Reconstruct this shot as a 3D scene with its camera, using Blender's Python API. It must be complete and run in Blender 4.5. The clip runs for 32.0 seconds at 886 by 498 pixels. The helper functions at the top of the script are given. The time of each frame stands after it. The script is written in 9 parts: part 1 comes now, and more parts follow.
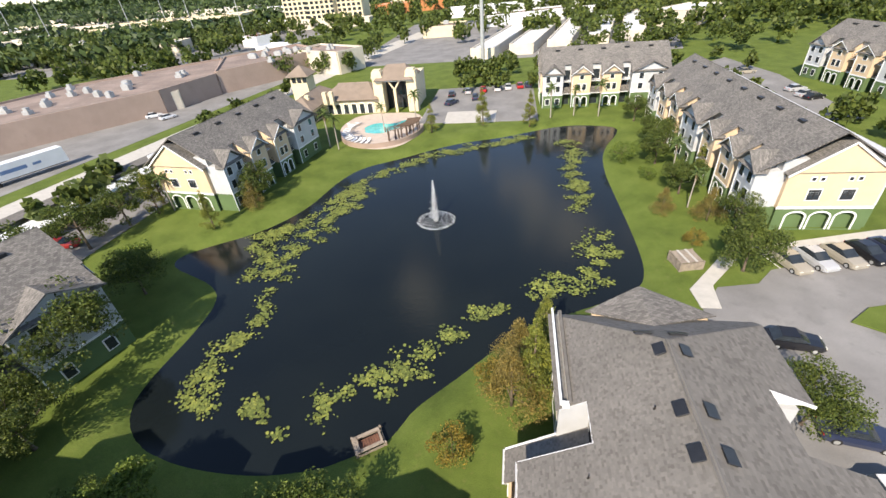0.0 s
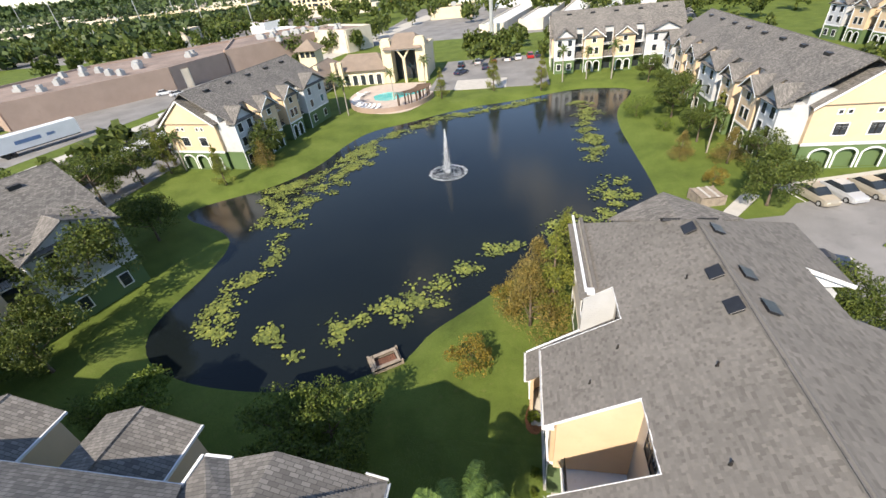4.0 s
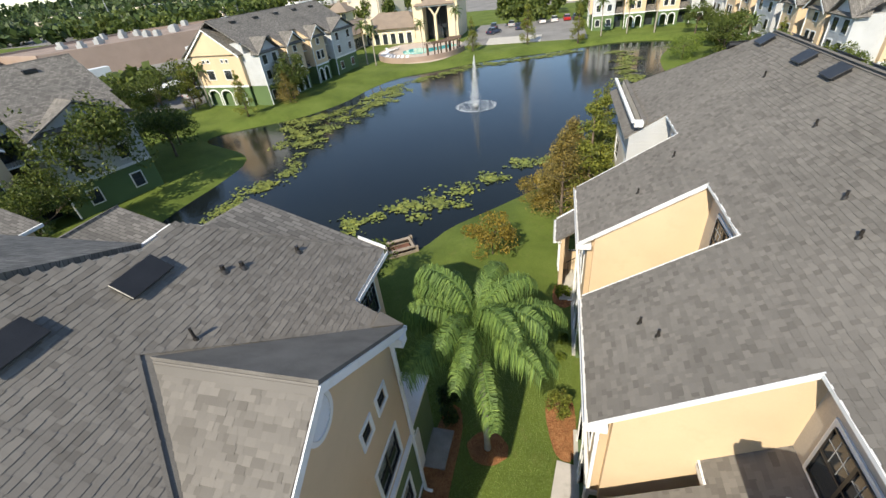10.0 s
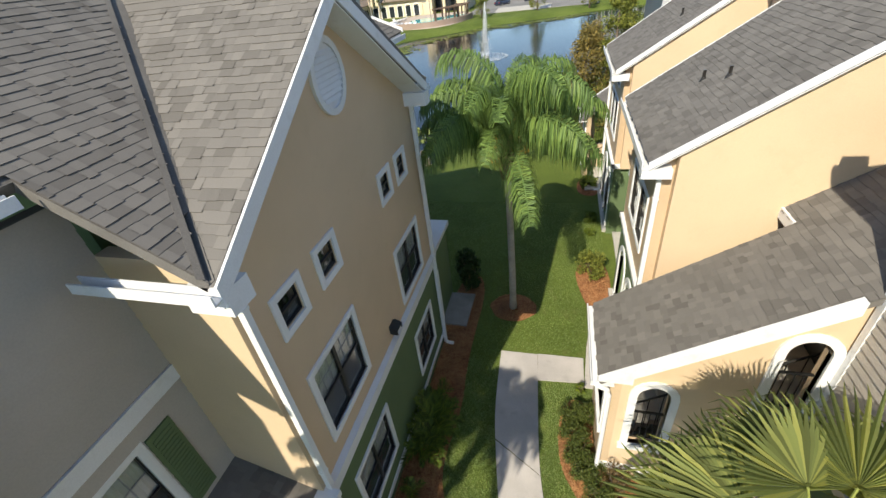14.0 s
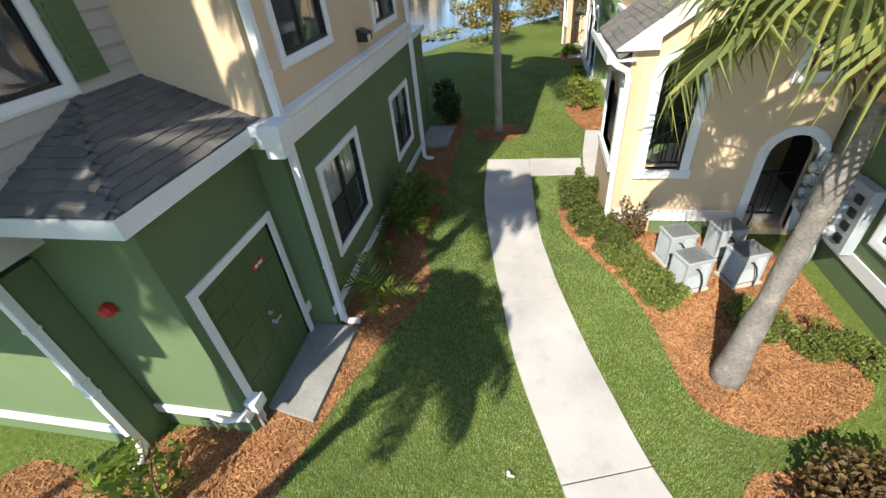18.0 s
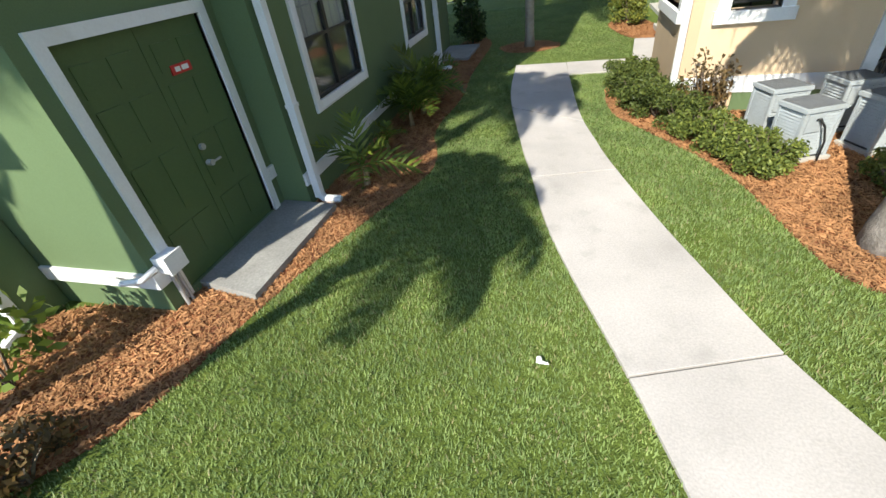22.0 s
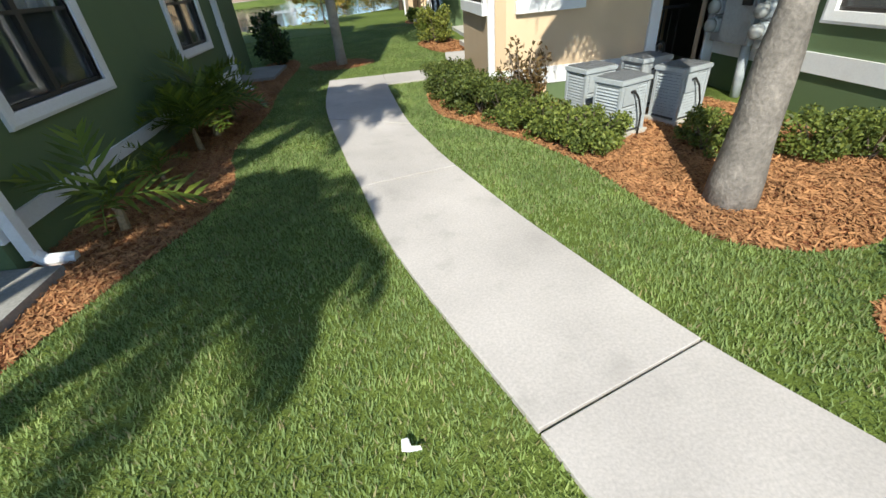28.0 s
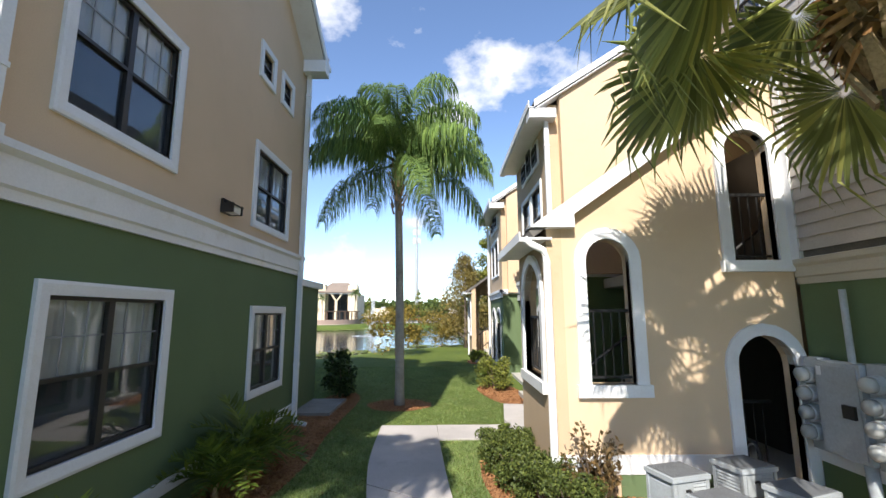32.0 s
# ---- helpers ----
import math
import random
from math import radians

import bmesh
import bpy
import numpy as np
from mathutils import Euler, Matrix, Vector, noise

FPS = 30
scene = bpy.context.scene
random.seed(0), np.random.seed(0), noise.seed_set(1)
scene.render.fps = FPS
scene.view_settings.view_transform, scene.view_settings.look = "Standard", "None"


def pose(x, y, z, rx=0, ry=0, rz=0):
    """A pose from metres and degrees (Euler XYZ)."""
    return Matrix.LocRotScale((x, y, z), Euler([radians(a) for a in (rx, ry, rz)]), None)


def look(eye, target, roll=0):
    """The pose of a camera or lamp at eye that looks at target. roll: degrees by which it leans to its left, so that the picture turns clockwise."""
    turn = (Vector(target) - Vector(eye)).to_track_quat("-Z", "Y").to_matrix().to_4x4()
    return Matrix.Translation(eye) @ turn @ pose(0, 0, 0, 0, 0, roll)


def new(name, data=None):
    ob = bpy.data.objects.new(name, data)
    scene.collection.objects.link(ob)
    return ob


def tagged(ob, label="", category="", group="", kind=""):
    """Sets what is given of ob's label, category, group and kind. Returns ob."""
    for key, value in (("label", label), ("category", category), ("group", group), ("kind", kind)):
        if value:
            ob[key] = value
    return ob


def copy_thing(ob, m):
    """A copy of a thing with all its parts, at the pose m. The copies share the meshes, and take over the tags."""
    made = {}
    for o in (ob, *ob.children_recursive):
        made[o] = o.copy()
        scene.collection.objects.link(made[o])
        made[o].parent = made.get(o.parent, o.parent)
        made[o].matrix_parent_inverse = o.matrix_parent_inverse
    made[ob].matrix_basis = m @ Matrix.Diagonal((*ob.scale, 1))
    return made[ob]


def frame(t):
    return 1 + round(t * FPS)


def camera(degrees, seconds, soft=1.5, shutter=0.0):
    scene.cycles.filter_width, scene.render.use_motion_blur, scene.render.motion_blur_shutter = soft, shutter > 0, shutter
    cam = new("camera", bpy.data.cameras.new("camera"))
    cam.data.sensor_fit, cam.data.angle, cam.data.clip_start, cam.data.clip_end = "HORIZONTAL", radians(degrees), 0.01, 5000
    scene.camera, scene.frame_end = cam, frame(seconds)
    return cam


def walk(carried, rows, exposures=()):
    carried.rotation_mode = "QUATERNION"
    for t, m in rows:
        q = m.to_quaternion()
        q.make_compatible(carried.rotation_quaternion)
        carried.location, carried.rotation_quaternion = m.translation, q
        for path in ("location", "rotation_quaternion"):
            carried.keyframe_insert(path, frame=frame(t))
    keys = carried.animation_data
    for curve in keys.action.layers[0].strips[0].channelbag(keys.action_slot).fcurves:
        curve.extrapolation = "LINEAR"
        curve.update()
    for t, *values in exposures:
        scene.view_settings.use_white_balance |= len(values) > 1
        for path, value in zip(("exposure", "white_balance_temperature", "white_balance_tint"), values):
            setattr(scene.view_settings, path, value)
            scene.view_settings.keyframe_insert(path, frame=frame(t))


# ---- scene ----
cam = camera(92.7, 32.0)
PATH = [
    (0, (4.621, 3.649, 29.497), (4.289, 5.28, 28.388), -5.49),
    (0.5, (4.506, 3.009, 29.116), (4.15, 4.627, 27.996), -5.31),
    (1, (4.376, 2.398, 28.556), (4.046, 4.021, 27.435), -5.27),
    (1.5, (4.264, 2.035, 27.929), (3.928, 3.65, 26.798), -5.70),
    (2, (4.156, 1.824, 27.189), (3.792, 3.43, 26.053), -6.02),
    (2.5, (4.054, 1.65, 26.378), (3.667, 3.253, 25.246), -6.24),
    (3, (4.087, 1.443, 25.466), (3.688, 3.048, 24.342), -6.67),
    (3.5, (4.025, 1.075, 24.759), (3.654, 2.689, 23.637), -6.79),
    (5.5, (3.957, 0.024, 22.063), (3.567, 1.628, 20.935), -6.69),
    (6, (3.943, 0.013, 21.35), (3.518, 1.609, 20.221), -6.80),
    (6.5, (3.939, -0.012, 20.555), (3.504, 1.581, 19.426), -6.97),
    (7, (3.965, -0.137, 19.753), (3.52, 1.457, 18.631), -7.15),
    (7.5, (4.007, -0.335, 19.002), (3.546, 1.26, 17.886), -7.03),
    (8, (4.07, -0.535, 18.288), (3.572, 1.052, 17.177), -6.94),
    (8.5, (4.074, -0.761, 17.625), (3.643, 0.837, 16.502), -7.22),
    (9, (4.09, -1.018, 16.919), (3.65, 0.579, 15.798), -7.21),
    (9.5, (4.102, -1.266, 16.224), (3.616, 0.322, 15.109), -7.21),
    (10, (3.943, -1.512, 15.542), (3.456, 0.075, 14.425), -6.79),
    (10.5, (3.735, -1.757, 14.847), (3.277, -0.164, 13.728), -7.07),
    (11, (3.73, -1.999, 14.184), (3.238, -0.413, 13.069), -7.43),
    (11.5, (3.725, -2.26, 13.544), (3.256, -0.67, 12.426), -7.45),
    (12, (3.758, -2.582, 12.924), (3.304, -0.987, 11.806), -7.47),
    (12.5, (3.68, -2.943, 12.314), (3.275, -1.338, 11.191), -7.52),
    (13, (3.537, -3.332, 11.679), (3.093, -1.729, 10.569), -7.03),
    (13.5, (3.416, -3.5, 10.956), (2.923, -1.914, 9.842), -7.30),
    (15.5, (3.313, -3.729, 7.727), (2.718, -2.194, 6.591), -5.93),
    (16, (3.382, -3.859, 7.084), (2.677, -2.374, 5.943), -4.50),
    (16.5, (3.437, -4.145, 6.493), (2.823, -2.627, 5.344), -4.79),
    (17, (3.404, -4.677, 5.895), (2.97, -3.096, 4.749), -5.77),
    (17.5, (3.19, -5.14, 5.431), (2.781, -3.557, 4.278), -5.85),
    (18, (2.979, -5.331, 4.963), (2.594, -3.76, 3.787), -6.28),
    (18.5, (2.698, -5.426, 4.409), (2.454, -3.837, 3.219), -6.68),
    (19, (2.469, -5.426, 3.977), (2.137, -3.849, 2.792), -7.09),
    (19.5, (2.426, -5.409, 3.674), (2.095, -3.831, 2.491), -7.85),
    (20, (2.47, -5.367, 3.494), (2.309, -3.778, 2.29), -7.82),
    (20.5, (2.549, -5.394, 3.361), (2.303, -3.802, 2.176), -7.72),
    (21, (2.736, -5.271, 3.134), (2.162, -3.744, 1.976), -7.73),
    (21.5, (2.774, -5.085, 2.775), (2.321, -3.531, 1.601), -7.71),
    (22, (2.927, -4.935, 2.463), (2.421, -3.39, 1.298), -7.73),
    (22.5, (3.046, -4.792, 2.347), (2.56, -3.245, 1.176), -7.24),
    (23, (3.125, -4.63, 2.359), (2.629, -3.086, 1.189), -7.22),
    (23.5, (3.131, -4.51, 2.409), (2.709, -2.949, 1.232), -6.93),
    (24, (3.02, -4.473, 2.445), (2.602, -2.91, 1.27), -6.43),
    (24.5, (2.869, -4.457, 2.44), (2.777, -2.866, 1.232), -6.47),
    (25, (2.922, -4.406, 2.336), (3.08, -2.84, 1.103), -6.17),
    (25.5, (3.063, -4.35, 2.184), (3.163, -2.77, 0.962), -5.92),
    (27.5, (3.027, -4.124, 1.737), (3.114, -2.536, 0.524), -6.36),
    (28, (3.003, -4.043, 1.731), (3.161, -2.377, 0.636), -5.32),
    (28.5, (3.29, -4.2, 1.80), (3.37, -2.306, 1.163), -6.3),
    (29, (3.25, -4.2, 1.792), (3.211, -2.204, 1.666), -5.33),
    (29.5, (3.35, -4.27, 1.645), (3.258, -2.291, 1.919), -4.6),
    (30, (3.406, -4.262, 1.339), (3.377, -2.288, 1.662), -3.82),
    (30.5, (3.266, -4.107, 1.115), (3.402, -2.138, 1.438), -3.10),
    (31, (3.166, -4.176, 1.308), (3.102, -2.207, 1.655), -1.89),
    (31.5, (3.164, -4.075, 1.813), (3.066, -2.105, 2.145), -1.00),
    (32, (3.117, -3.471, 2.244), (3.118, -1.494, 2.545), -0.22),
]
walk(cam, [(t, look(eye, target, roll)) for t, eye, target, roll in PATH],
     exposures=[(0, 0.85, 7400, 13), (9, 0.71, 7400, 9), (13, 0.52, 7300, 6), (16, 0.95, 7250, 11), (18, 1.06, 6850, 8), (20, 1.05, 6750, 6), (25, 0.98, 6650, 6), (28, 0.82, 6600, 5), (29.5, 0.82, 6550, 11), (32, 0.95, 6600, 12)])

# ---- light ----
SUN_AZ, SUN_EL = radians(-105.5), radians(41)
sun_dir = Vector((math.cos(SUN_AZ) * math.cos(SUN_EL), math.sin(SUN_AZ) * math.cos(SUN_EL), math.sin(SUN_EL)))
sun = new("sun", bpy.data.lights.new("sun", "SUN"))
sun.data.energy, sun.data.angle, sun.data.color = 4.2, radians(0.55), (1.0, 0.95, 0.86)
sun.rotation_euler = sun_dir.to_track_quat("Z", "Y").to_euler()

world = bpy.data.worlds.new("world")
scene.world = world
world.use_nodes = True


def link(tree, a, b):
    tree.links.new(a, b)


# fair-weather clouds: direction, reach and thickness
CLOUDS = [((0.07, 0.85, 0.52), 0.13, 0.2), ((0.16, 0.86, 0.48), 0.13, 0.2), ((0.3, 0.81, 0.49), 0.14, 0.2), ((-0.22, 0.76, 0.61), 0.12, 0.2), ((-0.26, 0.92, 0.35), 0.1, 0.14),
          ((-0.21, 0.97, 0.12), 0.09, 0.12), ((-0.03, 0.98, 0.19), 0.08, 0.12)]


def build_sky():
    nt = world.node_tree
    nt.nodes.clear()
    sky = nt.nodes.new("ShaderNodeTexSky")
    sky.sky_type, sky.sun_disc = "NISHITA", False
    sky.sun_elevation, sky.sun_rotation = SUN_EL, math.pi / 2 - SUN_AZ
    sky.dust_density, sky.ozone_density, sky.air_density = 0.15, 3.0, 0.8
    co = nt.nodes.new("ShaderNodeTexCoord")
    mp = nt.nodes.new("ShaderNodeMapping")
    mp.inputs["Location"].default_value = (0.35, 0.1, 0.2)
    mp.inputs["Scale"].default_value = (1.0, 1.0, 1.5)
    no = nt.nodes.new("ShaderNodeTexNoise")
    no.inputs["Scale"].default_value, no.inputs["Detail"].default_value, no.inputs["Roughness"].default_value = 5.5, 9, 0.55
    ra = nt.nodes.new("ShaderNodeValToRGB")
    ra.color_ramp.elements[0].position, ra.color_ramp.elements[1].position = 0.6, 0.74
    mi = nt.nodes.new("ShaderNodeMix")
    mi.data_type = "RGBA"
    mi.inputs["B"].default_value = (4.3, 4.45, 4.75, 1)
    bg = nt.nodes.new("ShaderNodeBackground")
    bg.inputs["Strength"].default_value = 0.15
    out = nt.nodes.new("ShaderNodeOutputWorld")
    link(nt, co.outputs["Generated"], mp.inputs["Vector"])
    link(nt, mp.outputs["Vector"], no.inputs["Vector"])
    cover = no.outputs["Fac"]
    for spot, size, gain in CLOUDS:
        far = nt.nodes.new("ShaderNodeVectorMath")
        far.operation = "DISTANCE"
        far.inputs[1].default_value = spot
        link(nt, co.outputs["Generated"], far.inputs[0])
        near = nt.nodes.new("ShaderNodeMapRange")
        near.interpolation_type = "SMOOTHSTEP"
        near.inputs["From Max"].default_value, near.inputs["To Min"].default_value, near.inputs["To Max"].default_value = size, gain, 0.0
        link(nt, far.outputs["Value"], near.inputs["Value"])
        both = nt.nodes.new("ShaderNodeMath")
        link(nt, cover, both.inputs[0])
        link(nt, near.outputs["Result"], both.inputs[1])
        cover = both.outputs["Value"]
    link(nt, cover, ra.inputs["Fac"])
    link(nt, ra.outputs["Color"], mi.inputs["Factor"])
    link(nt, sky.outputs["Color"], mi.inputs["A"])
    link(nt, mi.outputs["Result"], bg.inputs["Color"])
    link(nt, bg.outputs["Background"], out.inputs["Surface"])


build_sky()

# ---- materials ----


class Nodes:
    """A material's node tree with short ways to add to it."""

    def __init__(self, name):
        self.mat = bpy.data.materials.new(name)
        self.mat.use_nodes = True
        self.nt = self.mat.node_tree
        self.bsdf = self.nt.nodes["Principled BSDF"]

    def add(self, kind, **values):
        n = self.nt.nodes.new(kind)
        for key, v in values.items():
            n.inputs[key].default_value = v
        return n

    def to(self, a, b):
        self.nt.links.new(a, b)

    def noise(self, scale, detail=4, rough=0.55, vec=None):
        n = self.add("ShaderNodeTexNoise", Scale=scale, Detail=detail, Roughness=rough)
        self.to(vec or self.coord(), n.inputs["Vector"])
        return n.outputs["Fac"]

    def coord(self):
        n = self.nt.nodes.get("co") or self.add("ShaderNodeTexCoord")
        n.name = "co"
        return n.outputs["Object"]

    def ramp(self, fac, stops):
        n = self.add("ShaderNodeValToRGB")
        e = n.color_ramp.elements
        while len(e) < len(stops):
            e.new(0.5)
        for el, (p, c) in zip(e, stops):
            el.position, el.color = p, (*c, 1) if len(c) == 3 else c
        self.to(fac, n.inputs["Fac"])
        return n.outputs["Color"]

    def mix(self, fac, a, b, mode="MIX"):
        n = self.add("ShaderNodeMix")
        n.data_type, n.blend_type = "RGBA", mode
        for sock, v in ((n.inputs["Factor"], fac), (n.inputs["A"], a), (n.inputs["B"], b)):
            if isinstance(v, (int, float)):
                sock.default_value = v
            elif isinstance(v, tuple):
                sock.default_value = (*v, 1)
            else:
                self.to(v, sock)
        return n.outputs["Result"]

    def bump(self, height, strength, distance=0.01):
        n = self.add("ShaderNodeBump", Strength=strength, Distance=distance)
        self.to(height, n.inputs["Height"])
        self.to(n.outputs["Normal"], self.bsdf.inputs["Normal"])

    def color(self, c):
        self.to(c, self.bsdf.inputs["Base Color"])

    def set(self, **values):
        for key, v in values.items():
            self.bsdf.inputs[key.replace("_", " ")].default_value = v
        return self


def shade(c, k):
    return tuple(min(1.0, v * k) for v in c)


def surf(name, c, vary=0.18, big=0.7, fine=30.0, rough=0.75, bump=0.25, metal=0.0, dirt=None, dist=0.004, spec=0.4, piece=""):
    """A painted or mineral surface: broad and fine variation, stains and relief. piece: 'object' or 'island' varies piece by piece."""
    m = Nodes(name)
    broad = m.ramp(m.noise(big, 5), [(0.3, shade(c, 1 - vary)), (0.7, shade(c, 1 + vary))])
    grain = m.noise(fine, 3, 0.6)
    g = m.ramp(grain, [(0.3, (1 - vary,) * 3), (0.7, (1 + 0.5 * vary,) * 3)])
    col = m.mix(1.0, broad, g, "MULTIPLY")
    if dirt:
        spots = m.ramp(m.noise(big * 3.7, 7, 0.65), [(0.56, (0, 0, 0)), (0.74, (1, 1, 1))])
        col = m.mix(m.mix(0.6, (0, 0, 0), spots), col, dirt)
    if piece:
        src = m.add("ShaderNodeObjectInfo").outputs["Random"] if piece == "object" else m.add("ShaderNodeNewGeometry").outputs["Random Per Island"]
        k = m.ramp(src, [(0.0, (0.76, 0.75, 0.74)), (0.25, (0.93, 0.925, 0.92)), (0.7, (1.03, 1.025, 1.02)), (1.0, (1.15, 1.14, 1.125))])
        col = m.mix(1.0, col, k, "MULTIPLY")
    m.color(col)
    m.bump(grain, bump, dist)
    m.set(Roughness=rough, Metallic=metal, Specular_IOR_Level=spec)
    return m.mat


def glass(name, tint=(0.02, 0.025, 0.03), rough=0.03):
    m = Nodes(name)
    dirt = m.ramp(m.noise(2.0, 4), [(0.3, tint), (0.8, shade(tint, 1.8))])
    m.color(dirt)
    m.set(Roughness=rough, Specular_IOR_Level=0.6)
    return m.mat


M = {}
M["lawn"] = None


def lawn_material():
    m = Nodes("lawn")
    a = m.ramp(m.noise(0.22, 6, 0.6), [(0.3, (0.08, 0.115, 0.026)), (0.5, (0.115, 0.16, 0.036)), (0.72, (0.15, 0.195, 0.05))])
    b = m.ramp(m.noise(14.0, 4, 0.7), [(0.3, (0.55, 0.55, 0.5)), (0.7, (1.2, 1.2, 1.1))])
    dry = m.ramp(m.noise(1.7, 5, 0.6), [(0.58, (0, 0, 0)), (0.75, (0.6, 0.6, 0.6))])
    c = m.mix(1.0, a, b, "MULTIPLY")
    m.color(m.mix(dry, c, (0.16, 0.16, 0.055)))
    m.bump(m.noise(60.0, 3, 0.7), 0.6, 0.03)
    m.set(Roughness=0.9, Specular_IOR_Level=0.15)
    return m.mat


def water_material():
    m = Nodes("pond_water")
    m.color(m.ramp(m.noise(0.05, 3), [(0.3, (0.006, 0.009, 0.011)), (0.7, (0.011, 0.015, 0.015))]))
    n = m.add("ShaderNodeMapping")
    n.inputs["Scale"].default_value = (1.0, 1.6, 1.0)
    m.to(m.coord(), n.inputs["Vector"])
    m.bump(m.noise(1.8, 4, 0.6, n.outputs["Vector"]), 0.2, 0.05)
    m.set(Roughness=0.09, IOR=1.33, Specular_IOR_Level=0.5)
    return m.mat


def leaf_material(name, c, trans=0.25, spread=(0.5, 1.75, 1.5)):
    m = Nodes(name)
    r = m.add("ShaderNodeNewGeometry").outputs["Random Per Island"]
    col = m.ramp(r, [(0.0, shade(c, spread[0])), (0.5, c), (1.0, (min(1, c[0] * spread[1]), min(1, c[1] * spread[2]), c[2] * 1.3))])
    col = m.mix(1.0, col, m.ramp(m.noise(0.5, 3), [(0.3, (0.75, 0.75, 0.75)), (0.7, (1.2, 1.15, 1.1))]), "MULTIPLY")
    m.color(col)
    m.set(Roughness=0.55, Specular_IOR_Level=0.3)
    t = m.add("ShaderNodeBsdfTranslucent")
    m.to(col, t.inputs["Color"])
    x = m.add("ShaderNodeMixShader")
    x.inputs[0].default_value = trans
    m.to(m.bsdf.outputs[0], x.inputs[1])
    m.to(t.outputs[0], x.inputs[2])
    m.to(x.outputs[0], m.nt.nodes["Material Output"].inputs["Surface"])
    return m.mat


def shingle_far_material():
    """Roofs that stay far off: courses and tabs as colour and relief."""
    m = Nodes("roof_shingle_distant")
    br = m.add("ShaderNodeTexBrick", Scale=1.0, **{"Mortar Size": 0.012, "Brick Width": 0.3, "Row Height": 0.16, "Bias": 0.0})
    br.inputs["Color1"].default_value, br.inputs["Color2"].default_value, br.inputs["Mortar"].default_value = (0.125, 0.119, 0.112, 1), (0.225, 0.214, 0.20, 1), (0.09, 0.086, 0.082, 1)
    m.to(m.coord(), br.inputs["Vector"])
    c = m.mix(1.0, br.outputs["Color"], m.ramp(m.noise(0.35, 5), [(0.3, (0.85, 0.85, 0.85)), (0.7, (1.12, 1.1, 1.08))]), "MULTIPLY")
    m.color(c)
    m.bump(br.outputs["Fac"], 0.3, 0.006)
    m.set(Roughness=0.9, Specular_IOR_Level=0.2)
    return m.mat


def siding_material(name, c):
    """Lap siding far off: boards 0.17 m high."""
    m = Nodes(name)
    sx = m.add("ShaderNodeSeparateXYZ")
    m.to(m.coord(), sx.inputs[0])
    k = m.add("ShaderNodeMath")
    k.operation = "MULTIPLY"
    k.inputs[1].default_value = 1 / 0.17
    m.to(sx.outputs["Z"], k.inputs[0])
    fr = m.add("ShaderNodeMath")
    fr.operation = "FRACT"
    m.to(k.outputs[0], fr.inputs[0])
    m.bump(fr.outputs[0], 0.8, 0.02)
    m.color(m.mix(1.0, m.ramp(m.noise(0.7, 4), [(0.3, shade(c, 0.9)), (0.7, shade(c, 1.08))]), m.ramp(m.noise(25, 3), [(0.3, (0.92,) * 3), (0.7, (1.05,) * 3)]), "MULTIPLY"))
    m.set(Roughness=0.65)
    return m.mat



def grass_material():
    """Short coarse blades: green to straw from blade to blade, with pale and dark patches."""
    m = Nodes("grass_blade")
    r = m.add("ShaderNodeNewGeometry").outputs["Random Per Island"]
    col = m.ramp(r, [(0.0, (0.19, 0.275, 0.09)), (0.45, (0.245, 0.335, 0.12)), (0.88, (0.29, 0.375, 0.145)), (0.95, (0.35, 0.34, 0.18)), (1.0, (0.33, 0.28, 0.16))])
    patch = m.ramp(m.noise(1.1, 5, 0.65), [(0.34, (0.70, 0.74, 0.72)), (0.52, (1.0, 1.0, 1.0)), (0.68, (1.25, 1.2, 1.05))])
    tuft = m.ramp(m.noise(9.0, 3, 0.6), [(0.36, (0.82, 0.84, 0.82)), (0.62, (1.1, 1.09, 1.07))])
    col = m.mix(1.0, m.mix(1.0, col, patch, "MULTIPLY"), tuft, "MULTIPLY")
    m.color(col)
    m.set(Roughness=0.6, Specular_IOR_Level=0.25)
    t = m.add("ShaderNodeBsdfTranslucent")
    m.to(col, t.inputs["Color"])
    x = m.add("ShaderNodeMixShader")
    x.inputs[0].default_value = 0.38
    m.to(m.bsdf.outputs[0], x.inputs[1])
    m.to(t.outputs[0], x.inputs[2])
    m.to(x.outputs[0], m.nt.nodes["Material Output"].inputs["Surface"])
    return m.mat


M["lawn"] = lawn_material()
M["water"] = water_material()
M["roof_far"] = shingle_far_material()
M["shingle"] = surf("asphalt_shingle", (0.168, 0.158, 0.146), 0.09, 0.35, 120, 0.92, 0.5, spec=0.2, piece="island", dist=0.002)
M["shingle_piece"] = surf("asphalt_shingle_piece", (0.168, 0.158, 0.146), 0.09, 0.35, 120, 0.92, 0.5, spec=0.2, piece="object", dist=0.002)
M["felt"] = surf("roof_underlay", (0.15, 0.14, 0.128), 0.2, 1.5, 60, 0.95, 0.3)
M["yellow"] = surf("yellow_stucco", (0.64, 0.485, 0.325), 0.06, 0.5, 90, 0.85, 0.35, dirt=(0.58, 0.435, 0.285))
# Darker copy of the yellow stucco, shade put into its colour.
M["tan"] = surf("shaded_ochre_stucco", (0.55, 0.41, 0.27), 0.07, 0.6, 90, 0.85, 0.35, dirt=(0.42, 0.31, 0.19))
M["green"] = surf("green_stucco", (0.115, 0.17, 0.08), 0.08, 0.5, 90, 0.8, 0.35, dirt=(0.10, 0.145, 0.07))
M["white"] = surf("white_trim_paint", (0.76, 0.77, 0.78), 0.05, 0.9, 50, 0.5, 0.12, dirt=(0.62, 0.61, 0.58))
M["grey_siding"] = siding_material("grey_lap_siding", (0.47, 0.43, 0.38))
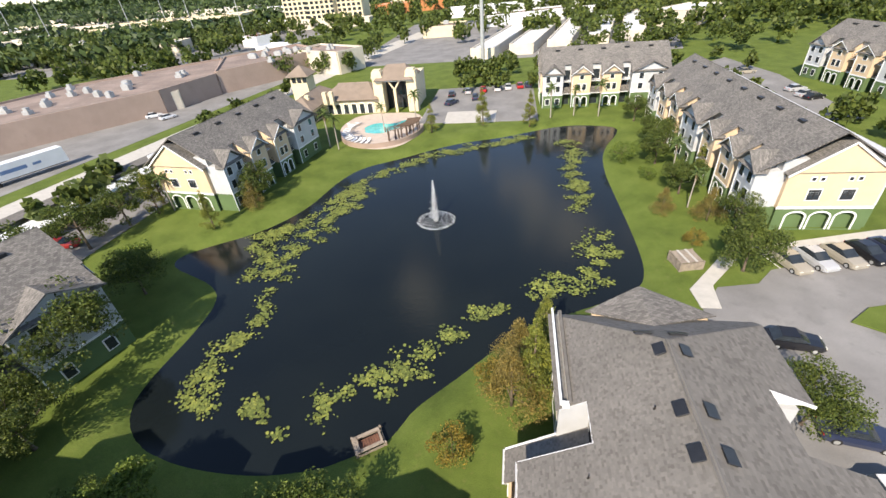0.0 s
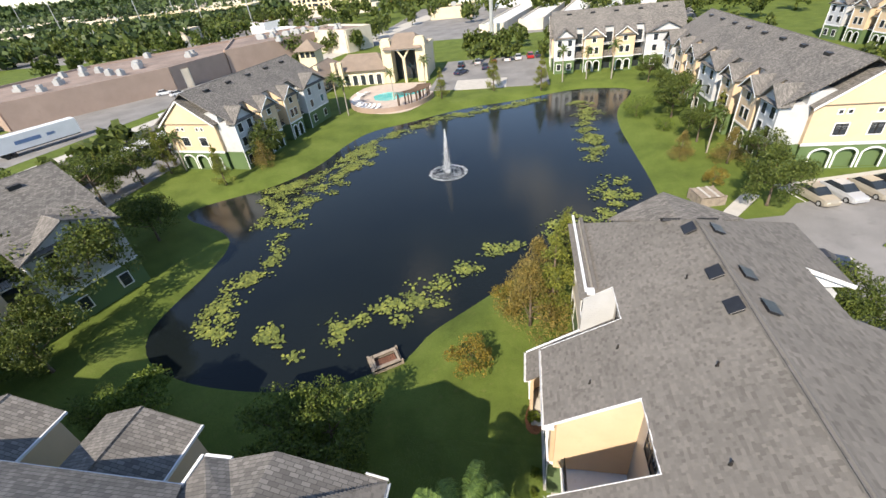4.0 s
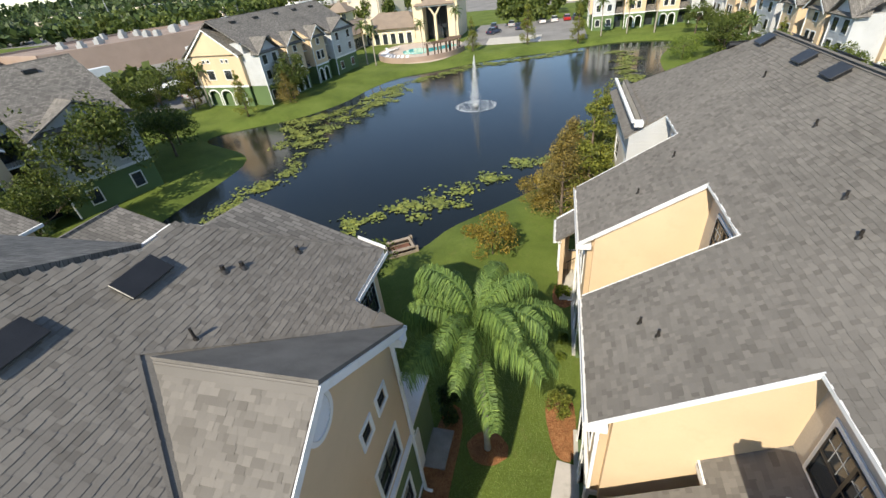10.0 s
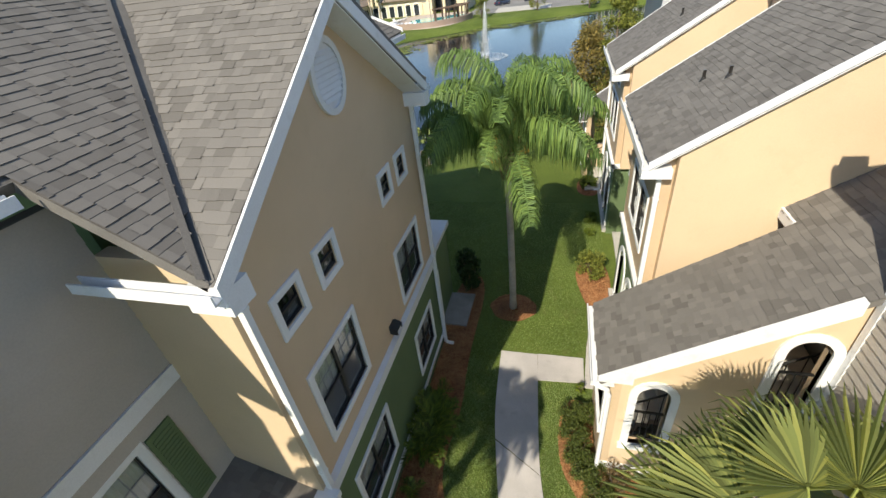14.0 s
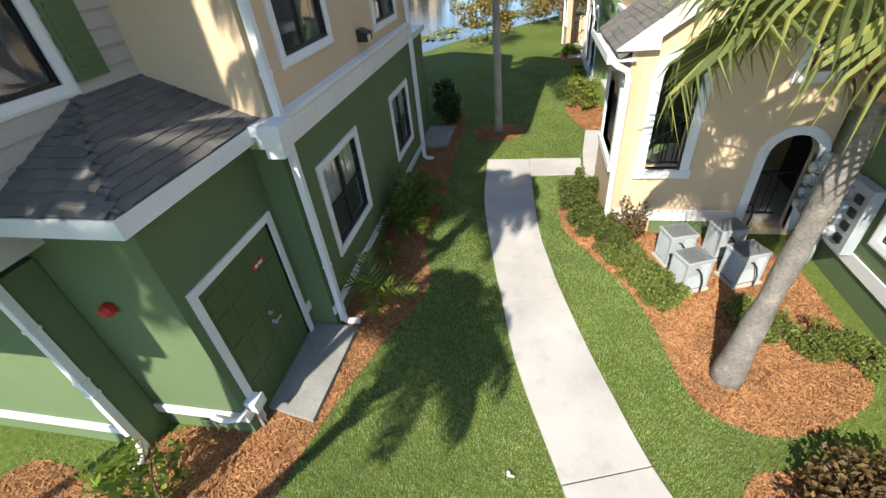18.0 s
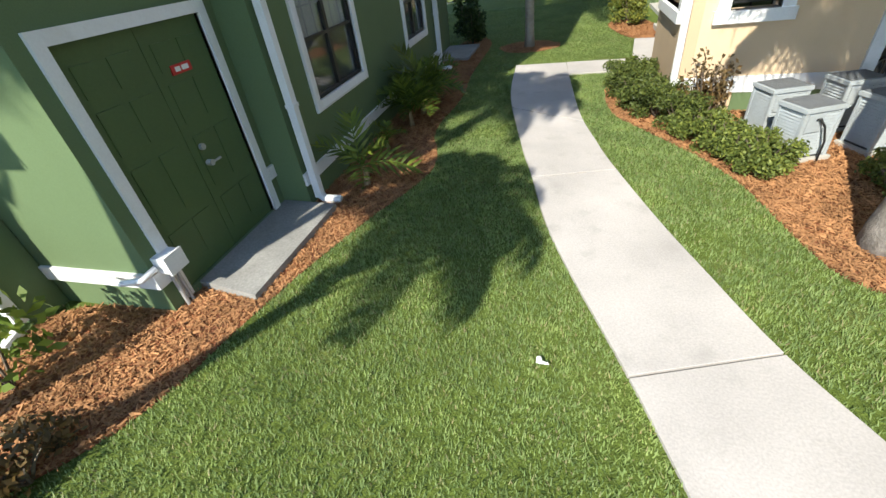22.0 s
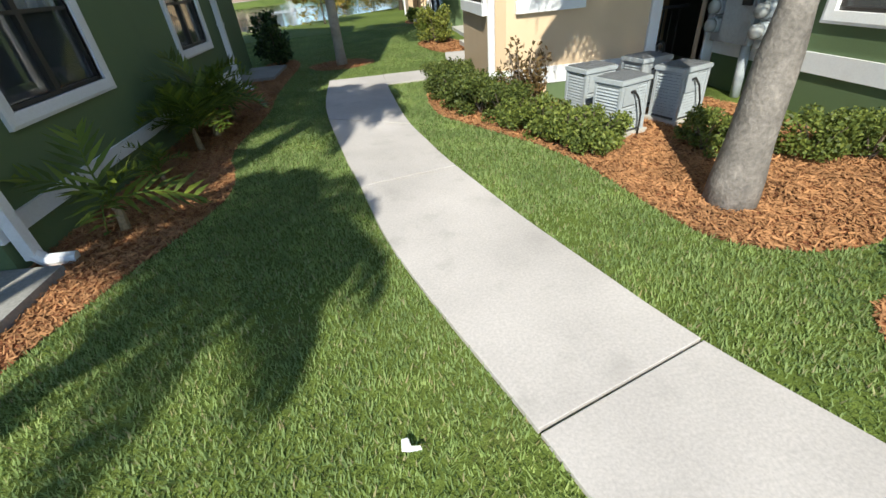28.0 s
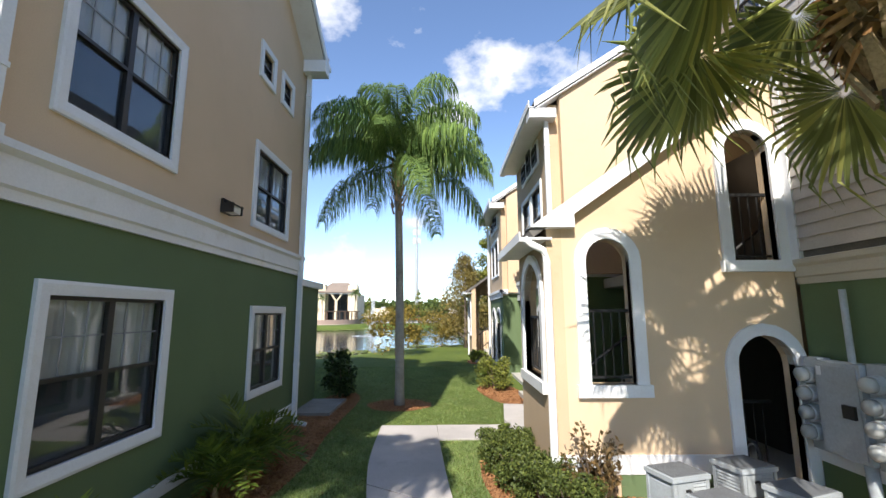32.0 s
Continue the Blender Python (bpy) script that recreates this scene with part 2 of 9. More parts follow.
M["white_siding"] = siding_material("pale_lap_siding", (0.52, 0.535, 0.55))
M["board"] = surf("siding_board_paint", (0.47, 0.43, 0.38), 0.06, 1.0, 40, 0.6, 0.15)
M["glass"] = glass("window_glass")
M["dark"] = surf("dark_bronze_frame", (0.025, 0.022, 0.02), 0.2, 3, 60, 0.4, 0.05, spec=0.5)
# Dark colour painted in for the gloom of the rooms behind windows.
M["inside"] = surf("unlit_room_sheet", (0.10, 0.085, 0.07), 0.2, 1, 8, 0.9, 0.1)
M["blind"] = surf("window_blind", (0.72, 0.70, 0.66), 0.08, 2, 30, 0.6, 0.1)
M["concrete"] = surf("concrete", (0.47, 0.45, 0.41), 0.10, 0.9, 45, 0.85, 0.3, dirt=(0.36, 0.34, 0.30))
M["walk"] = surf("walk_concrete", (0.46, 0.43, 0.41), 0.15, 0.8, 60, 0.88, 0.3, dirt=(0.30, 0.285, 0.265), dist=0.002)
M["stoop"] = surf("weathered_stoop_concrete", (0.27, 0.265, 0.25), 0.2, 1.6, 40, 0.9, 0.4, dirt=(0.16, 0.155, 0.145))
M["asphalt"] = surf("asphalt", (0.22, 0.215, 0.21), 0.22, 0.16, 30, 0.9, 0.4, dirt=(0.13, 0.13, 0.128))
M["paint"] = surf("road_paint", (0.62, 0.62, 0.6), 0.12, 2, 20, 0.7, 0.1)
M["mulch"] = surf("mulch_bed", (0.27, 0.10, 0.042), 0.4, 2.0, 45, 0.95, 1.0, dist=0.03)
M["chip"] = surf("mulch_chip", (0.40, 0.20, 0.088), 0.25, 2, 60, 0.9, 0.4, piece="island")
M["bark"] = surf("bark", (0.15, 0.115, 0.085), 0.35, 3.0, 22, 0.95, 0.9, dist=0.03)
M["palm_bark"] = surf("palm_trunk_bark", (0.36, 0.325, 0.28), 0.2, 2.0, 30, 0.92, 0.8, dist=0.012, dirt=(0.15, 0.13, 0.11))
M["leaf"] = leaf_material("oak_leaf", (0.09, 0.13, 0.032), 0.35)
M["leaf_lime"] = leaf_material("lime_leaf", (0.185, 0.225, 0.05), 0.35)
M["leaf_olive"] = leaf_material("olive_autumn_leaf", (0.215, 0.185, 0.06), 0.3)
M["leaf_rust"] = leaf_material("rusty_leaf", (0.25, 0.205, 0.045), 0.35)
M["leaf_dark"] = leaf_material("dark_leaf", (0.04, 0.075, 0.02))
M["palm_leaf"] = leaf_material("palm_leaf", (0.13, 0.20, 0.065), 0.4)
M["fan_leaf"] = leaf_material("fan_palm_leaf", (0.30, 0.36, 0.13), 0.55)
M["lily"] = leaf_material("lily_pad", (0.16, 0.205, 0.055), 0.1)
M["grass_blade"] = grass_material()
M["wood"] = surf("weathered_wood", (0.30, 0.25, 0.20), 0.25, 2.0, 35, 0.9, 0.6)
M["metal"] = surf("grey_galvanised_metal", (0.42, 0.43, 0.43), 0.12, 2.0, 30, 0.5, 0.1, metal=0.3, dirt=(0.3, 0.29, 0.27))
M["black"] = surf("black_iron", (0.015, 0.015, 0.015), 0.2, 4, 40, 0.5, 0.1)

# ---- building blocks ----


def thing(name, label, category, at=(0, 0, 0), group="", kind=""):
    ob = new(name)
    ob.empty_display_size = 0.3
    ob.location = at
    return tagged(ob, label, category, group, kind)


def finish(bm, name, material, smooth=False):
    me = bpy.data.meshes.new(name)
    bmesh.ops.recalc_face_normals(bm, faces=bm.faces)
    bm.to_mesh(me)
    bm.free()
    me.materials.append(material)
    if smooth:
        me.polygons.foreach_set("use_smooth", [True] * len(me.polygons))
    return me


def part(name, bm, material, parent=None, label="", smooth=False, local=False):
    """Links a bmesh, in world metres (or in the parent's own, with local), as one mesh under a thing or a part."""
    ob = new(name, finish(bm, name, material, smooth))
    if parent is not None:
        ob.parent = parent
        if not local and parent.type == "EMPTY":
            ob.location = -parent.location
    return tagged(ob, label) if label else ob


def box(bm, x0, x1, y0, y1, z0, z1, m=None):
    vs = [bm.verts.new((x, y, z)) for z in (z0, z1) for y in (y0, y1) for x in (x0, x1)]
    if m is not None:
        for v in vs:
            v.co = m @ v.co
    for q in ((0, 2, 3, 1), (4, 5, 7, 6), (0, 1, 5, 4), (2, 6, 7, 3), (0, 4, 6, 2), (1, 3, 7, 5)):
        bm.faces.new([vs[i] for i in q])
    return bm


def boxes(*rows, m=None):
    bm = bmesh.new()
    for r in rows:
        box(bm, *r, m=m)
    return bm


def slab(bm, points, thick, m=None):
    """A flat polygon in 3D given a thickness along its own normal, downwards or backwards."""
    ps = [Vector(p) for p in points]
    n = (ps[1] - ps[0]).cross(ps[2] - ps[0]).normalized()
    if m is not None:
        ps, n = [m @ p for p in ps], (m.to_3x3() @ n)
    top = [bm.verts.new(p) for p in ps]
    low = [bm.verts.new(p - n * thick) for p in ps]
    bm.faces.new(top)
    bm.faces.new(low[::-1])
    for i in range(len(ps)):
        j = (i + 1) % len(ps)
        bm.faces.new((top[j], top[i], low[i], low[j]))
    return bm


def slabs(*rows, m=None):
    bm = bmesh.new()
    for pts, thick in rows:
        slab(bm, pts, thick, m)
    return bm


def tube(bm, points, radius, sides=8, cap=True):
    """A round bar along a line of points; radius a number or one for each point."""
    pts = [Vector(p) for p in points]
    rings = []
    for i, p in enumerate(pts):
        d = (pts[min(i + 1, len(pts) - 1)] - pts[max(i - 1, 0)]).normalized()
        a = d.orthogonal().normalized() if abs(d.z) < 0.99 else Vector((1, 0, 0))
        if abs(d.z) < 0.99:
            a = d.cross(Vector((0, 0, 1))).normalized()
        b = d.cross(a).normalized()
        r = radius[i] if isinstance(radius, (list, tuple)) else radius
        rings.append([bm.verts.new(p + r * (math.cos(2 * math.pi * k / sides) * a + math.sin(2 * math.pi * k / sides) * b)) for k in range(sides)])
    for r0, r1 in zip(rings, rings[1:]):
        for k in range(sides):
            bm.faces.new((r0[k], r0[(k + 1) % sides], r1[(k + 1) % sides], r1[k]))
    if cap:
        bm.faces.new(rings[0][::-1])
        bm.faces.new(rings[-1])
    return bm


def raw_mesh(name, verts, faces, material, smooth=False):
    """Many alike faces at once: verts n x 3, faces k x corners."""
    verts, faces = np.asarray(verts, np.float32), np.asarray(faces, np.int32)
    me = bpy.data.meshes.new(name)
    me.vertices.add(len(verts))
    me.vertices.foreach_set("co", verts.ravel())
    me.loops.add(faces.size)
    me.loops.foreach_set("vertex_index", faces.ravel())
    me.polygons.add(len(faces))
    me.polygons.foreach_set("loop_start", np.arange(0, faces.size, faces.shape[1], dtype=np.int32))
    me.update(calc_edges=True)
    me.validate()
    me.materials.append(material)
    me.polygons.foreach_set("use_smooth", [smooth] * len(me.polygons))
    return me


# ---- ground and pond ----
POND = [(-4.7, 21.3), (-3.5, 24.4), (-1.2, 26.8), (1.0, 29.2), (3.6, 32.2), (8.5, 36), (14, 38.8), (18, 41.2), (19.3, 44.5), (19.5, 52), (19.2, 62), (19.0, 73), (20.5, 82), (24.5, 90),
        (25, 94), (20, 95.6), (14.5, 95.8), (8.9, 93.2), (2, 89.4), (-5, 87.4), (-10.5, 84.4), (-18, 78.4), (-24, 74.8), (-26.6, 68), (-27.4, 61), (-29.5, 55.5), (-33, 51), (-38, 47.8),
        (-41, 45), (-40, 42.8), (-36, 41.2), (-31.5, 39.2), (-29.2, 36.5), (-28.8, 31), (-29.3, 26), (-28.8, 22), (-25.5, 19), (-20.5, 17.8), (-14.8, 17.6), (-9.6, 18.6), (-7.2, 20)]


def smooth_loop(points, n=3):
    p = np.array(points, float)
    for _ in range(n):
        q = np.roll(p, -1, 0)
        p = np.stack([0.75 * p + 0.25 * q, 0.25 * p + 0.75 * q], 1).reshape(-1, 2)
    return p


SHORE = smooth_loop(POND, 2)


def shore_distance(x, y):
    """Metres from the shoreline, negative over the water (arrays)."""
    p, a, b = np.stack([x, y], -1)[:, None], SHORE[None], np.roll(SHORE, -1, 0)[None]
    ab = b - a
    t = np.clip(((p - a) * ab).sum(-1) / (ab**2).sum(-1), 0, 1)
    d = np.sqrt((((a + t[..., None] * ab) - p) ** 2).sum(-1)).min(1)
    cross = ((a[..., 1] > p[..., 1]) != (b[..., 1] > p[..., 1])) & (p[..., 0] < (b[..., 0] - a[..., 0]) * (p[..., 1] - a[..., 1]) / (b[..., 1] - a[..., 1] + 1e-12) + a[..., 0])
    return np.where(cross.sum(1) % 2 == 1, -d, d)


def ground_height(x, y):
    d = shore_distance(x, y)
    k = np.clip((d + 0.15) / 4.2, 0, 1)
    k = k * (2 - k)
    return np.where(d > -0.15, -0.86 + 0.86 * k, np.clip(-0.86 + (d + 0.15) * 0.5, -2.2, 0))


def build_ground():
    far = [200, 260, 340, 450, 700, 1200, 2200, 4400]
    xs = np.r_[[-v for v in far[::-1]], np.arange(-150, -46, 8.0), np.arange(-46, 30, 0.8), np.arange(30, 160, 8.0), far]
    ys = np.r_[[-v for v in far[::-1]], np.arange(-150, 10, 8.0), np.arange(12, 102, 0.8), np.arange(104, 190, 8.0), far]
    gx, gy = np.meshgrid(xs, ys)
    x, y = gx.ravel(), gy.ravel()
    z = np.zeros_like(x)
    near = (x > -50) & (x < 34) & (y > 8) & (y < 104)
    z[near] = ground_height(x[near], y[near])
    n, k = len(xs), len(ys)
    i = (np.arange(k - 1)[:, None] * n + np.arange(n - 1)[None]).ravel()
    ob = new("ground", raw_mesh("ground", np.stack([x, y, z], -1), np.stack([i, i + 1, i + n + 1, i + n], -1), M["lawn"], True))
    tagged(ob, "green mown lawn sloping down to the pond", "lawn", kind="structure")
    bm = bmesh.new()
    bm.faces.new([bm.verts.new((px, py, -0.8)) for px, py in ((-47, 13), (29, 13), (29, 100), (-47, 100))])
    tagged(part("water", bm, M["water"]), "dark still pond water reflecting the sky", "pond", kind="structure")


build_ground()


def sheet(name, points, z, material, label, category, thick=0.06):
    bm = slabs(([(x, y, z) for x, y in points], thick))
    return tagged(part(name, bm, material), label, category, kind="structure")

# ---- parts of buildings ----


def face(x, y, turn):
    """A wall's own frame: first axis along the wall, second into it, third up."""
    return pose(x, y, 0, 0, 0, turn)


def wall_mesh(bm, m, a0, a1, h0, h1, openings=(), thick=0.2):
    """A wall with openings (a0, a1, h0, h1[, rise of an arched head]) that go through it."""
    us = sorted({a0, a1, *(v for o in openings for v in o[:2] if a0 < v < a1)})
    vs = sorted({h0, h1, *(v for o in openings for v in o[2:4] if h0 < v < h1)})
    nu, nv = len(us) - 1, len(vs) - 1

    def solid(i, j):
        if not (0 <= i < nu and 0 <= j < nv):
            return False
        c, d = (us[i] + us[i + 1]) / 2, (vs[j] + vs[j + 1]) / 2
        return not any(o[0] < c < o[1] and o[2] < d < o[3] for o in openings)

    grid = {(i, j, k): bm.verts.new(m @ Vector((us[i], k * thick, vs[j]))) for i in range(nu + 1) for j in range(nv + 1) for k in (0, 1)}
    q = lambda *keys: bm.faces.new([grid[k] for k in keys])
    for i in range(nu):
        for j in range(nv):
            if solid(i, j):
                for k in (0, 1):
                    q((i, j, k), (i + 1, j, k), (i + 1, j + 1, k), (i, j + 1, k))
                if not solid(i - 1, j):
                    q((i, j, 0), (i, j + 1, 0), (i, j + 1, 1), (i, j, 1))
                if not solid(i + 1, j):
                    q((i + 1, j, 0), (i + 1, j + 1, 0), (i + 1, j + 1, 1), (i + 1, j, 1))
                if not solid(i, j - 1):
                    q((i, j, 0), (i + 1, j, 0), (i + 1, j, 1), (i, j, 1))
                if not solid(i, j + 1):
                    q((i, j + 1, 0), (i + 1, j + 1, 0), (i + 1, j + 1, 1), (i, j + 1, 1))
    bmesh.ops.delete(bm, geom=[v for v in bm.verts if not v.link_faces], context="VERTS")
    for o in openings:
        if len(o) > 4 and o[4]:
            arch_corners(bm, m, *o, thick)
    bmesh.ops.remove_doubles(bm, verts=bm.verts, dist=1e-4)
    return bm


def each(name, rows, material, parent, label=""):
    """Slabs (points, thickness), each a part of its own."""
    for pts, thick in rows:
        part(name, slabs((pts, thick)), material, parent, label)


def arch_line(a0, a1, h1, rise, n=10, grow=0.0):
    c, w = (a0 + a1) / 2, (a1 - a0) / 2 + grow
    return [(c - w * math.cos(math.pi * k / n), h1 - rise + (rise + grow) * math.sin(math.pi * k / n)) for k in range(n + 1)]


def arch_corners(bm, m, a0, a1, h0, h1, rise, thick):
    line = arch_line(a0, a1, h1, rise)
    for side, corner in ((line[:6], (a0, h1)), (line[5:], (a1, h1))):
        for (ua, va), (ub, vb) in zip(side, side[1:]):
            vs = []
            for d in (0, thick):
                vs += [bm.verts.new(m @ Vector((u, d, v))) for u, v in (corner, (ua, va), (ub, vb))]
            bm.faces.new(vs[:3])
            bm.faces.new(vs[3:][::-1])
            bm.faces.new((vs[1], vs[2], vs[5], vs[4]))


def arch_trim(bm, m, a0, a1, h0, h1, rise, wide=0.16, proud=0.04, sill=True, deep=0.1):
    """White surround of an arched opening: two legs, a band round the head and a sill."""
    s = h1 - rise
    box(bm, a0 - wide, a0, -proud, deep, h0, s, m)
    box(bm, a1, a1 + wide, -proud, deep, h0, s, m)
    inner, outer = arch_line(a0, a1, h1, rise), arch_line(a0, a1, h1, rise, grow=wide)
    for k in range(len(inner) - 1):
        q = [inner[k], inner[k + 1], outer[k + 1], outer[k]]
        f = [bm.verts.new(m @ Vector((u, -proud, v))) for u, v in q]
        b = [bm.verts.new(m @ Vector((u, deep, v))) for u, v in q]
        bm.faces.new(f)
        for i in range(4):
            bm.faces.new((f[(i + 1) % 4], f[i], b[i], b[(i + 1) % 4]))
    if sill:
        box(bm, a0 - wide - 0.03, a1 + wide + 0.03, -proud - 0.03, deep, h0 - wide, h0, m)


def window(parent, m, a0, a1, h0, h1, sashes=2, trim=0.12, near=True, grille=True, curtain=True):
    """A single-hung window: white surround, dark sash, panes, grille in the upper half and a curtain behind."""
    b = bmesh.new()
    rings = [[b.verts.new(m @ Vector((u, d, v))) for u, v in ((a0 + e, h0 + e), (a1 - e, h0 + e), (a1 - e, h1 - e), (a0 + e, h1 - e))] for e, d in ((0, 0.08), (0, -0.035), (trim * 0.25, -0.042), (trim, -0.03), (trim, 0.08))]
    for r0, r1 in zip(rings, rings[1:]):
        for k in range(4):
            b.faces.new((r0[k], r0[(k + 1) % 4], r1[(k + 1) % 4], r1[k]))
    w = part("window", b, M["white"], parent)
    i0, i1, g0, g1 = a0 + trim, a1 - trim, h0 + trim, h1 - trim
    m = m if near else m @ Matrix.Translation((0, -0.085, 0))
    mid, f = (g0 + g1) / 2, 0.035
    rows = [(i0, i1, 0.02, 0.07, g0, g0 + f), (i0, i1, 0.02, 0.07, g1 - f, g1), (i0, i1, 0.015, 0.06, mid - f / 2, mid + f / 2)]
    for k in range(sashes + 1):
        c = i0 + (i1 - i0) * k / sashes
        e = f if 0 < k < sashes else f / 2
        rows.append((max(i0, c - e), min(i1, c + e), 0.018, 0.07, g0 + f, g1 - f))
    sub("sash", boxes(*rows, m=m), M["dark"], w)
    if grille:
        rows = []
        for k in range(sashes):
            s0, s1 = i0 + (i1 - i0) * k / sashes, i0 + (i1 - i0) * (k + 1) / sashes
            for q in (1, 2):
                c = s0 + (s1 - s0) * q / 3
                rows.append((c - 0.008, c + 0.008, 0.044, 0.052, mid, g1))
            rows.append((s0, s1, 0.043, 0.053, (mid + g1) / 2 - 0.008, (mid + g1) / 2 + 0.008))
        sub("grille", boxes(*rows, m=m), M["grille"], w)
    for lo, hi in ((g0, mid), (mid, g1)):
        p = sub("pane", boxes((i0, i1, 0.055, 0.06, lo, hi), m=m), M["pane"] if near else M["glass"], w)
        p.visible_shadow = False
    if near:
        sub("screen", boxes((i0, i1, 0.066, 0.068, g0, mid), m=m), M["screen"], w)
        if curtain:
            bm = bmesh.new()
            n = 24
            cols = [[bm.verts.new(m @ Vector((i0 + (i1 - i0) * k / n, 0.09 + 0.012 * math.sin(k * 1.9), v))) for v in (mid - 0.05, g1)] for k in range(n + 1)]
            for c0, c1 in zip(cols, cols[1:]):
                bm.faces.new((c0[0], c1[0], c1[1], c0[1]))
            sub("curtain", bm, M["blind"], w)
        # Added dark sheet in place of the unlit room, which isn't built.
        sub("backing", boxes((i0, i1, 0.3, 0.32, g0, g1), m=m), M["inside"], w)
    return w


def sub(name, bm, material, parent, label="", smooth=False):
    """A sub-part of a part whose mesh is in the same metres."""
    ob = new(name, finish(bm, name, material, smooth))
    ob.parent = parent
    return tagged(ob, label) if label else ob


def glass_pane_material():
    m = Nodes("clear_window_pane")
    m.color(m.ramp(m.noise(1.5, 3), [(0.3, (0.75, 0.8, 0.8)), (0.7, (0.9, 0.93, 0.93))]))
    m.set(Roughness=0.02, IOR=1.45, Transmission_Weight=1.0)
    return m.mat


M["pane"] = glass_pane_material()
M["screen"] = surf("insect_screen", (0.07, 0.072, 0.08), 0.15, 2, 90, 0.7, 0.1)
M["grille"] = surf("grille_bars", (0.30, 0.31, 0.32), 0.1, 3, 40, 0.5, 0.05)


def shingle_rows(p0, along, up, length, rise, inside, exposure=0.127, width=0.2, seed=1, overlap=1.25):
    """Corners of shingles laid in courses on a slope: p0 the eave's start, along and up unit vectors on the slope. inside(x, y) in plan."""
    rng = np.random.default_rng(seed)
    p0, a, u = np.array(p0, float), np.array(along, float), np.array(up, float)
    n = np.cross(a, u)
    n = n if n[2] > 0 else -n
    out = []
    for r in range(int(rise / exposure) + 1):
        v = r * exposure
        s = -rng.uniform(0, width)
        while s < length:
            w = width * rng.uniform(0.4, 1.3)
            c = p0 + a * (s + w / 2) + u * (v + exposure / 2)
            e0, e1 = max(s, 0.0) + 0.001, min(s + w, length) - 0.001
            ends = [inside(*(p0 + a * e + u * (v + exposure / 2))[:2]) for e in (e0, e1)]
            if e1 - e0 > 0.02 and (inside(c[0], c[1]) or any(ends)):
                good = s + w / 2 if inside(c[0], c[1]) else (e0 if ends[0] else e1)
                cut = []
                for e, ok in zip((e0, e1), ends):
                    g = good
                    for _ in range(0 if ok else 6):
                        h = (g + e) / 2
                        g, e = (h, e) if inside(*(p0 + a * h + u * (v + exposure / 2))[:2]) else (g, h)
                    cut.append(e if ok else g)
                e0, e1 = cut
                up_tab = rng.uniform() < 0.5
                t = 0.011 if up_tab else 0.004
                dv = rng.uniform(-0.03, -0.01) if up_tab else rng.uniform(-0.004, 0.004)
                lo, hi = v + dv, v + exposure * overlap
                out.append([p0 + a * e0 + u * lo + n * t, p0 + a * e1 + u * lo + n * t, p0 + a * e1 + u * hi - n * 0.004, p0 + a * e0 + u * hi - n * 0.004,
                            p0 + a * e0 + u * lo - n * 0.001, p0 + a * e1 + u * lo - n * 0.001])
            s += w
    return np.array(out)




def shingle_mesh(name, corners):
    k = len(corners)
    quads = np.array([[0, 1, 2, 3], [4, 5, 1, 0]])
    f = (quads[None] + 6 * np.arange(k)[:, None, None]).reshape(-1, 4)
    return raw_mesh(name, corners.reshape(-1, 3), f, M["shingle"])


def shingled(parent, sets, label=""):
    ob = new("shingles", shingle_mesh("shingles", np.concatenate(sets)))
    ob.parent = parent
    ob.location = -parent.location
    return tagged(ob, label or "weathered grey-brown asphalt shingles in courses", kind="stuff")


def moulding(m, a0, a1, profile):
    """One long strip with the given profile (distance into the wall, height), from a0 to a1 along the wall."""
    bm = bmesh.new()
    ends = [[bm.verts.new(m @ Vector((a, d, h))) for d, h in profile] for a in (a0, a1)]
    bm.faces.new(ends[0])
    bm.faces.new(ends[1][::-1])
    for k in range(len(profile)):
        j = (k + 1) % len(profile)
        bm.faces.new((ends[0][k], ends[1][k], ends[1][j], ends[0][j]))
    return bm


def railing(parent, m, a0, a1, h0, h1, d=0.1, step=0.11, name="railing"):
    """An iron balcony rail: two flat bars with each upright a piece of its own."""
    r = part(name, boxes((a0, a1, d - 0.02, d + 0.02, h1 - 0.04, h1), (a0, a0 + 0.02, d - 0.014, d + 0.014, h0 + 0.06, h1 - 0.04), (a0 + 0.02, a1, d - 0.015, d + 0.015, h0 + 0.06, h0 + 0.09), m=m), M["black"], parent, "black iron " + name)
    k = int((a1 - a0) / step)
    for i in range(1, k):
        c = a0 + (a1 - a0) * i / k
        sub("bar", boxes((c - 0.008, c + 0.008, d - 0.008, d + 0.008, h0 + 0.09, h1 - 0.04), m=m), M["black"], r)
    return r


def rail(bm, m, a0, a1, h0, h1, d=0.1, step=0.11):
    """An iron balcony rail."""
    box(bm, a0, a1, d - 0.02, d + 0.02, h1 - 0.04, h1, m)
    box(bm, a0, a1, d - 0.015, d + 0.015, h0 + 0.06, h0 + 0.09, m)
    k = int((a1 - a0) / step)
    for i in range(1, k):
        c = a0 + (a1 - a0) * i / k
        box(bm, c - 0.008, c + 0.008, d - 0.008, d + 0.008, h0 + 0.09, h1 - 0.04, m)


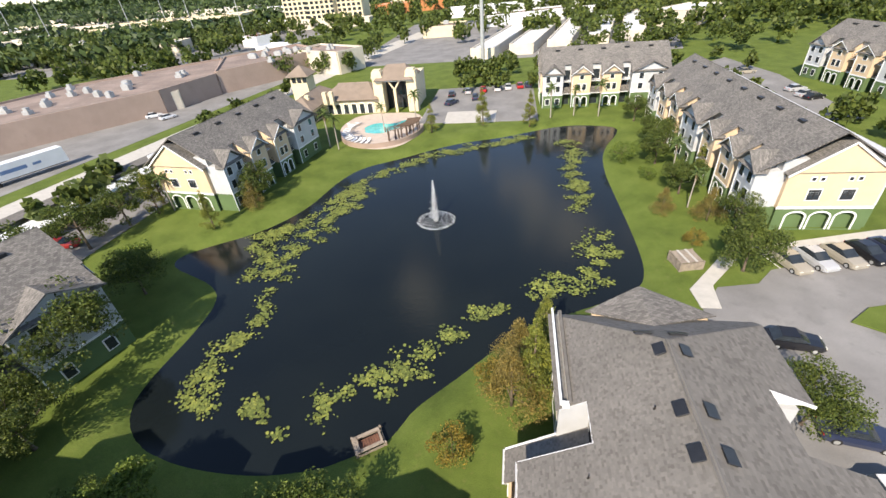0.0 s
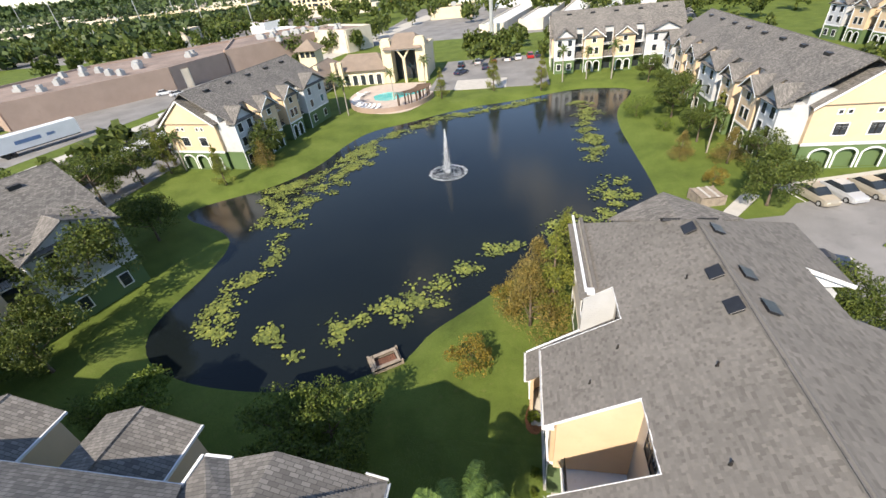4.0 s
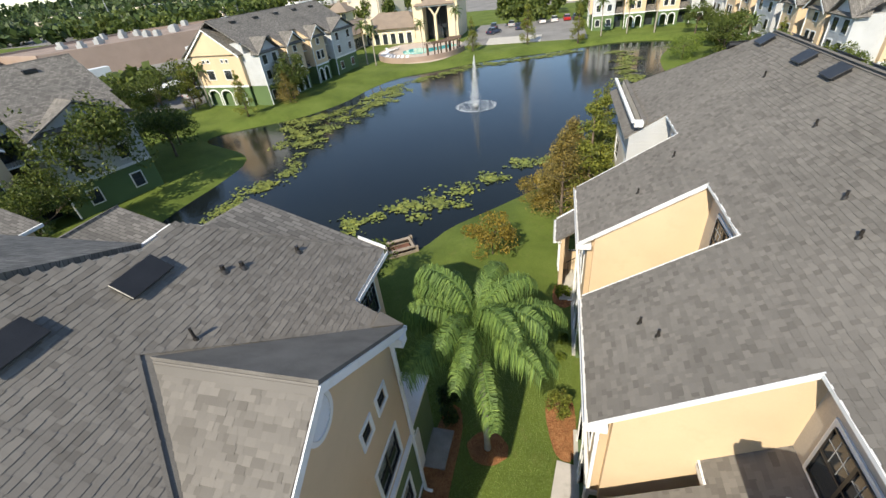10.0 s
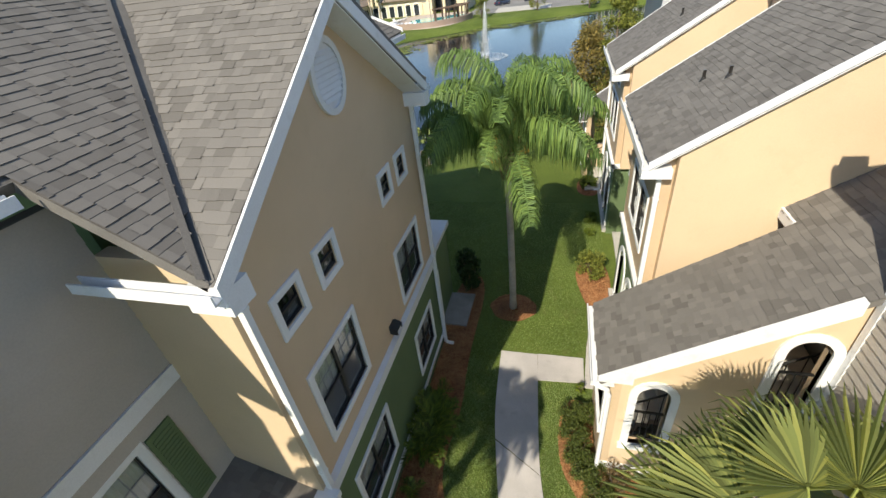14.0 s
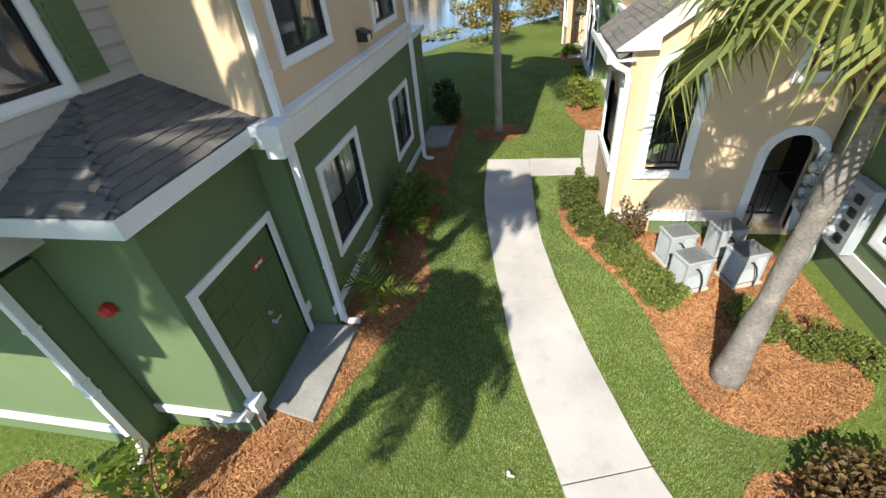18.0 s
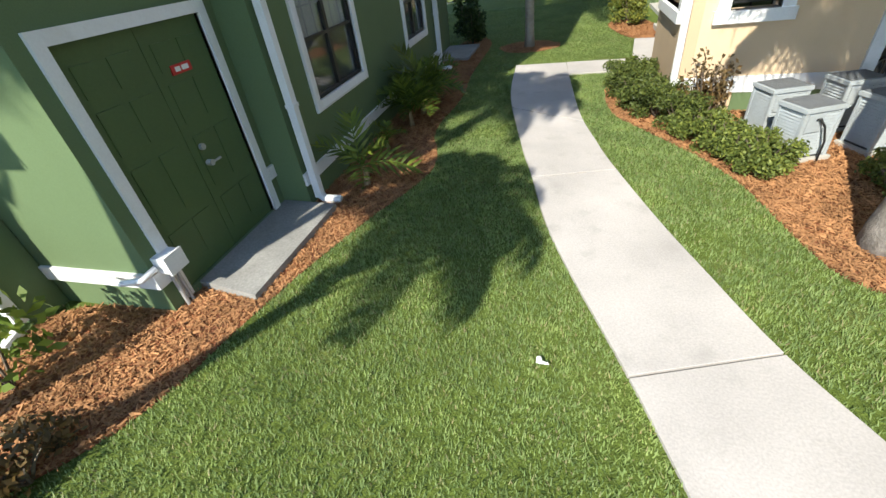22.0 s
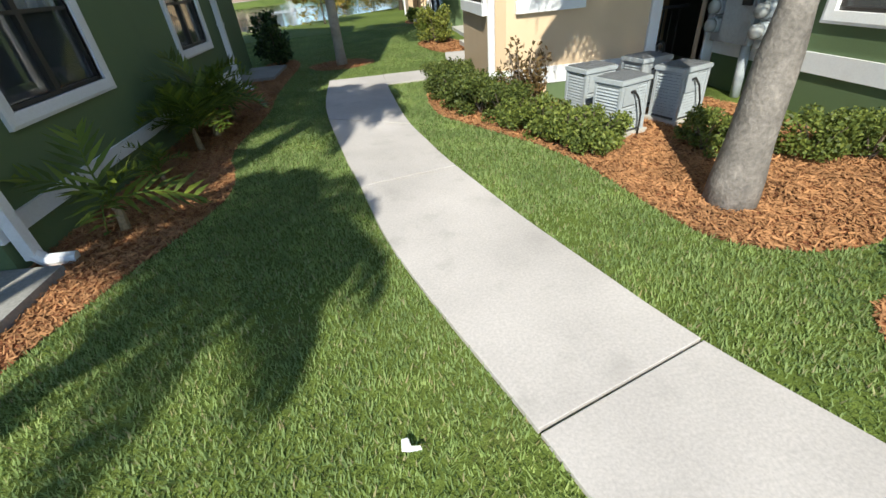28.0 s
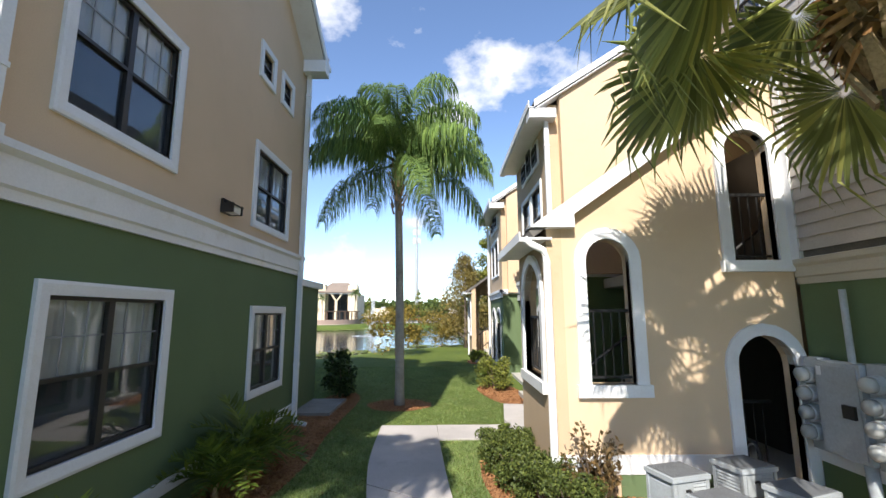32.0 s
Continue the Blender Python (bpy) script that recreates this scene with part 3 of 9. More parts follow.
def downspout(parent, x, y, z0, z1, out):
    """A white square downspout with a kick-out foot; out: the way that the foot turns."""
    bm = boxes((x - 0.045, x + 0.045, y - 0.045, y + 0.045, z0 + 0.1, z1))
    tube(bm, [(x, y, z0 + 0.14), (x + out[0] * 0.05, y + out[1] * 0.05, z0 + 0.06), (x + out[0] * 0.25, y + out[1] * 0.25, z0 + 0.03)], 0.055, 8)
    for z in (z0 + 1.2, (z0 + z1) / 2, z1 - 0.6):
        box(bm, x - 0.055, x + 0.055, y - 0.055, y + 0.055, z, z + 0.04)
    return part("downspout", bm, M["white"], parent, "white square metal downspout")


def roof_vent(parent, x, y, z, slope, turn, size=(0.95, 0.42, 0.15)):
    """A dark box vent that lies on the slope; turn: where the slope faces down to, in degrees."""
    m = pose(x, y, z, 0, 0, turn) @ pose(0, 0, 0, 0, math.degrees(math.atan(slope)), 0)
    a, b, h = size[1] / 2, size[0] / 2, size[2]
    bm = boxes((-a, a, -b, b, -0.05, h * 0.7), (-a - 0.06, a + 0.06, -b - 0.05, b + 0.05, h * 0.7, h), m=m)
    bmesh.ops.bevel(bm, geom=bm.edges[:], offset=0.012, segments=1, affect="EDGES")
    return part("roof_vent", bm, M["black_vent"], parent, "black metal roof vent")


def vent_pipe(parent, x, y, z, h=0.35, r=0.04):
    bm = tube(bmesh.new(), [(x, y, z - 0.15), (x, y, z + h)], r, 10)
    tube(bm, [(x, y, z - 0.05), (x, y, z + 0.05)], [r * 2.4, r * 1.3], 10)
    return part("vent_pipe", bm, M["dark"], parent)


M["black_vent"] = surf("black_vent_metal", (0.02, 0.021, 0.024), 0.2, 3, 40, 0.35, 0.05, spec=0.5)

# ---- the apartment building with the gable over the walk ----
RS = 0.645


def west_building():
    t = thing("apartment_building", "three-storey stucco apartment building, ochre over green, grey shingle roof", "apartment building", (-8, 2, 0))
    E = face(0, 0, 90)
    lo = [(-0.25, 1.4, 0.93, 2.52), (3.42, 4.9, 0.90, 2.38)]
    hi = [(-0.33, 1.26, 3.86, 5.46), (3.24, 4.84, 3.66, 5.14)]
    small = [(-0.4, 0.28, 6.27, 6.97), (0.66, 1.34, 6.27, 6.97), (3.2, 3.85, 6.27, 6.95), (4.15, 4.8, 6.27, 6.95)]
    cut = lambda rows: [(a + 0.12, b - 0.12, c + 0.12, d - 0.12) for a, b, c, d in rows]
    part("wall", wall_mesh(bmesh.new(), E, -0.93, 5.6, 0, 3.15, cut(lo)), M["green"], t, "dark green stucco wall")
    bm = wall_mesh(bmesh.new(), E, -0.93, 5.6, 3.15, 7.95, cut(hi) + cut(small))
    slab(bm, [(0, -0.93, 7.95), (0, 5.6, 7.95), (0, 2.33, 10.02)], 0.2)
    part("wall", bm, M["yellow"], t, "ochre stucco gable wall")
    for w in lo:
        window(t, E, *w)
    for w in hi:
        window(t, E, *w)
    for w in small:
        window(t, E, *w, sashes=1, trim=0.11, grille=False, curtain=False)
    # band, base strip and corner caps
    part("band", moulding(E, -1.0, 5.66, [(0, 3.05), (-0.04, 3.05), (-0.04, 3.13), (-0.07, 3.15), (-0.07, 3.36), (-0.12, 3.4), (-0.12, 3.46), (0, 3.48)]), M["white"], t, "white moulded band between the storeys")
    part("base_strip", boxes((-0.93, 5.62, -0.03, 0.0, 0.28, 0.43), m=E), M["white"], t)
    bm = boxes((-0.12, 0.26, -1.22, -0.86, 3.36, 3.48), (-0.08, 0.22, -1.18, -0.9, 3.2, 3.36), (-0.04, 0.18, -1.14, -0.92, 3.06, 3.2))
    part("corner_cap", bm, M["white"], t, "white moulded corner cap")
    # oval louvre
    bm = bmesh.new()
    ring = [(2.33 + 0.50 * math.cos(k * math.pi / 14), 8.95 + 0.55 * math.sin(k * math.pi / 14)) for k in range(28)]
    ring2 = [(2.33 + 0.40 * math.cos(k * math.pi / 14), 8.95 + 0.45 * math.sin(k * math.pi / 14)) for k in range(28)]
    for k in range(28):
        j = (k + 1) % 28
        q = [bm.verts.new((x, *p)) for x in (0.05, 0.0) for p in (ring[k], ring[j], ring2[j], ring2[k])]
        bm.faces.new(q[:4])
        bm.faces.new((q[0], q[4], q[5], q[1]))
        bm.faces.new((q[2], q[6], q[7], q[3]))
    lou = part("oval_louvre", bm, M["white"], t, "white oval gable louvre")
    bm = bmesh.new()
    bm.faces.new([bm.verts.new((0.012, *p)) for p in ring2])
    for k in range(9):
        z = 8.95 - 0.36 + 0.08 * k + 0.04
        w = 0.39 * math.sqrt(max(0.0, 1 - ((z - 8.95) / 0.42) ** 2))
        slab(bm, [(0.015, 2.33 - w, z + 0.035), (0.045, 2.33 - w, z - 0.02), (0.045, 2.33 + w, z - 0.02), (0.015, 2.33 + w, z + 0.035)], 0.008)
    sub("slats", bm, M["white"], lou)
    # wall lamp
    bm = boxes((0.0, 0.04, 2.30, 2.56, 3.66, 3.86))
    slab(bm, [(0.04, 2.28, 3.86), (0.2, 2.28, 3.78), (0.2, 2.58, 3.78), (0.04, 2.58, 3.86)], 0.02)
    box(bm, 0.04, 0.19, 2.29, 2.31, 3.66, 3.8)
    box(bm, 0.04, 0.19, 2.55, 2.57, 3.66, 3.8)
    lamp = part("wall_lamp", bm, M["dark"], t, "dark bronze wall-pack lamp")
    sub("lens", boxes((0.05, 0.17, 2.32, 2.54, 3.67, 3.77)), M["lens"], lamp)
    # south return, grey siding wing and the body behind
    S = face(-1.45, -0.93, 0)
    part("wall", boxes((0.0, 1.25, 0, 0.2, 3.1, 7.95), m=S), M["yellow"], t, "ochre stucco side wall in the sun")
    part("wall", boxes((0.0, 1.25, 0.003, 0.2, 0, 3.1), m=S), M["green"], t)
    G = face(-1.45, 0, 90)
    win = (-2.72, -1.72, 4.05, 5.75)
    part("wall", wall_mesh(bmesh.new(), G, -4.6, -0.93, 3.0, 8.6, cut([win])), M["felt"], t)
    rows = []
    for k in range(33):
        z = 3.02 + k * 0.17
        rows.append((z, min(z + 0.19, 8.6)))
    for z0, z1 in rows:
        spans = [(-4.6, -0.93)]
        for w in (win,):
            if z0 < w[3] - 0.05 and z1 > w[2] + 0.05:
                spans = [s for a, b in spans for s in ((a, min(b, w[0] + 0.02)), (max(a, w[1] - 0.02), b)) if s[1] > s[0]]
        for a, b in spans:
            part("siding_board", slabs(([(-1.412, a, z0), (-1.412, b, z0), (-1.437, b, z1), (-1.437, a, z1)], 0.012)), M["board"], t)
    part("belt", boxes((-4.6, -0.93, -0.06, 0.0, 5.98, 6.22), m=G), M["white"], t, "white belt board")
    window(t, G, *win, sashes=1)
    part("wall", boxes((-20, -1.65, -4.6, -4.4, 3.0, 8.4)), M["white_siding"], t)
    for a in (-1.70, -3.12):
        shutter = part("shutter", boxes((a, a + 0.38, -0.055, -0.02, 4.15, 5.68), m=G), M["green"], t, "dark green louvred shutter")
        for k in range(20):
            sub("slat", boxes((a + 0.05, a + 0.33, -0.066, -0.05, 4.22 + k * 0.07, 4.26 + k * 0.07), m=G), M["green"], shutter)
    part("wall", boxes((-45.0, -1.7, -3.2, -2.86, 0, 2.84)), M["green"], t, "sage green stucco wall in the sun")
    part("base_strip", boxes((-45.0, -1.73, -3.23, -3.2, 0.30, 0.45)), M["white"], t)
    part("roof", slabs(([(-45.0, -3.5, 3.02), (-2.0, -3.5, 3.02), (-2.0, -2.2, 3.85), (-45.0, -2.2, 3.85)], 0.06)), M["roof_far"], t)
    part("fascia", boxes((-45.0, -2.0, -3.53, -3.5, 2.84, 3.02)), M["white"], t)
    part("soffit", boxes((-45.0, -2.0, -3.5, -3.2, 2.84, 2.86)), M["white"], t)
    downspout(t, -1.72, -3.26, 0.0, 2.84, (0.3, -1))
    part("wall", boxes((-45.0, -1.7, -2.45, -2.25, 0, 3.0)), M["green"], t)
    part("base_strip", boxes((-22.0, -2.5, -2.48, -2.45, 0.28, 0.43)), M["white"], t)
    part("wall", boxes((-45.5, -1.65, -0.7, 6.4, 0, 9.0)), M["green_far"], t)
    # utility room
    U = face(-0.38, 0, 90)
    part("wall", wall_mesh(bmesh.new(), U, -2.65, -0.93, 0, 3.3, [(-2.62, -1.16, 0.08, 2.2)]), M["green"], t, "green stucco wall of the utility room")
    part("wall", boxes((-2.2, -0.38, -2.85, -2.65, 0, 3.3)), M["green"], t)
    part("wall", boxes((-2.2, -2.0, -2.65, -2.25, 0, 3.3)), M["green"], t)
    for q in ((-2.2, -0.38, -2.88, -2.85, 0.30, 0.45), (-0.38, -0.35, -2.88, -2.72, 0.30, 0.45), (-0.38, -0.35, -1.05, -0.93, 0.42, 0.57)):
        part("base_strip", boxes(q), M["white"], t)
    each("roof", [([(-0.12, -3.1, 3.46), (-0.12, -0.86, 3.46), (-1.44, -0.86, 4.02), (-1.44, -1.8, 4.02)], 0.06),
                  ([(-2.4, -3.1, 3.46), (-0.12, -3.1, 3.46), (-1.44, -1.8, 4.02), (-2.4, -1.8, 4.02)], 0.06)], M["felt"], t)
    for q in ((-0.14, -0.11, -3.12, -0.86, 3.28, 3.46), (-2.4, -0.14, -3.12, -3.09, 3.28, 3.46)):
        part("fascia", boxes(q), M["white"], t, "white fascia board")
    for q in ((-0.38, -0.14, -3.09, -0.9, 3.28, 3.30), (-2.4, -0.38, -3.09, -2.85, 3.28, 3.30)):
        part("soffit", boxes(q), M["white"], t)
    k = math.hypot(1.32, 0.56)
    sh = shingle_rows((-0.12, -3.1, 3.48), (0, 1, 0), (-1.32 / k, 0, 0.56 / k), 2.3, k, lambda x, y: y > -3.1 - (x + 0.12) * 1.3 / 1.32 and y < -0.9, seed=3)
    k2 = math.hypot(1.3, 0.56)
    sh2 = shingle_rows((-2.4, -3.1, 3.48), (1, 0, 0), (0, 1.3 / k2, 0.56 / k2), 2.3, k2, lambda x, y: y < -3.1 - (x + 0.12) * 1.3 / 1.32 and y < -1.8, seed=4)
    low = [sh, sh2]
    # double utility door
    D = U
    door = part("double_door", boxes((-2.72, -1.06, -0.03, 0.1, 2.2, 2.3), m=D), M["white"], t, "green double utility door in a white frame")
    for a in (-2.72, -1.16):
        sub("jamb", boxes((a, a + 0.1, -0.03, 0.1, 0.05, 2.2), m=D), M["white"], door)
    for a0, a1 in ((-2.615, -1.893), (-1.887, -1.165)):
        bm = boxes((a0, a1, 0.03, 0.07, 0.09, 2.195), m=D)
        for r0, r1 in ((0.25, 0.62), (0.75, 1.25), (1.38, 1.72), (1.82, 2.05)):
            for c0, c1 in ((a0 + 0.09, a0 + 0.33), (a1 - 0.33, a1 - 0.09)):
                box(bm, c0, c1, 0.022, 0.031, r0, r1, D)
        sub("door_leaf", bm, M["door_green"], door)
    sub("door_handle", tube(tube(bmesh.new(), [(-0.36, -1.8, 1.0), (-0.30, -1.8, 1.0)], 0.03, 12), [(-0.31, -1.8, 1.0), (-0.305, -1.68, 1.0)], 0.012, 8), M["metal"], door, "steel lever handle")
    sub("deadbolt", tube(bmesh.new(), [(-0.36, -1.8, 1.16), (-0.325, -1.8, 1.16)], 0.03, 12), M["metal"], door)
    sub("sign", boxes((-1.70, -1.46, 0.015, 0.03, 1.78, 1.86), m=D), M["red"], door, "small red notice plate")
    sub("sign_bars", boxes((-1.66, -1.60, 0.012, 0.016, 1.80, 1.84), (-1.58, -1.50, 0.012, 0.016, 1.80, 1.84), m=D), M["white"], door)
    # main roof: east slope, gable wing and its valley
    z = lambda x: 8.03 + (0.45 - x) * RS
    drop = lambda rows: [([(a, b, c - 0.02) for a, b, c in pts], k) for pts, k in rows]
    each("roof", drop([([(-0.75, 7.9, z(-0.75)), (-4.43, 5.2, z(-4.43)), (-0.75, 5.2, z(-0.75))], 0.12),
                       ([(-0.15, 5.65, z(-0.15)), (-0.75, 5.65, z(-0.75)), (-0.75, 5.2, z(-0.75)), (-0.15, 5.2, z(-0.15))], 0.12),
                       ([(-0.15, 5.2, z(-0.15)), (-4.43, 5.2, z(-4.43)), (-4.38, 4.09, z(-4.38)), (-5.3, 2.2, z(-5.3)), (-6.0, 0.8, z(-6)), (-6.0, -1.3, z(-6)), (-0.15, -1.3, z(-0.15))], 0.12),
                       ([(-0.15, -1.3, z(-0.15)), (0.42, -1.3, z(0.42)), (-0.15, -0.75, z(-0.15))], 0.12), ([(-0.15, 5.65, z(-0.15)), (0.42, 5.65, z(0.42)), (-0.15, 5.1, z(-0.15))], 0.12),
                       ([(-1.1, -1.3, z(-1.1)), (-6.0, -1.3, z(-6)), (-6.0, -4.7, z(-6)), (-1.1, -4.7, z(-1.1))], 0.12)]), M["felt"], t)
    peak, dip, joint = (-4.46, 7.7, 10.5), (-4.43, 5.1, 10.75), (-4.38, 4.09, z(-4.38))
    box_a, box_b, eave, fold = (-6.86, 7.77, 9.39), (-7.95, 7.82, 9.35), (-8.08, 6.62, 9.28), (-5.3, 2.2, z(-5.3))
    each("roof", [([(-0.75, 7.93, z(-0.75)), peak, dip], 0.1), ([(-0.75, 7.93, z(-0.75)), dip, (-4.43, 5.1, z(-4.43))], 0.05), ([peak, box_a, dip], 0.1), ([dip, box_a, box_b], 0.1), ([dip, box_b, joint], 0.1), ([joint, box_b, eave], 0.1), ([joint, eave, fold], 0.1),
                  ([fold, (-6, 0.8, z(-6)), (-10, 0.8, 10.4), (-10, 2.2, 11.3)], 0.1), ([(-6, 0.8, z(-6)), (-6, -4.7, z(-6)), (-10, -4.7, 9.6), (-10, 0.8, 9.6)], 0.12)], M["roof_far"], t)
    part("gutter", boxes((-7.95, -6.8, 7.8, 7.92, 9.24, 9.36)), M["white"], t)
    part("gutter", slabs(([(-8.1, 6.6, 9.34), (-7.97, 7.84, 9.41), (-8.09, 7.84, 9.41), (-8.22, 6.6, 9.34)], 0.1)), M["white"], t)
    part("wall", slabs(([(-0.9, 7.6, 8.7), (-0.9, 7.6, 8.8), (-4.4, 7.6, 10.35), (-6.8, 7.6, 9.25), (-6.8, 7.6, 8.6)], 0.1)), M["yellow"], t)
    GS = (10.12 - 8.03) / 3.47
    each("roof", [([(0.45, -1.3, 7.98), (0.45, 2.17, 10.1), (-3.0, 2.17, 10.1)], 0.12), ([(0.45, 5.64, 7.98), (0.45, 2.17, 10.1), (-3.0, 2.17, 10.1)], 0.12)], M["felt"], t)
    gz = lambda y: 7.98 + (3.47 - abs(y - 2.17)) * 2.12 / 3.47
    for ye in (-1.3, 5.64):
        s = 1 if ye < 0 else -1
        top, foot, w = (-3.05, 2.17), (0.40, ye), 0.045
        lie = lambda p, dx, f: (p[0] + dx, p[1] + dx * s, f(p[0] + dx, p[1] + dx * s))
        main_z, gable_z = (lambda x, y: z(x) + 0.016), (lambda x, y: gz(y) + 0.032)
        for dx, f in ((-w, main_z), (w, gable_z)):
            part("valley_strip", slabs(([lie(top, 0, f), lie(foot, 0, f), lie(foot, dx, f), lie(top, dx, f)], 0.006)), M["felt"], t)
    # bargeboards, soffits, gutters
    for ye in (-1.32, 5.66):
        part("bargeboard", slabs(([(0.475, ye, 8.01), (0.475, 2.17, 10.14), (0.475, 2.17, 9.93), (0.475, ye, 7.8)], 0.03)), M["white"], t, "white bargeboard of the gable")
    bm = slabs(([(0.44, -1.3, 7.74), (0.44, 2.17, 9.9), (0.0, 2.17, 9.9), (0.0, -1.3, 7.74)], 0.02), ([(0.44, 5.64, 7.74), (0.44, 2.17, 9.9), (0.0, 2.17, 9.9), (0.0, 5.64, 7.74)], 0.02))
    part("soffit", bm, M["white"], t)
    gut = lambda x0, x1, y0, y1, zz: boxes((x0, x1, y0, y1, zz - 0.12, zz - 0.10), *([(x0, x1, y0, y0 + 0.02, zz - 0.1, zz), (x0, x1, y1 - 0.02, y1, zz - 0.1, zz)] if x1 - x0 > y1 - y0 else
                                           [(x0, x0 + 0.02, y0, y1, zz - 0.1, zz), (x1 - 0.02, x1, y0, y1, zz - 0.1, zz)]))
    for g in ((-1.2, 0.5, -1.42, -1.28, 7.98), (-1.1, -0.96, -4.7, -1.42, 8.95), (-0.15, 0.5, 5.62, 5.76, 7.98), (-0.78, -0.64, 5.76, 7.9, 8.74)):
        part("gutter", gut(*g), M["white"], t, "white metal gutter")
    for ya, yb in ((5.3, 5.62), (-1.28, -0.95)):
        part("eave_box", boxes((0.003, 0.5, ya, yb, 7.62, 7.9)), M["white"], t)
    part("gutter", slabs(([(-0.72, 7.95, 8.86), (-1.5, 7.92, 9.2), (-1.5, 7.92, 9.1), (-0.72, 7.95, 8.76)], 0.05)), M["white"], t)
    part("wall", boxes((-7.8, -1.0, 5.6, 7.6, 0, 8.62)), M["yellow"], t)
    window(t, face(-1.0, 0, 90), 6.0, 7.3, 7.0, 8.4, near=False)
    downspout(t, 0.09, -0.84, 0.0, 7.85, (1, 0.2))
    downspout(t, 0.09, 5.5, 0.0, 7.7, (1, 0))
    part("wall", boxes((-1.6, -0.25, 5.6, 8.0, 0, 2.9)), M["green"], t, "green stucco storage bay")
    part("fascia", boxes((-1.7, -0.15, 5.6, 8.1, 2.9, 3.05)), M["white"], t)
    part("door", boxes((5.75, 6.55, -0.05, 0.02, 0.05, 2.15), m=face(-0.25, 0, 90)), M["white"], t)
    n = math.hypot(1, RS)
    up = (-1 / n, 0, RS / n)
    gable_in = lambda x, y: x > -3.1 + abs(y - 2.17) * (3.45 / 3.47) if abs(y - 2.17) < 3.47 else False
    x_top = lambda y: float(np.interp(y, (0.8, 2.2, 4.09, 5.1), (-6.0, -5.3, -4.38, -4.43)))
    main_in = lambda x, y: (x > x_top(y) and x < 0.42 and y > -4.7 and y < 7.9 and (y < 5.2 or (y - 5.2) / 2.7 < (x + 4.43) / 3.68) and not (x > -0.75 and y > 5.65) and not (y < -1.3 and x > -1.1)) and not gable_in(x, y)
    sets = low + [shingle_rows((0.45, -4.7, 8.04), (0, 1, 0), up, 15.5, 6.45 * n, main_in, seed=5)]
    gn = math.hypot(1, 2.12 / 3.47)
    g = shingle_rows((-3.3, -1.3, 8.0), (1, 0, 0), (0, 1 / gn, 2.12 / 3.47 / gn), 3.75, 3.47 * gn, lambda x, y: gable_in(x, y) and y < 2.17, seed=6)
    sets.append(shingle_rows((0.45, 5.64, 8.0), (-1, 0, 0), (0, -1 / gn, 2.12 / 3.47 / gn), 3.75, 3.47 * gn, lambda x, y: gable_in(x, y) and y > 2.17, seed=7))
    order = np.argsort(((g.mean(1) - np.array([3.0, -2.5, 9.0])) ** 2).sum(1))
    sets.append(g[order[300:]])
    shingled(t, [s for s in sets if len(s)])
    part("ridge_cap", slabs(([(0.46, 2.02, 10.04), (0.46, 2.17, 10.14), (-3.05, 2.17, 10.14), (-3.05, 2.02, 10.04)], 0.02), ([(0.46, 2.32, 10.04), (0.46, 2.17, 10.14), (-3.05, 2.17, 10.14), (-3.05, 2.32, 10.04)], 0.02)), M["shingle"], t)
    for x, y in ((-3.95, 3.5), (-4.35, 1.3), (-4.2, -2.6)):
        roof_vent(t, x, y, z(x) + 0.01, RS, 0)
    for x, y in ((-3.1, 4.6), (-2.9, 4.95), (-2.3, 6.2), (-2.6, 2.9), (-2.0, -2.4)):
        vent_pipe(t, x, y, z(x), 0.16 if y > 4 else 0.3, 0.05 if y > 4 else 0.03)
    # western roofs behind, with gabled bays towards the pond
    each("roof", [([(-46, 6.62, 9.4), eave, fold, (-46, 2.2, z(-5.3))], 0.15), ([(-46, -5.3, 8.2), (-10, -5.3, 8.2), (-7.5, 2.2, z(-5.3)), (-46, 2.2, z(-5.3))], 0.15)], M["roof_far"], t)
    part("gutter", boxes((-46, -8.1, 6.62, 6.75, 9.22, 9.36)), M["white"], t, "white metal gutter")
    for x0 in (-12.87, -20.5, -28.1, -35.7):
        e = 2.55
        each("roof", [([(x0 - e, 9.95, 7.75), (x0, 9.95, 8.72), (x0, 5.6, 8.72), (x0 - e, 5.6, 7.75)], 0.12), ([(x0 + e, 9.95, 7.75), (x0, 9.95, 8.72), (x0, 5.6, 8.72), (x0 + e, 5.6, 7.75)], 0.12)], M["roof_far"], t)
        part("wall", slabs(([(x0 - 2.3, 9.6, 7.7), (x0, 9.6, 8.5), (x0 + 2.3, 9.6, 7.7), (x0 + 2.3, 9.6, 0), (x0 - 2.3, 9.6, 0)], 3.6)), M["yellow"], t, "ochre stucco bay with a gable")
        for k in (-1, 1):
            part("gutter", boxes((x0 + k * e - 0.06, x0 + k * e + 0.06, 6.4, 9.95, 7.62, 7.76)), M["white"], t)
    for x, y in ((-9.4, 3.6), (-15.5, 3.4)):
        roof_vent(t, x, y, 9.4 + (6.62 - y) * 0.53 + 0.02, 0.53, 90, (0.95, 0.42, 0.15))
    return t, g[order[:300]]


M["lens"] = surf("frosted_lens", (0.7, 0.68, 0.6), 0.1, 5, 60, 0.3, 0.1)
M["door_green"] = surf("green_door_paint", (0.07, 0.12, 0.045), 0.08, 1.2, 50, 0.45, 0.1)
M["red"] = surf("red_plastic", (0.55, 0.03, 0.03), 0.1, 4, 50, 0.4, 0.05)
M["green_far"] = surf("green_stucco_rear", (0.10, 0.16, 0.065), 0.08, 0.5, 60, 0.8, 0.3)
WEST, NEAR_SHINGLES = west_building()


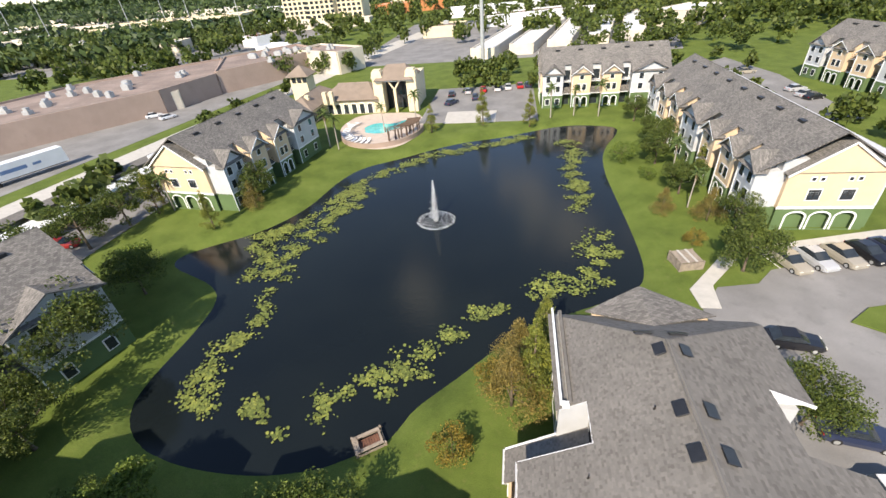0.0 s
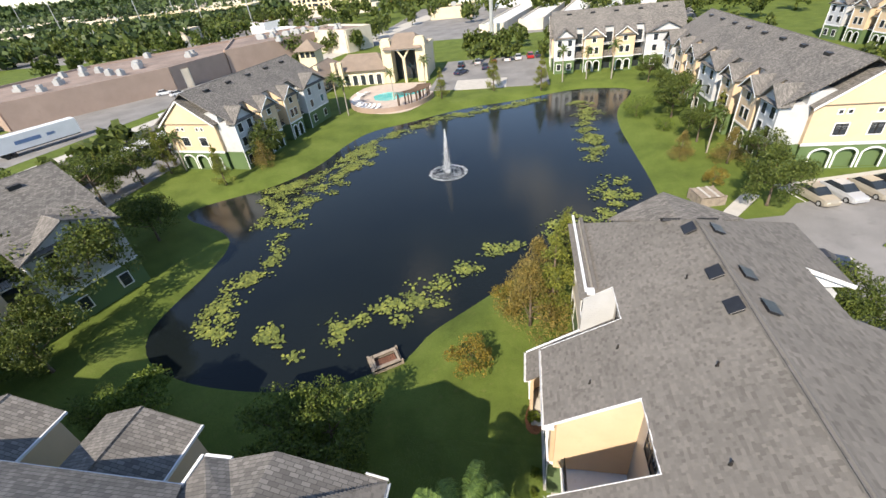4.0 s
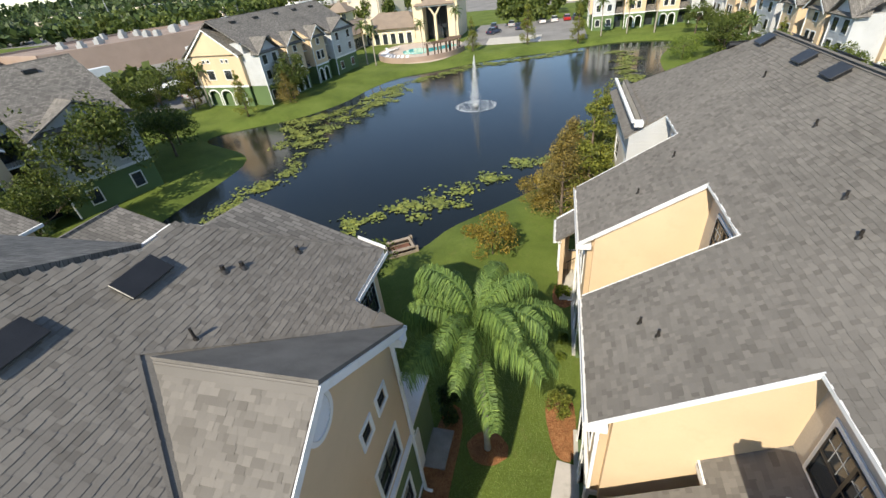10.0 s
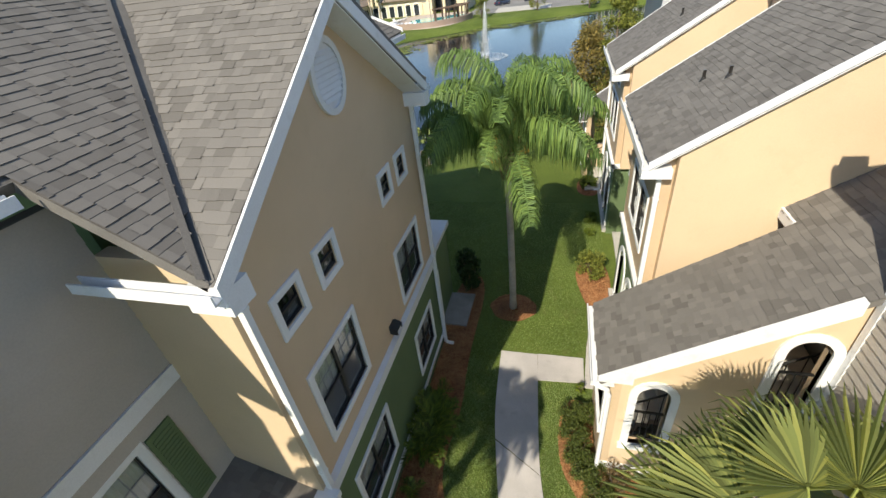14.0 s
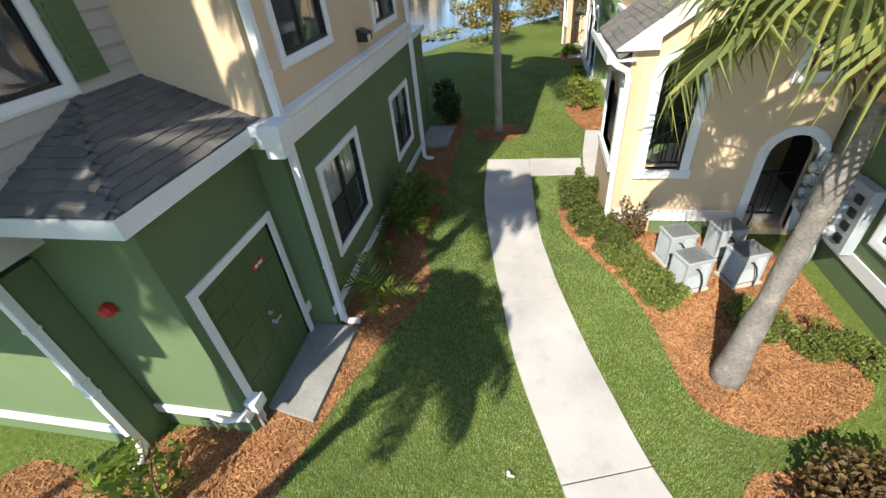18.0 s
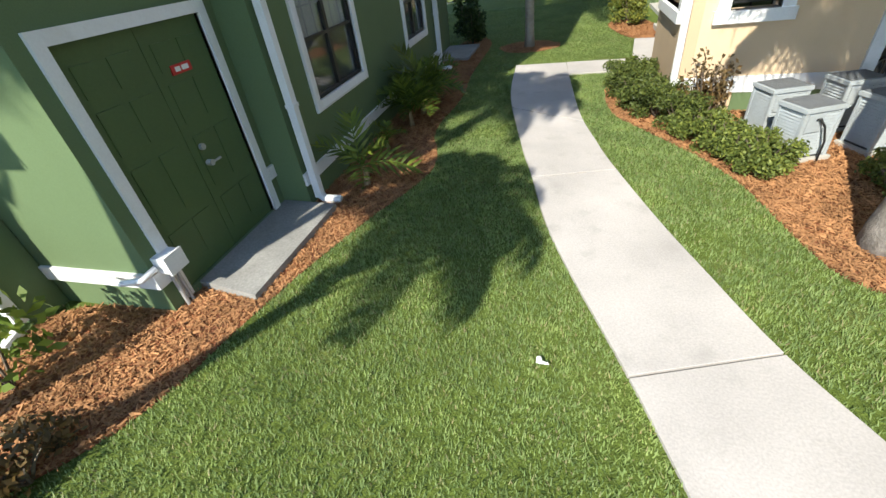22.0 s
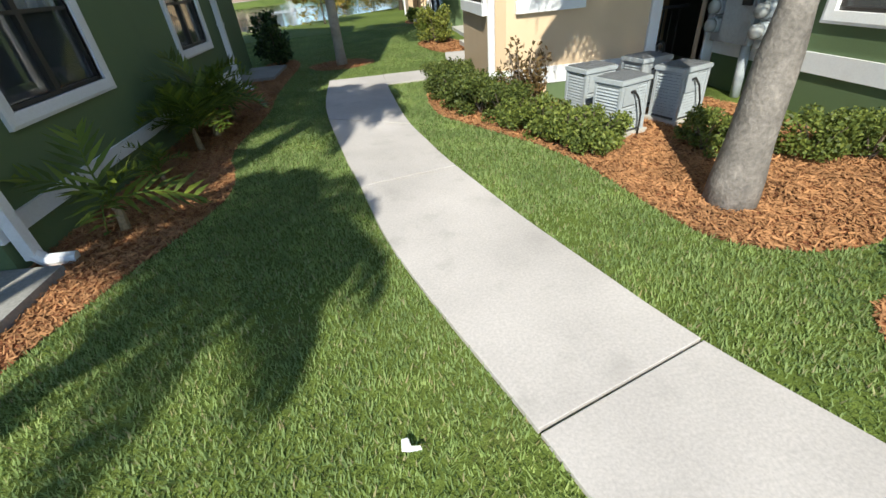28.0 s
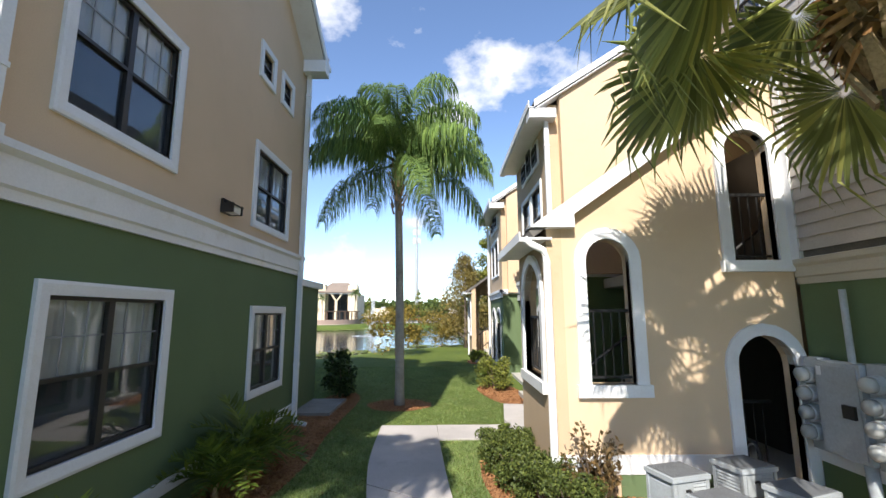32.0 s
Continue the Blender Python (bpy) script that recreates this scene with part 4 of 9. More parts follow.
def fire_alarm(x, y, z):
    alarm = thing("fire_alarm", "small red round fire alarm on the green wall", "fire alarm", (x, y, z), group="alarms on the wall")
    bell = tube(bmesh.new(), [(x, y - 0.02, z), (x, y - 0.08, z)], 0.075, 16)
    part("bell", tube(bell, [(x, y - 0.08, z), (x, y - 0.12, z)], [0.075, 0.05], 16), M["red"], alarm)
    part("backplate", boxes((x - 0.055, x + 0.055, y - 0.02, y, z - 0.055, z + 0.055)), M["red"], alarm)


fire_alarm(-1.2, -2.85, 2.22)
fire_alarm(-2.55, -3.2, 2.05)

# ---- the stepped apartment building on the other side of the walk ----
RM = 0.656


def rz(x):
    return 6.55 + (x - 5.0) * RM


def east_building():
    t = thing("apartment_building", "stepped three-storey apartment building with ochre bays and green arcades", "apartment building", (12, 10, 0))
    MIR = 21.3  # the plan mirrors about y = MIR / 2

    def bay(y0, y1, rake_south):
        """A projecting bay with two arches below, a twin window and small lights above."""
        W = face(5.35, 0, -90)
        a0, a1 = -y1, -y0
        c = (a0 + a1) / 2
        arches = [(c - 1.35, c - 0.25, 0.25, 2.35, 0.5), (c + 0.25, c + 1.35, 0.25, 2.35, 0.5)]
        part("wall", wall_mesh(bmesh.new(), W, a0, a1, 0, 2.9, arches, 0.22), M["green"], t, "green stucco arcade wall")
        for o in arches:
            bm = bmesh.new()
            arch_trim(bm, W, *o, wide=0.13, sill=False)
            box(bm, o[0] - 0.2, o[0], -0.06, 0.22, 0.0, 0.3, W)
            box(bm, o[1], o[1] + 0.2, -0.06, 0.22, 0.0, 0.3, W)
            part("arch_surround", bm, M["white"], t, "white arch surround")
        wins = [(c - 1.15, c - 0.02, 3.7, 5.25), (c + 0.02, c + 1.15, 3.7, 5.25)]
        tops = [(c - 1.0, c - 0.35, 5.65, 6.25), (c - 0.3, c + 0.3, 5.65, 6.4), (c + 0.35, c + 1.0, 5.65, 6.25)]
        # Front in the darkened ochre; the sunlit sides below take the paler one.
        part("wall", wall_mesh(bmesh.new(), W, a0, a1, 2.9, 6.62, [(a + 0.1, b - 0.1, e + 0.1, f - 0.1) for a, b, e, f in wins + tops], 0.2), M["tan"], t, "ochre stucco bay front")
        for w in wins:
            window(t, W, *w, sashes=1, trim=0.1)
        for w in tops:
            window(t, W, *w, sashes=1, trim=0.09, grille=False, curtain=False, near=False)
        part("band", moulding(W, a0 - 0.06, a1 + 0.06, [(0, 2.82), (-0.05, 2.82), (-0.05, 2.98), (-0.1, 3.02), (-0.1, 3.12), (0, 3.12)]), M["white"], t, "white band over the arcade")
        for y in (y0, y1):
            s = 1 if y == y0 else -1
            ys = (y, y + 0.2 * s)
            bm = slabs(([(5.55, min(ys), 3.0), (9.0, min(ys), 3.0), (9.0, min(ys), rz(9.0) - 0.1), (5.55, min(ys), rz(5.55) - 0.1)], -0.2))
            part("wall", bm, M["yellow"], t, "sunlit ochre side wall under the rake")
            part("wall", boxes((5.57, 9.0, min(ys), max(ys), 0, 3.0)), M["green"], t)
            part("band", boxes((5.25, 9.0, y - 0.06 if s > 0 else y, y if s > 0 else y + 0.06, 2.95, 3.12)), M["white"], t)
            o = y - 0.3 * s
            bm = slabs(([(5.0, o, rz(5.0) + 0.02), (8.72, o, rz(8.72) + 0.02), (8.72, o, rz(8.72) - 0.13), (5.0, o, rz(5.0) - 0.13)], 0.03 * s))
            part("bargeboard", bm, M["white"], t, "white rake board")
            part("soffit", slabs(([(5.0, o, rz(5.0) - 0.16), (8.75, o, rz(8.75) - 0.16), (8.75, y, rz(8.75) - 0.16), (5.0, y, rz(5.0) - 0.16)], 0.02)), M["white"], t)
        part("gutter", boxes((4.88, 5.0, y0 - 0.3, y1 + 0.3, rz(5.0) - 0.14, rz(5.0) - 0.12), (4.88, 4.9, y0 - 0.3, y1 + 0.3, rz(5.0) - 0.12, rz(5.0) + 0.01)), M["white"], t)
        part("eave_box", boxes((4.9, 5.45, y0 - 0.28, y0 + 0.05, rz(5.0) - 0.34, rz(5.0) - 0.14)), M["white"], t)
        part("soffit", boxes((4.9, 5.36, y0, y1, rz(5.0) - 0.2, rz(5.0) - 0.17)), M["white"], t)
        downspout(t, 5.28, y0 - 0.06 if rake_south else y1 + 0.06, 0, rz(5.0) - 0.3, (-1, 0))
        bm = slabs(([(5.57, y0 + 0.2, 2.62), (8.9, y0 + 0.2, 2.62), (8.9, y1 - 0.2, 2.62), (5.57, y1 - 0.2, 2.62)], 0.1))
        part("ceiling", bm, M["white"], t)
        part("back_wall", boxes((7.0, 7.15, y0 + 0.2, y1 - 0.2, 0.05, 2.6)), M["tan"], t)
        part("porch_slab", boxes((5.2, 7.0, y0 + 0.1, y1 - 0.1, -0.05, 0.12)), M["concrete"], t)
        part("patio_door", boxes((6.95, 7.0, (y0 + y1) / 2 - 0.9, (y0 + y1) / 2 + 0.9, 0.12, 2.2)), M["glass"], t)

    bay(4.95, 8.8, True)
    bay(12.45, 16.35, False)

    def recess_back(y0, y1, x=9.0, z0=0.0):
        Wm = face(x, 0, -90)
        c = -(y0 + y1) / 2
        rows = [(c - 0.85, c + 0.85, z0 + 6.75 if z0 else 6.75, 8.35)]
        part("wall", boxes((-y1, -y0, 0, 0.2, 0, rz(x) - 0.1), m=Wm), M["grey_siding"], t, "grey lap siding at the back of the recess")
        window(t, Wm, rows[0][0], rows[0][1], 6.7, 8.3, sashes=2, near=False)
        part("frieze", boxes((-y1, -y0, -0.05, 0, rz(x) - 0.4, rz(x) - 0.25), m=Wm), M["grey_siding"], t)
        part("gutter", boxes((8.68, 8.76, y0 + 0.3, y1 - 0.3, rz(8.75) - 0.12, rz(8.75) - 0.03)), M["white"], t)

    recess_back(8.8, 12.45)
    recess_back(1.9, 4.95)
    recess_back(16.35, 19.3)
    # low link in the middle recess
    part("balcony_slab", boxes((5.9, 9.0, 8.8, 12.45, 2.7, 2.9)), M["white"], t)
    railing(t, face(5.95, 0, -90), -12.45, -8.8, 2.9, 3.95)
    part("patio", boxes((5.6, 9.0, 8.8, 12.45, -0.05, 0.1)), M["concrete"], t)
    for y in (9.6, 11.6):
        part("column", boxes((5.95, 6.2, y - 0.12, y + 0.12, 0.1, 2.7), (5.9, 6.25, y - 0.17, y + 0.17, 0.1, 0.35)), M["green"], t)

    def stair_porch(f):
        """The open stair porch; f maps y to its place, so that the far one mirrors the near one."""
        ys = lambda a, b: tuple(sorted((f(a), f(b))))
        south = f(3) == 3
        Wf = face(4.5, 0, -90)
        a0, a1 = sorted((-f(2.1), -f(4.15)))
        o = (a0 + 0.4, a1 - 0.4, 1.32, 3.0, 0.55)
        # Shade is in this wall's darker ochre; the sunlit stair wall is paler.
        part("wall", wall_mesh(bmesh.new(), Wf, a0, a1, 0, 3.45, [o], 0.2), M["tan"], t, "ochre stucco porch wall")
        bm = bmesh.new()
        arch_trim(bm, Wf, *o, wide=0.14)
        part("arch_surround", bm, M["white"], t, "white arch surround with sill")
        railing(t, Wf, o[0], o[1], 1.32, 2.2)
        Sf = face(0, f(2.1), 0) if south else face(0, f(2.1), 180)
        sg = 1 if south else -1
        xs = lambda a, b: (a, b) if south else (-b, -a)
        ops = [(*xs(5.0, 5.58), 1.34, 3.22, 0.3), (*xs(6.98, 7.58), 2.92, 4.75, 0.3), (*xs(6.87, 7.62), 0.15, 1.95, 0.38)]
        bm = wall_mesh(bmesh.new(), Sf, *xs(4.7, 7.76), 0, 3.4, [q[:4] + q[4:] for q in ops if q[3] < 3.4] + [(ops[1][0], ops[1][1], 2.92, 3.41)], 0.2)
        # the part over the low eave follows the slope
        y0 = f(2.1)
        y1 = y0 + 0.2 * sg
        zt = lambda x: 3.42 + (x - 4.4) * 0.70
        poly = lambda xa, xb, za: [(xa, y0, za), (xb, y0, za), (xb, y0, zt(xb) - 0.05), (xa, y0, zt(xa) - 0.05)]
        slab(bm, poly(4.7, 6.98, 3.4), 0.2 * sg)
        slab(bm, [(6.98, y0, 4.76), (7.58, y0, 4.76), (7.58, y0, zt(7.58) - 0.05), (6.98, y0, zt(6.98) - 0.05)], 0.2 * sg)
        slab(bm, [(7.58, y0, 3.4), (7.76, y0, 3.4), (7.76, y0, zt(7.76) - 0.05), (7.58, y0, zt(7.58) - 0.05)], 0.2 * sg)
        arch_corners(bm, Sf, *ops[1], 0.2)
        part("wall", bm, M["yellow"], t, "sunlit ochre stucco stair wall")
        for k, q in enumerate(ops):
            bm = bmesh.new()
            arch_trim(bm, Sf, *q, wide=0.15, sill=k < 2)
            part("arch_surround", bm, M["white"], t, "white arch surround")
        for q in ops[:2]:
            railing(t, Sf, q[0], q[1], q[2], q[2] + 0.95, 0.12)
        railing(t, Sf, ops[2][0], ops[2][1], 0.1, 1.05, 0.5, name="gate")
        part("base_strip", boxes((*xs(4.5, 6.7), -0.03, 0, 0.28, 0.5), m=Sf), M["white"], t)
        part("base_wall", boxes((*xs(5.3, 6.7), -0.015, 0, 0, 0.28), m=Sf), M["green"], t)
        part("rake_board", slabs(([(4.25, y0 - 0.14 * sg, zt(4.25) + 0.04), (7.55, y0 - 0.14 * sg, zt(7.55) + 0.04), (7.55, y0 - 0.14 * sg, zt(7.55) - 0.2), (4.85, y0 - 0.14 * sg, zt(4.85) - 0.2), (4.85, y0 - 0.14 * sg, 3.36), (4.25, y0 - 0.14 * sg, 3.36)], -0.14 * sg)), M["white"], t, "white rake board with boxed end")
        # the roof, wider past the notch
        ya, yb, yc = f(2.0), f(4.2), f(4.95)
        n = math.hypot(1, 0.7)
        roof = [[(4.25, ya, zt(4.25)), (7.5, ya, zt(7.5)), (7.5, yb, zt(7.5)), (4.25, yb, zt(4.25))], [(7.5, ya, zt(7.5)), (9.0, ya, zt(9.0)), (9.0, yc, zt(9.0)), (7.5, yc, zt(7.5))]]
        each("roof", [(q if south else q[::-1], 0.1) for q in roof], M["felt"], t)
        lo, hi = min(ya, yb), max(ya, yb)
        l2, h2 = min(ya, yc), max(ya, yc)
        shingle_sets.append(shingle_rows((4.25, min(l2, lo), zt(4.25) + 0.01), (0, 1, 0), (1 / n, 0, 0.7 / n), h2 - l2 + 0.1, 4.75 * n, lambda x, y: (lo < y < hi if x < 7.5 else l2 < y < h2) and x < 9.0, seed=11 if south else 12))
        part("gutter", boxes((4.12, 4.27, lo, hi, zt(4.25) - 0.14, zt(4.25) - 0.12), (4.12, 4.14, lo, hi, zt(4.25) - 0.12, zt(4.25) - 0.01)), M["white"], t)
        part("soffit", boxes((4.15, 4.55, lo, hi, 3.2, 3.23)), M["white"], t)
        part("bargeboard", boxes((7.46, 7.52, *ys(4.2, 4.95), zt(7.5) - 0.2, zt(7.5) + 0.02)), M["white"], t)
        bm = tube(bmesh.new(), [(4.2, y0 - 0.05 * sg, 3.22), (4.28, y0 - 0.07 * sg, 3.14), (4.44, y0 - 0.07 * sg, 3.06), (4.48, y0 - 0.07 * sg, 2.9), (4.48, y0 - 0.07 * sg, 0.1)], 0.05, 8)
        part("downspout", bm, M["white"], t, "white downspout at the porch corner")
        # inside: floors, back walls, stair
        part("floor", boxes((4.6, 9.0, *ys(2.3, 4.9), -0.02, 0.12)), M["concrete"], t)
        part("landing", boxes((6.3, 9.0, *ys(2.3, 4.9), 2.72, 2.9)), M["concrete"], t)
        part("inner_wall", boxes((8.4, 8.5, *ys(2.3, 4.9), 0.1, 6.0)), M["tan"], t)
        part("inner_door", boxes((8.34, 8.4, *ys(3.3, 4.2), 2.9, 4.95), (8.34, 8.4, *ys(3.3, 4.2), 0.12, 2.1)), M["dark"], t)
        bm = bmesh.new()
        for k in range(14):
            box(bm, 4.9 + k * 0.25, 5.2 + k * 0.25, *ys(3.1, 4.0), 0.12 + k * 0.18, 0.3 + k * 0.18)
        part("stair", bm, M["concrete"], t, "concrete stair flight")
        hr = part("handrail", tube(bmesh.new(), [(4.9, f(3.05), 1.15), (8.2, f(3.05), 3.6)], 0.025, 8), M["black"], t)
        for k in range(12):
            x = 5.0 + k * 0.27
            sub("baluster", tube(bmesh.new(), [(x, f(3.05), 0.25 + k * 0.19), (x, f(3.05), 1.2 + k * 0.2)], 0.012, 6), M["black"], hr)

    shingle_sets = []
    stair_porch(lambda y: y)
    stair_porch(lambda y: MIR - y)

    def end_wing(f, y_far):
        """A three-storey end wing with siding over a green base."""
        y0, y1 = sorted((f(2.06), y_far))
        south = f(2.06) == 2.06
        Wm = face(7.78, 0, -90)
        wins = [(-f(-0.35) - 0.85, -f(-0.35) + 0.85, 0.95, 2.55), (-f(-0.35) - 0.8, -f(-0.35) + 0.8, 4.1, 5.6), (-f(-4.5) - 0.85, -f(-4.5) + 0.85, 0.95, 2.55), (-f(-4.5) - 0.8, -f(-4.5) + 0.8, 4.1, 5.6)]
        cut = [(a + 0.1, b - 0.1, c + 0.1, d - 0.1) for a, b, c, d in wins]
        part("wall", wall_mesh(bmesh.new(), Wm, -y1, -y0, 0, 2.75, cut[0::2]), M["green"], t, "green stucco ground floor")
        part("wall", wall_mesh(bmesh.new(), Wm, -y1, -y0, 2.75, 8.7, cut[1::2]), M["felt"], t)
        for k in range(36):
            z0 = 3.02 + k * 0.165
            if z0 > 8.5:
                break
            spans = [(y0, y1)]
            for w in wins[1::2]:
                if z0 < w[3] - 0.04 and z0 + 0.18 > w[2] + 0.04:
                    spans = [s for a, b in spans for s in ((a, min(b, -w[1] + 0.02)), (max(a, -w[0] - 0.02), b)) if s[1] > s[0]]
            for a, b in spans:
                part("siding_board", slabs(([(7.742, a, z0), (7.767, a, z0 + 0.185), (7.767, b, z0 + 0.185), (7.742, b, z0)], -0.012)), M["board"], t)
        for w in wins:
            window(t, Wm, *w, sashes=2 if w[3] < 3 else 2)
        part("band", moulding(Wm, -y1, -y0, [(0, 2.6), (-0.03, 2.6), (-0.03, 2.68), (-0.05, 2.7), (-0.05, 2.82), (-0.08, 2.86), (-0.08, 2.92), (0, 2.94)]), M["board_trim"], t, "beige moulded band under the siding")
        part("belt", boxes((-y1, -y0, -0.06, 0, 5.85, 6.1), m=Wm), M["white"], t)
        part("base_strip", boxes((-y1, -y0, -0.03, 0, 0.45, 0.66), m=Wm), M["white"], t)
        yy = f(2.06)
        if not south:
            part("wall", slabs(([(7.3, yy - 0.02, 4.5), (9.0, yy - 0.02, 4.5), (9.0, yy - 0.02, rz(9.0) - 0.1), (7.3, yy - 0.02, rz(7.3) - 0.1)], -0.1)), M["white_siding"], t)
        part("corner_board", boxes((7.72, 7.80, *sorted((yy, yy - (0.12 if south else -0.12))), 2.9, 8.6)), M["white"], t)
        for ya in (y0 + (0.02 if south else 0), y1 - 0.22):
            part("wall", boxes((7.9, 18.3, ya, ya + 0.2, 0, 7.9)), M["white_siding"], t)
        part("eave_box", boxes((7.42, 7.8, *sorted((yy, yy + (0.35 if south else -0.35))), 8.5, 8.74)), M["white"], t)
        part("gutter", boxes((7.28, 7.42, y0 - 0.3, y1 + 0.1, 8.68, 8.8)), M["white"], t)

    end_wing(lambda y: y, -9.0)
    end_wing(lambda y: MIR - y, 26.8)
    # body and the long roof
    part("wall", boxes((9.2, 18.3, -8.8, 26.6, 0, 7.6)), M["white_siding"], t)
    RX, RZ = 12.9, rz(12.9)
    rects = [(5.0, 8.75, 4.65, 9.1), (5.0, 8.75, 12.15, 16.65), (7.4, 8.75, -9.4, 2.05), (7.1, 8.75, 19.2, 27.2)]
    YH, NK = 21.4, 0.656  # the ridge ends here and a hip falls to the north
    inw = lambda x, y: not (x < 8.75 and y < 3) and (any(a <= x <= b and c <= y <= d for a, b, c, d in rects) or (8.75 <= x <= RX and -9.4 <= y <= 27.2)) and y <= YH + RX - x
    # the flatter slope towards the parking, stepped like the other
    EK = 0.42
    ez = lambda x: RZ - (x - RX) * EK
    rows = []
    rows.append(([(7.4, -9.4, 8.82), (8.75, -9.4, rz(8.75)), (8.75, 2.05, rz(8.75)), (7.4, 2.05, 8.82)], 0.12))
    for a, b, c, d in rects[:2]:
        rows.append(([(a, c, rz(a)), (b, c, rz(b)), (b, d, rz(b)), (a, d, rz(a))], 0.12))
    nz = lambda y: RZ - (y - YH) * NK
    rows.append(([(8.75, -9.4, rz(8.75)), (RX, -9.4, RZ), (RX, YH, RZ), (8.75, YH + RX - 8.75, rz(8.75))], 0.12))
    rows.append(([(7.1, 19.2, rz(7.1)), (8.75, 19.2, rz(8.75)), (8.75, YH + RX - 8.75, rz(8.75)), (7.1, 27.2, rz(7.1))], 0.12))
    ye = YH + (20.6 - RX) * EK / NK
    rows.append(([(7.1, 27.2, nz(27.2)), (RX, YH, RZ), (20.6, ye, ez(20.6)), (20.6, 27.2, nz(27.2))], 0.12))
    rows.append(([(20.6, ye, ez(20.6)), (RX, YH, RZ), (RX, 20.2, RZ), (20.6, 20.2, ez(20.6))], 0.12))
    rows.append(([(18.0, 20.2, ez(18.0)), (RX, 20.2, RZ), (RX, -9.4, RZ), (18.0, -9.4, ez(18.0))], 0.12))
    for b, c, d in ((21.4, 12.15, 16.6), (21.4, 4.65, 9.1), (20.6, -9.4, 2.0)):
        rows.append(([(b, d, ez(b)), (18.0, d, ez(18.0)), (18.0, c, ez(18.0)), (b, c, ez(b))], 0.12))
        part("wall", boxes((17.6, b - 0.35, c + 0.2, d - 0.2, 0, ez(b) - 0.25)), M["white_siding"], t)
    part("wall", boxes((17.6, 20.2, 20.5, 26.6, 0, nz(27.2) - 0.2)), M["white_siding"], t)
    part("gable", slabs(([(17.9, 20.45, ez(20.6) - 0.3), (20.5, 20.45, ez(20.6) - 0.3), (20.5, 20.45, ez(20.6) - 0.12), (17.9, 20.45, ez(17.9) - 0.12)], 0.1)), M["white"], t)
    part("rake_board", slabs(([(18.0, 20.17, ez(18.0) - 0.2), (20.65, 20.17, ez(20.65) - 0.2), (20.65, 20.17, ez(20.65) + 0.03), (18.0, 20.17, ez(18.0) + 0.03)], 0.03)), M["white"], t)
    each("roof", [([(a, b, c - 0.015) for a, b, c in pts], k) for pts, k in rows], M["felt"], t)
    n = math.hypot(1, RM)
    shingle_sets.append(shingle_rows((5.0, -9.4, 6.55), (0, 1, 0), (1 / n, 0, RM / n), 38, 7.9 * n, inw, exposure=0.127, width=0.2, seed=13))
    en = math.hypot(1, EK)
    ine = lambda x, y: (x <= 18.0 or (y > 20.2 and x < 20.6) or 12.15 < y < 16.6 or 4.65 < y < 9.1 or (y < 2 and x < 20.6)) and y <= YH + (x - RX) * EK / NK
    shingle_sets.append(shingle_rows((21.4, 28.6, ez(21.4)), (0, -1, 0), (-1 / en, 0, EK / en), 38, 8.5 * en, ine, exposure=0.19, width=0.3, seed=14))
    wn = math.hypot(1.35, rz(8.75) - 8.82)
    shingle_sets.append(shingle_rows((7.4, -9.4, 8.825), (0, 1, 0), (1.35 / wn, 0, (rz(8.75) - 8.82) / wn), 11.45, wn, lambda x, y: True, seed=16))
    hn = math.hypot(1, NK)
    shingle_sets.append(shingle_rows((20.6, 27.2, nz(27.2)), (-1, 0, 0), (0, -1 / hn, NK / hn), 13.6, 5.8 * hn, lambda x, y: y < 27.2 and x > RX - (y - YH) and x < min(20.6, RX + (y - YH) * NK / EK), exposure=0.15, width=0.26, seed=15))
    # low gable over the northern entrance
    gx, gz = 13.4, 9.57
    gy = YH + (RZ - gz) / NK
    each("roof", [([(gx, gy, gz), (gx, 28.7, gz), (9.7, 27.35, 8.2)], 0.1), ([(gx, 28.7, gz), (gx, gy, gz), (18.4, 27.5, 8.1)], 0.1)], M["roof_far"], t)
    part("wall", boxes((10.2, 17.8, 26.6, 27.6, 0, 7.95)), M["yellow"], t, "ochre stucco entrance bay")
    shingled(t, shingle_sets)
    part("ridge_cap", slabs(([(RX - 0.14, -9.4, RZ - 0.05), (RX, -9.4, RZ + 0.04), (RX, YH, RZ + 0.04), (RX - 0.14, YH, RZ - 0.05)], 0.02), ([(RX + 0.14, -9.4, RZ - 0.05), (RX, -9.4, RZ + 0.04), (RX, YH, RZ + 0.04), (RX + 0.14, YH, RZ - 0.05)], 0.02)), M["shingle"], t)
    for y in (15.0, 17.2, 20.9, 5.0):
        roof_vent(t, 12.45, y, rz(12.45) + 0.01, RM, 180, (0.7, 0.5, 0.14))
        roof_vent(t, 13.7, y, ez(13.7) + 0.01, EK, 0, (0.7, 0.5, 0.14))
    for x in (12.0, 13.9):
        roof_vent(t, x, YH + 1.1, nz(YH + 1.1) + 0.01, NK, 90, (0.9, 0.4, 0.12))
    for x, y in ((7.0, 13.6), (6.6, 6.6), (10.5, 9.0), (11.2, 12.6), (9.9, 3.5), (10.2, 7.6), (8.3, 15.0), (11.5, 17.6), (6.3, 7.2)):
        vent_pipe(t, x, y, rz(x), 0.2, 0.035)
    return t


M["board_trim"] = surf("beige_trim_paint", (0.5, 0.46, 0.37), 0.06, 1.0, 50, 0.55, 0.1)
EAST = east_building()

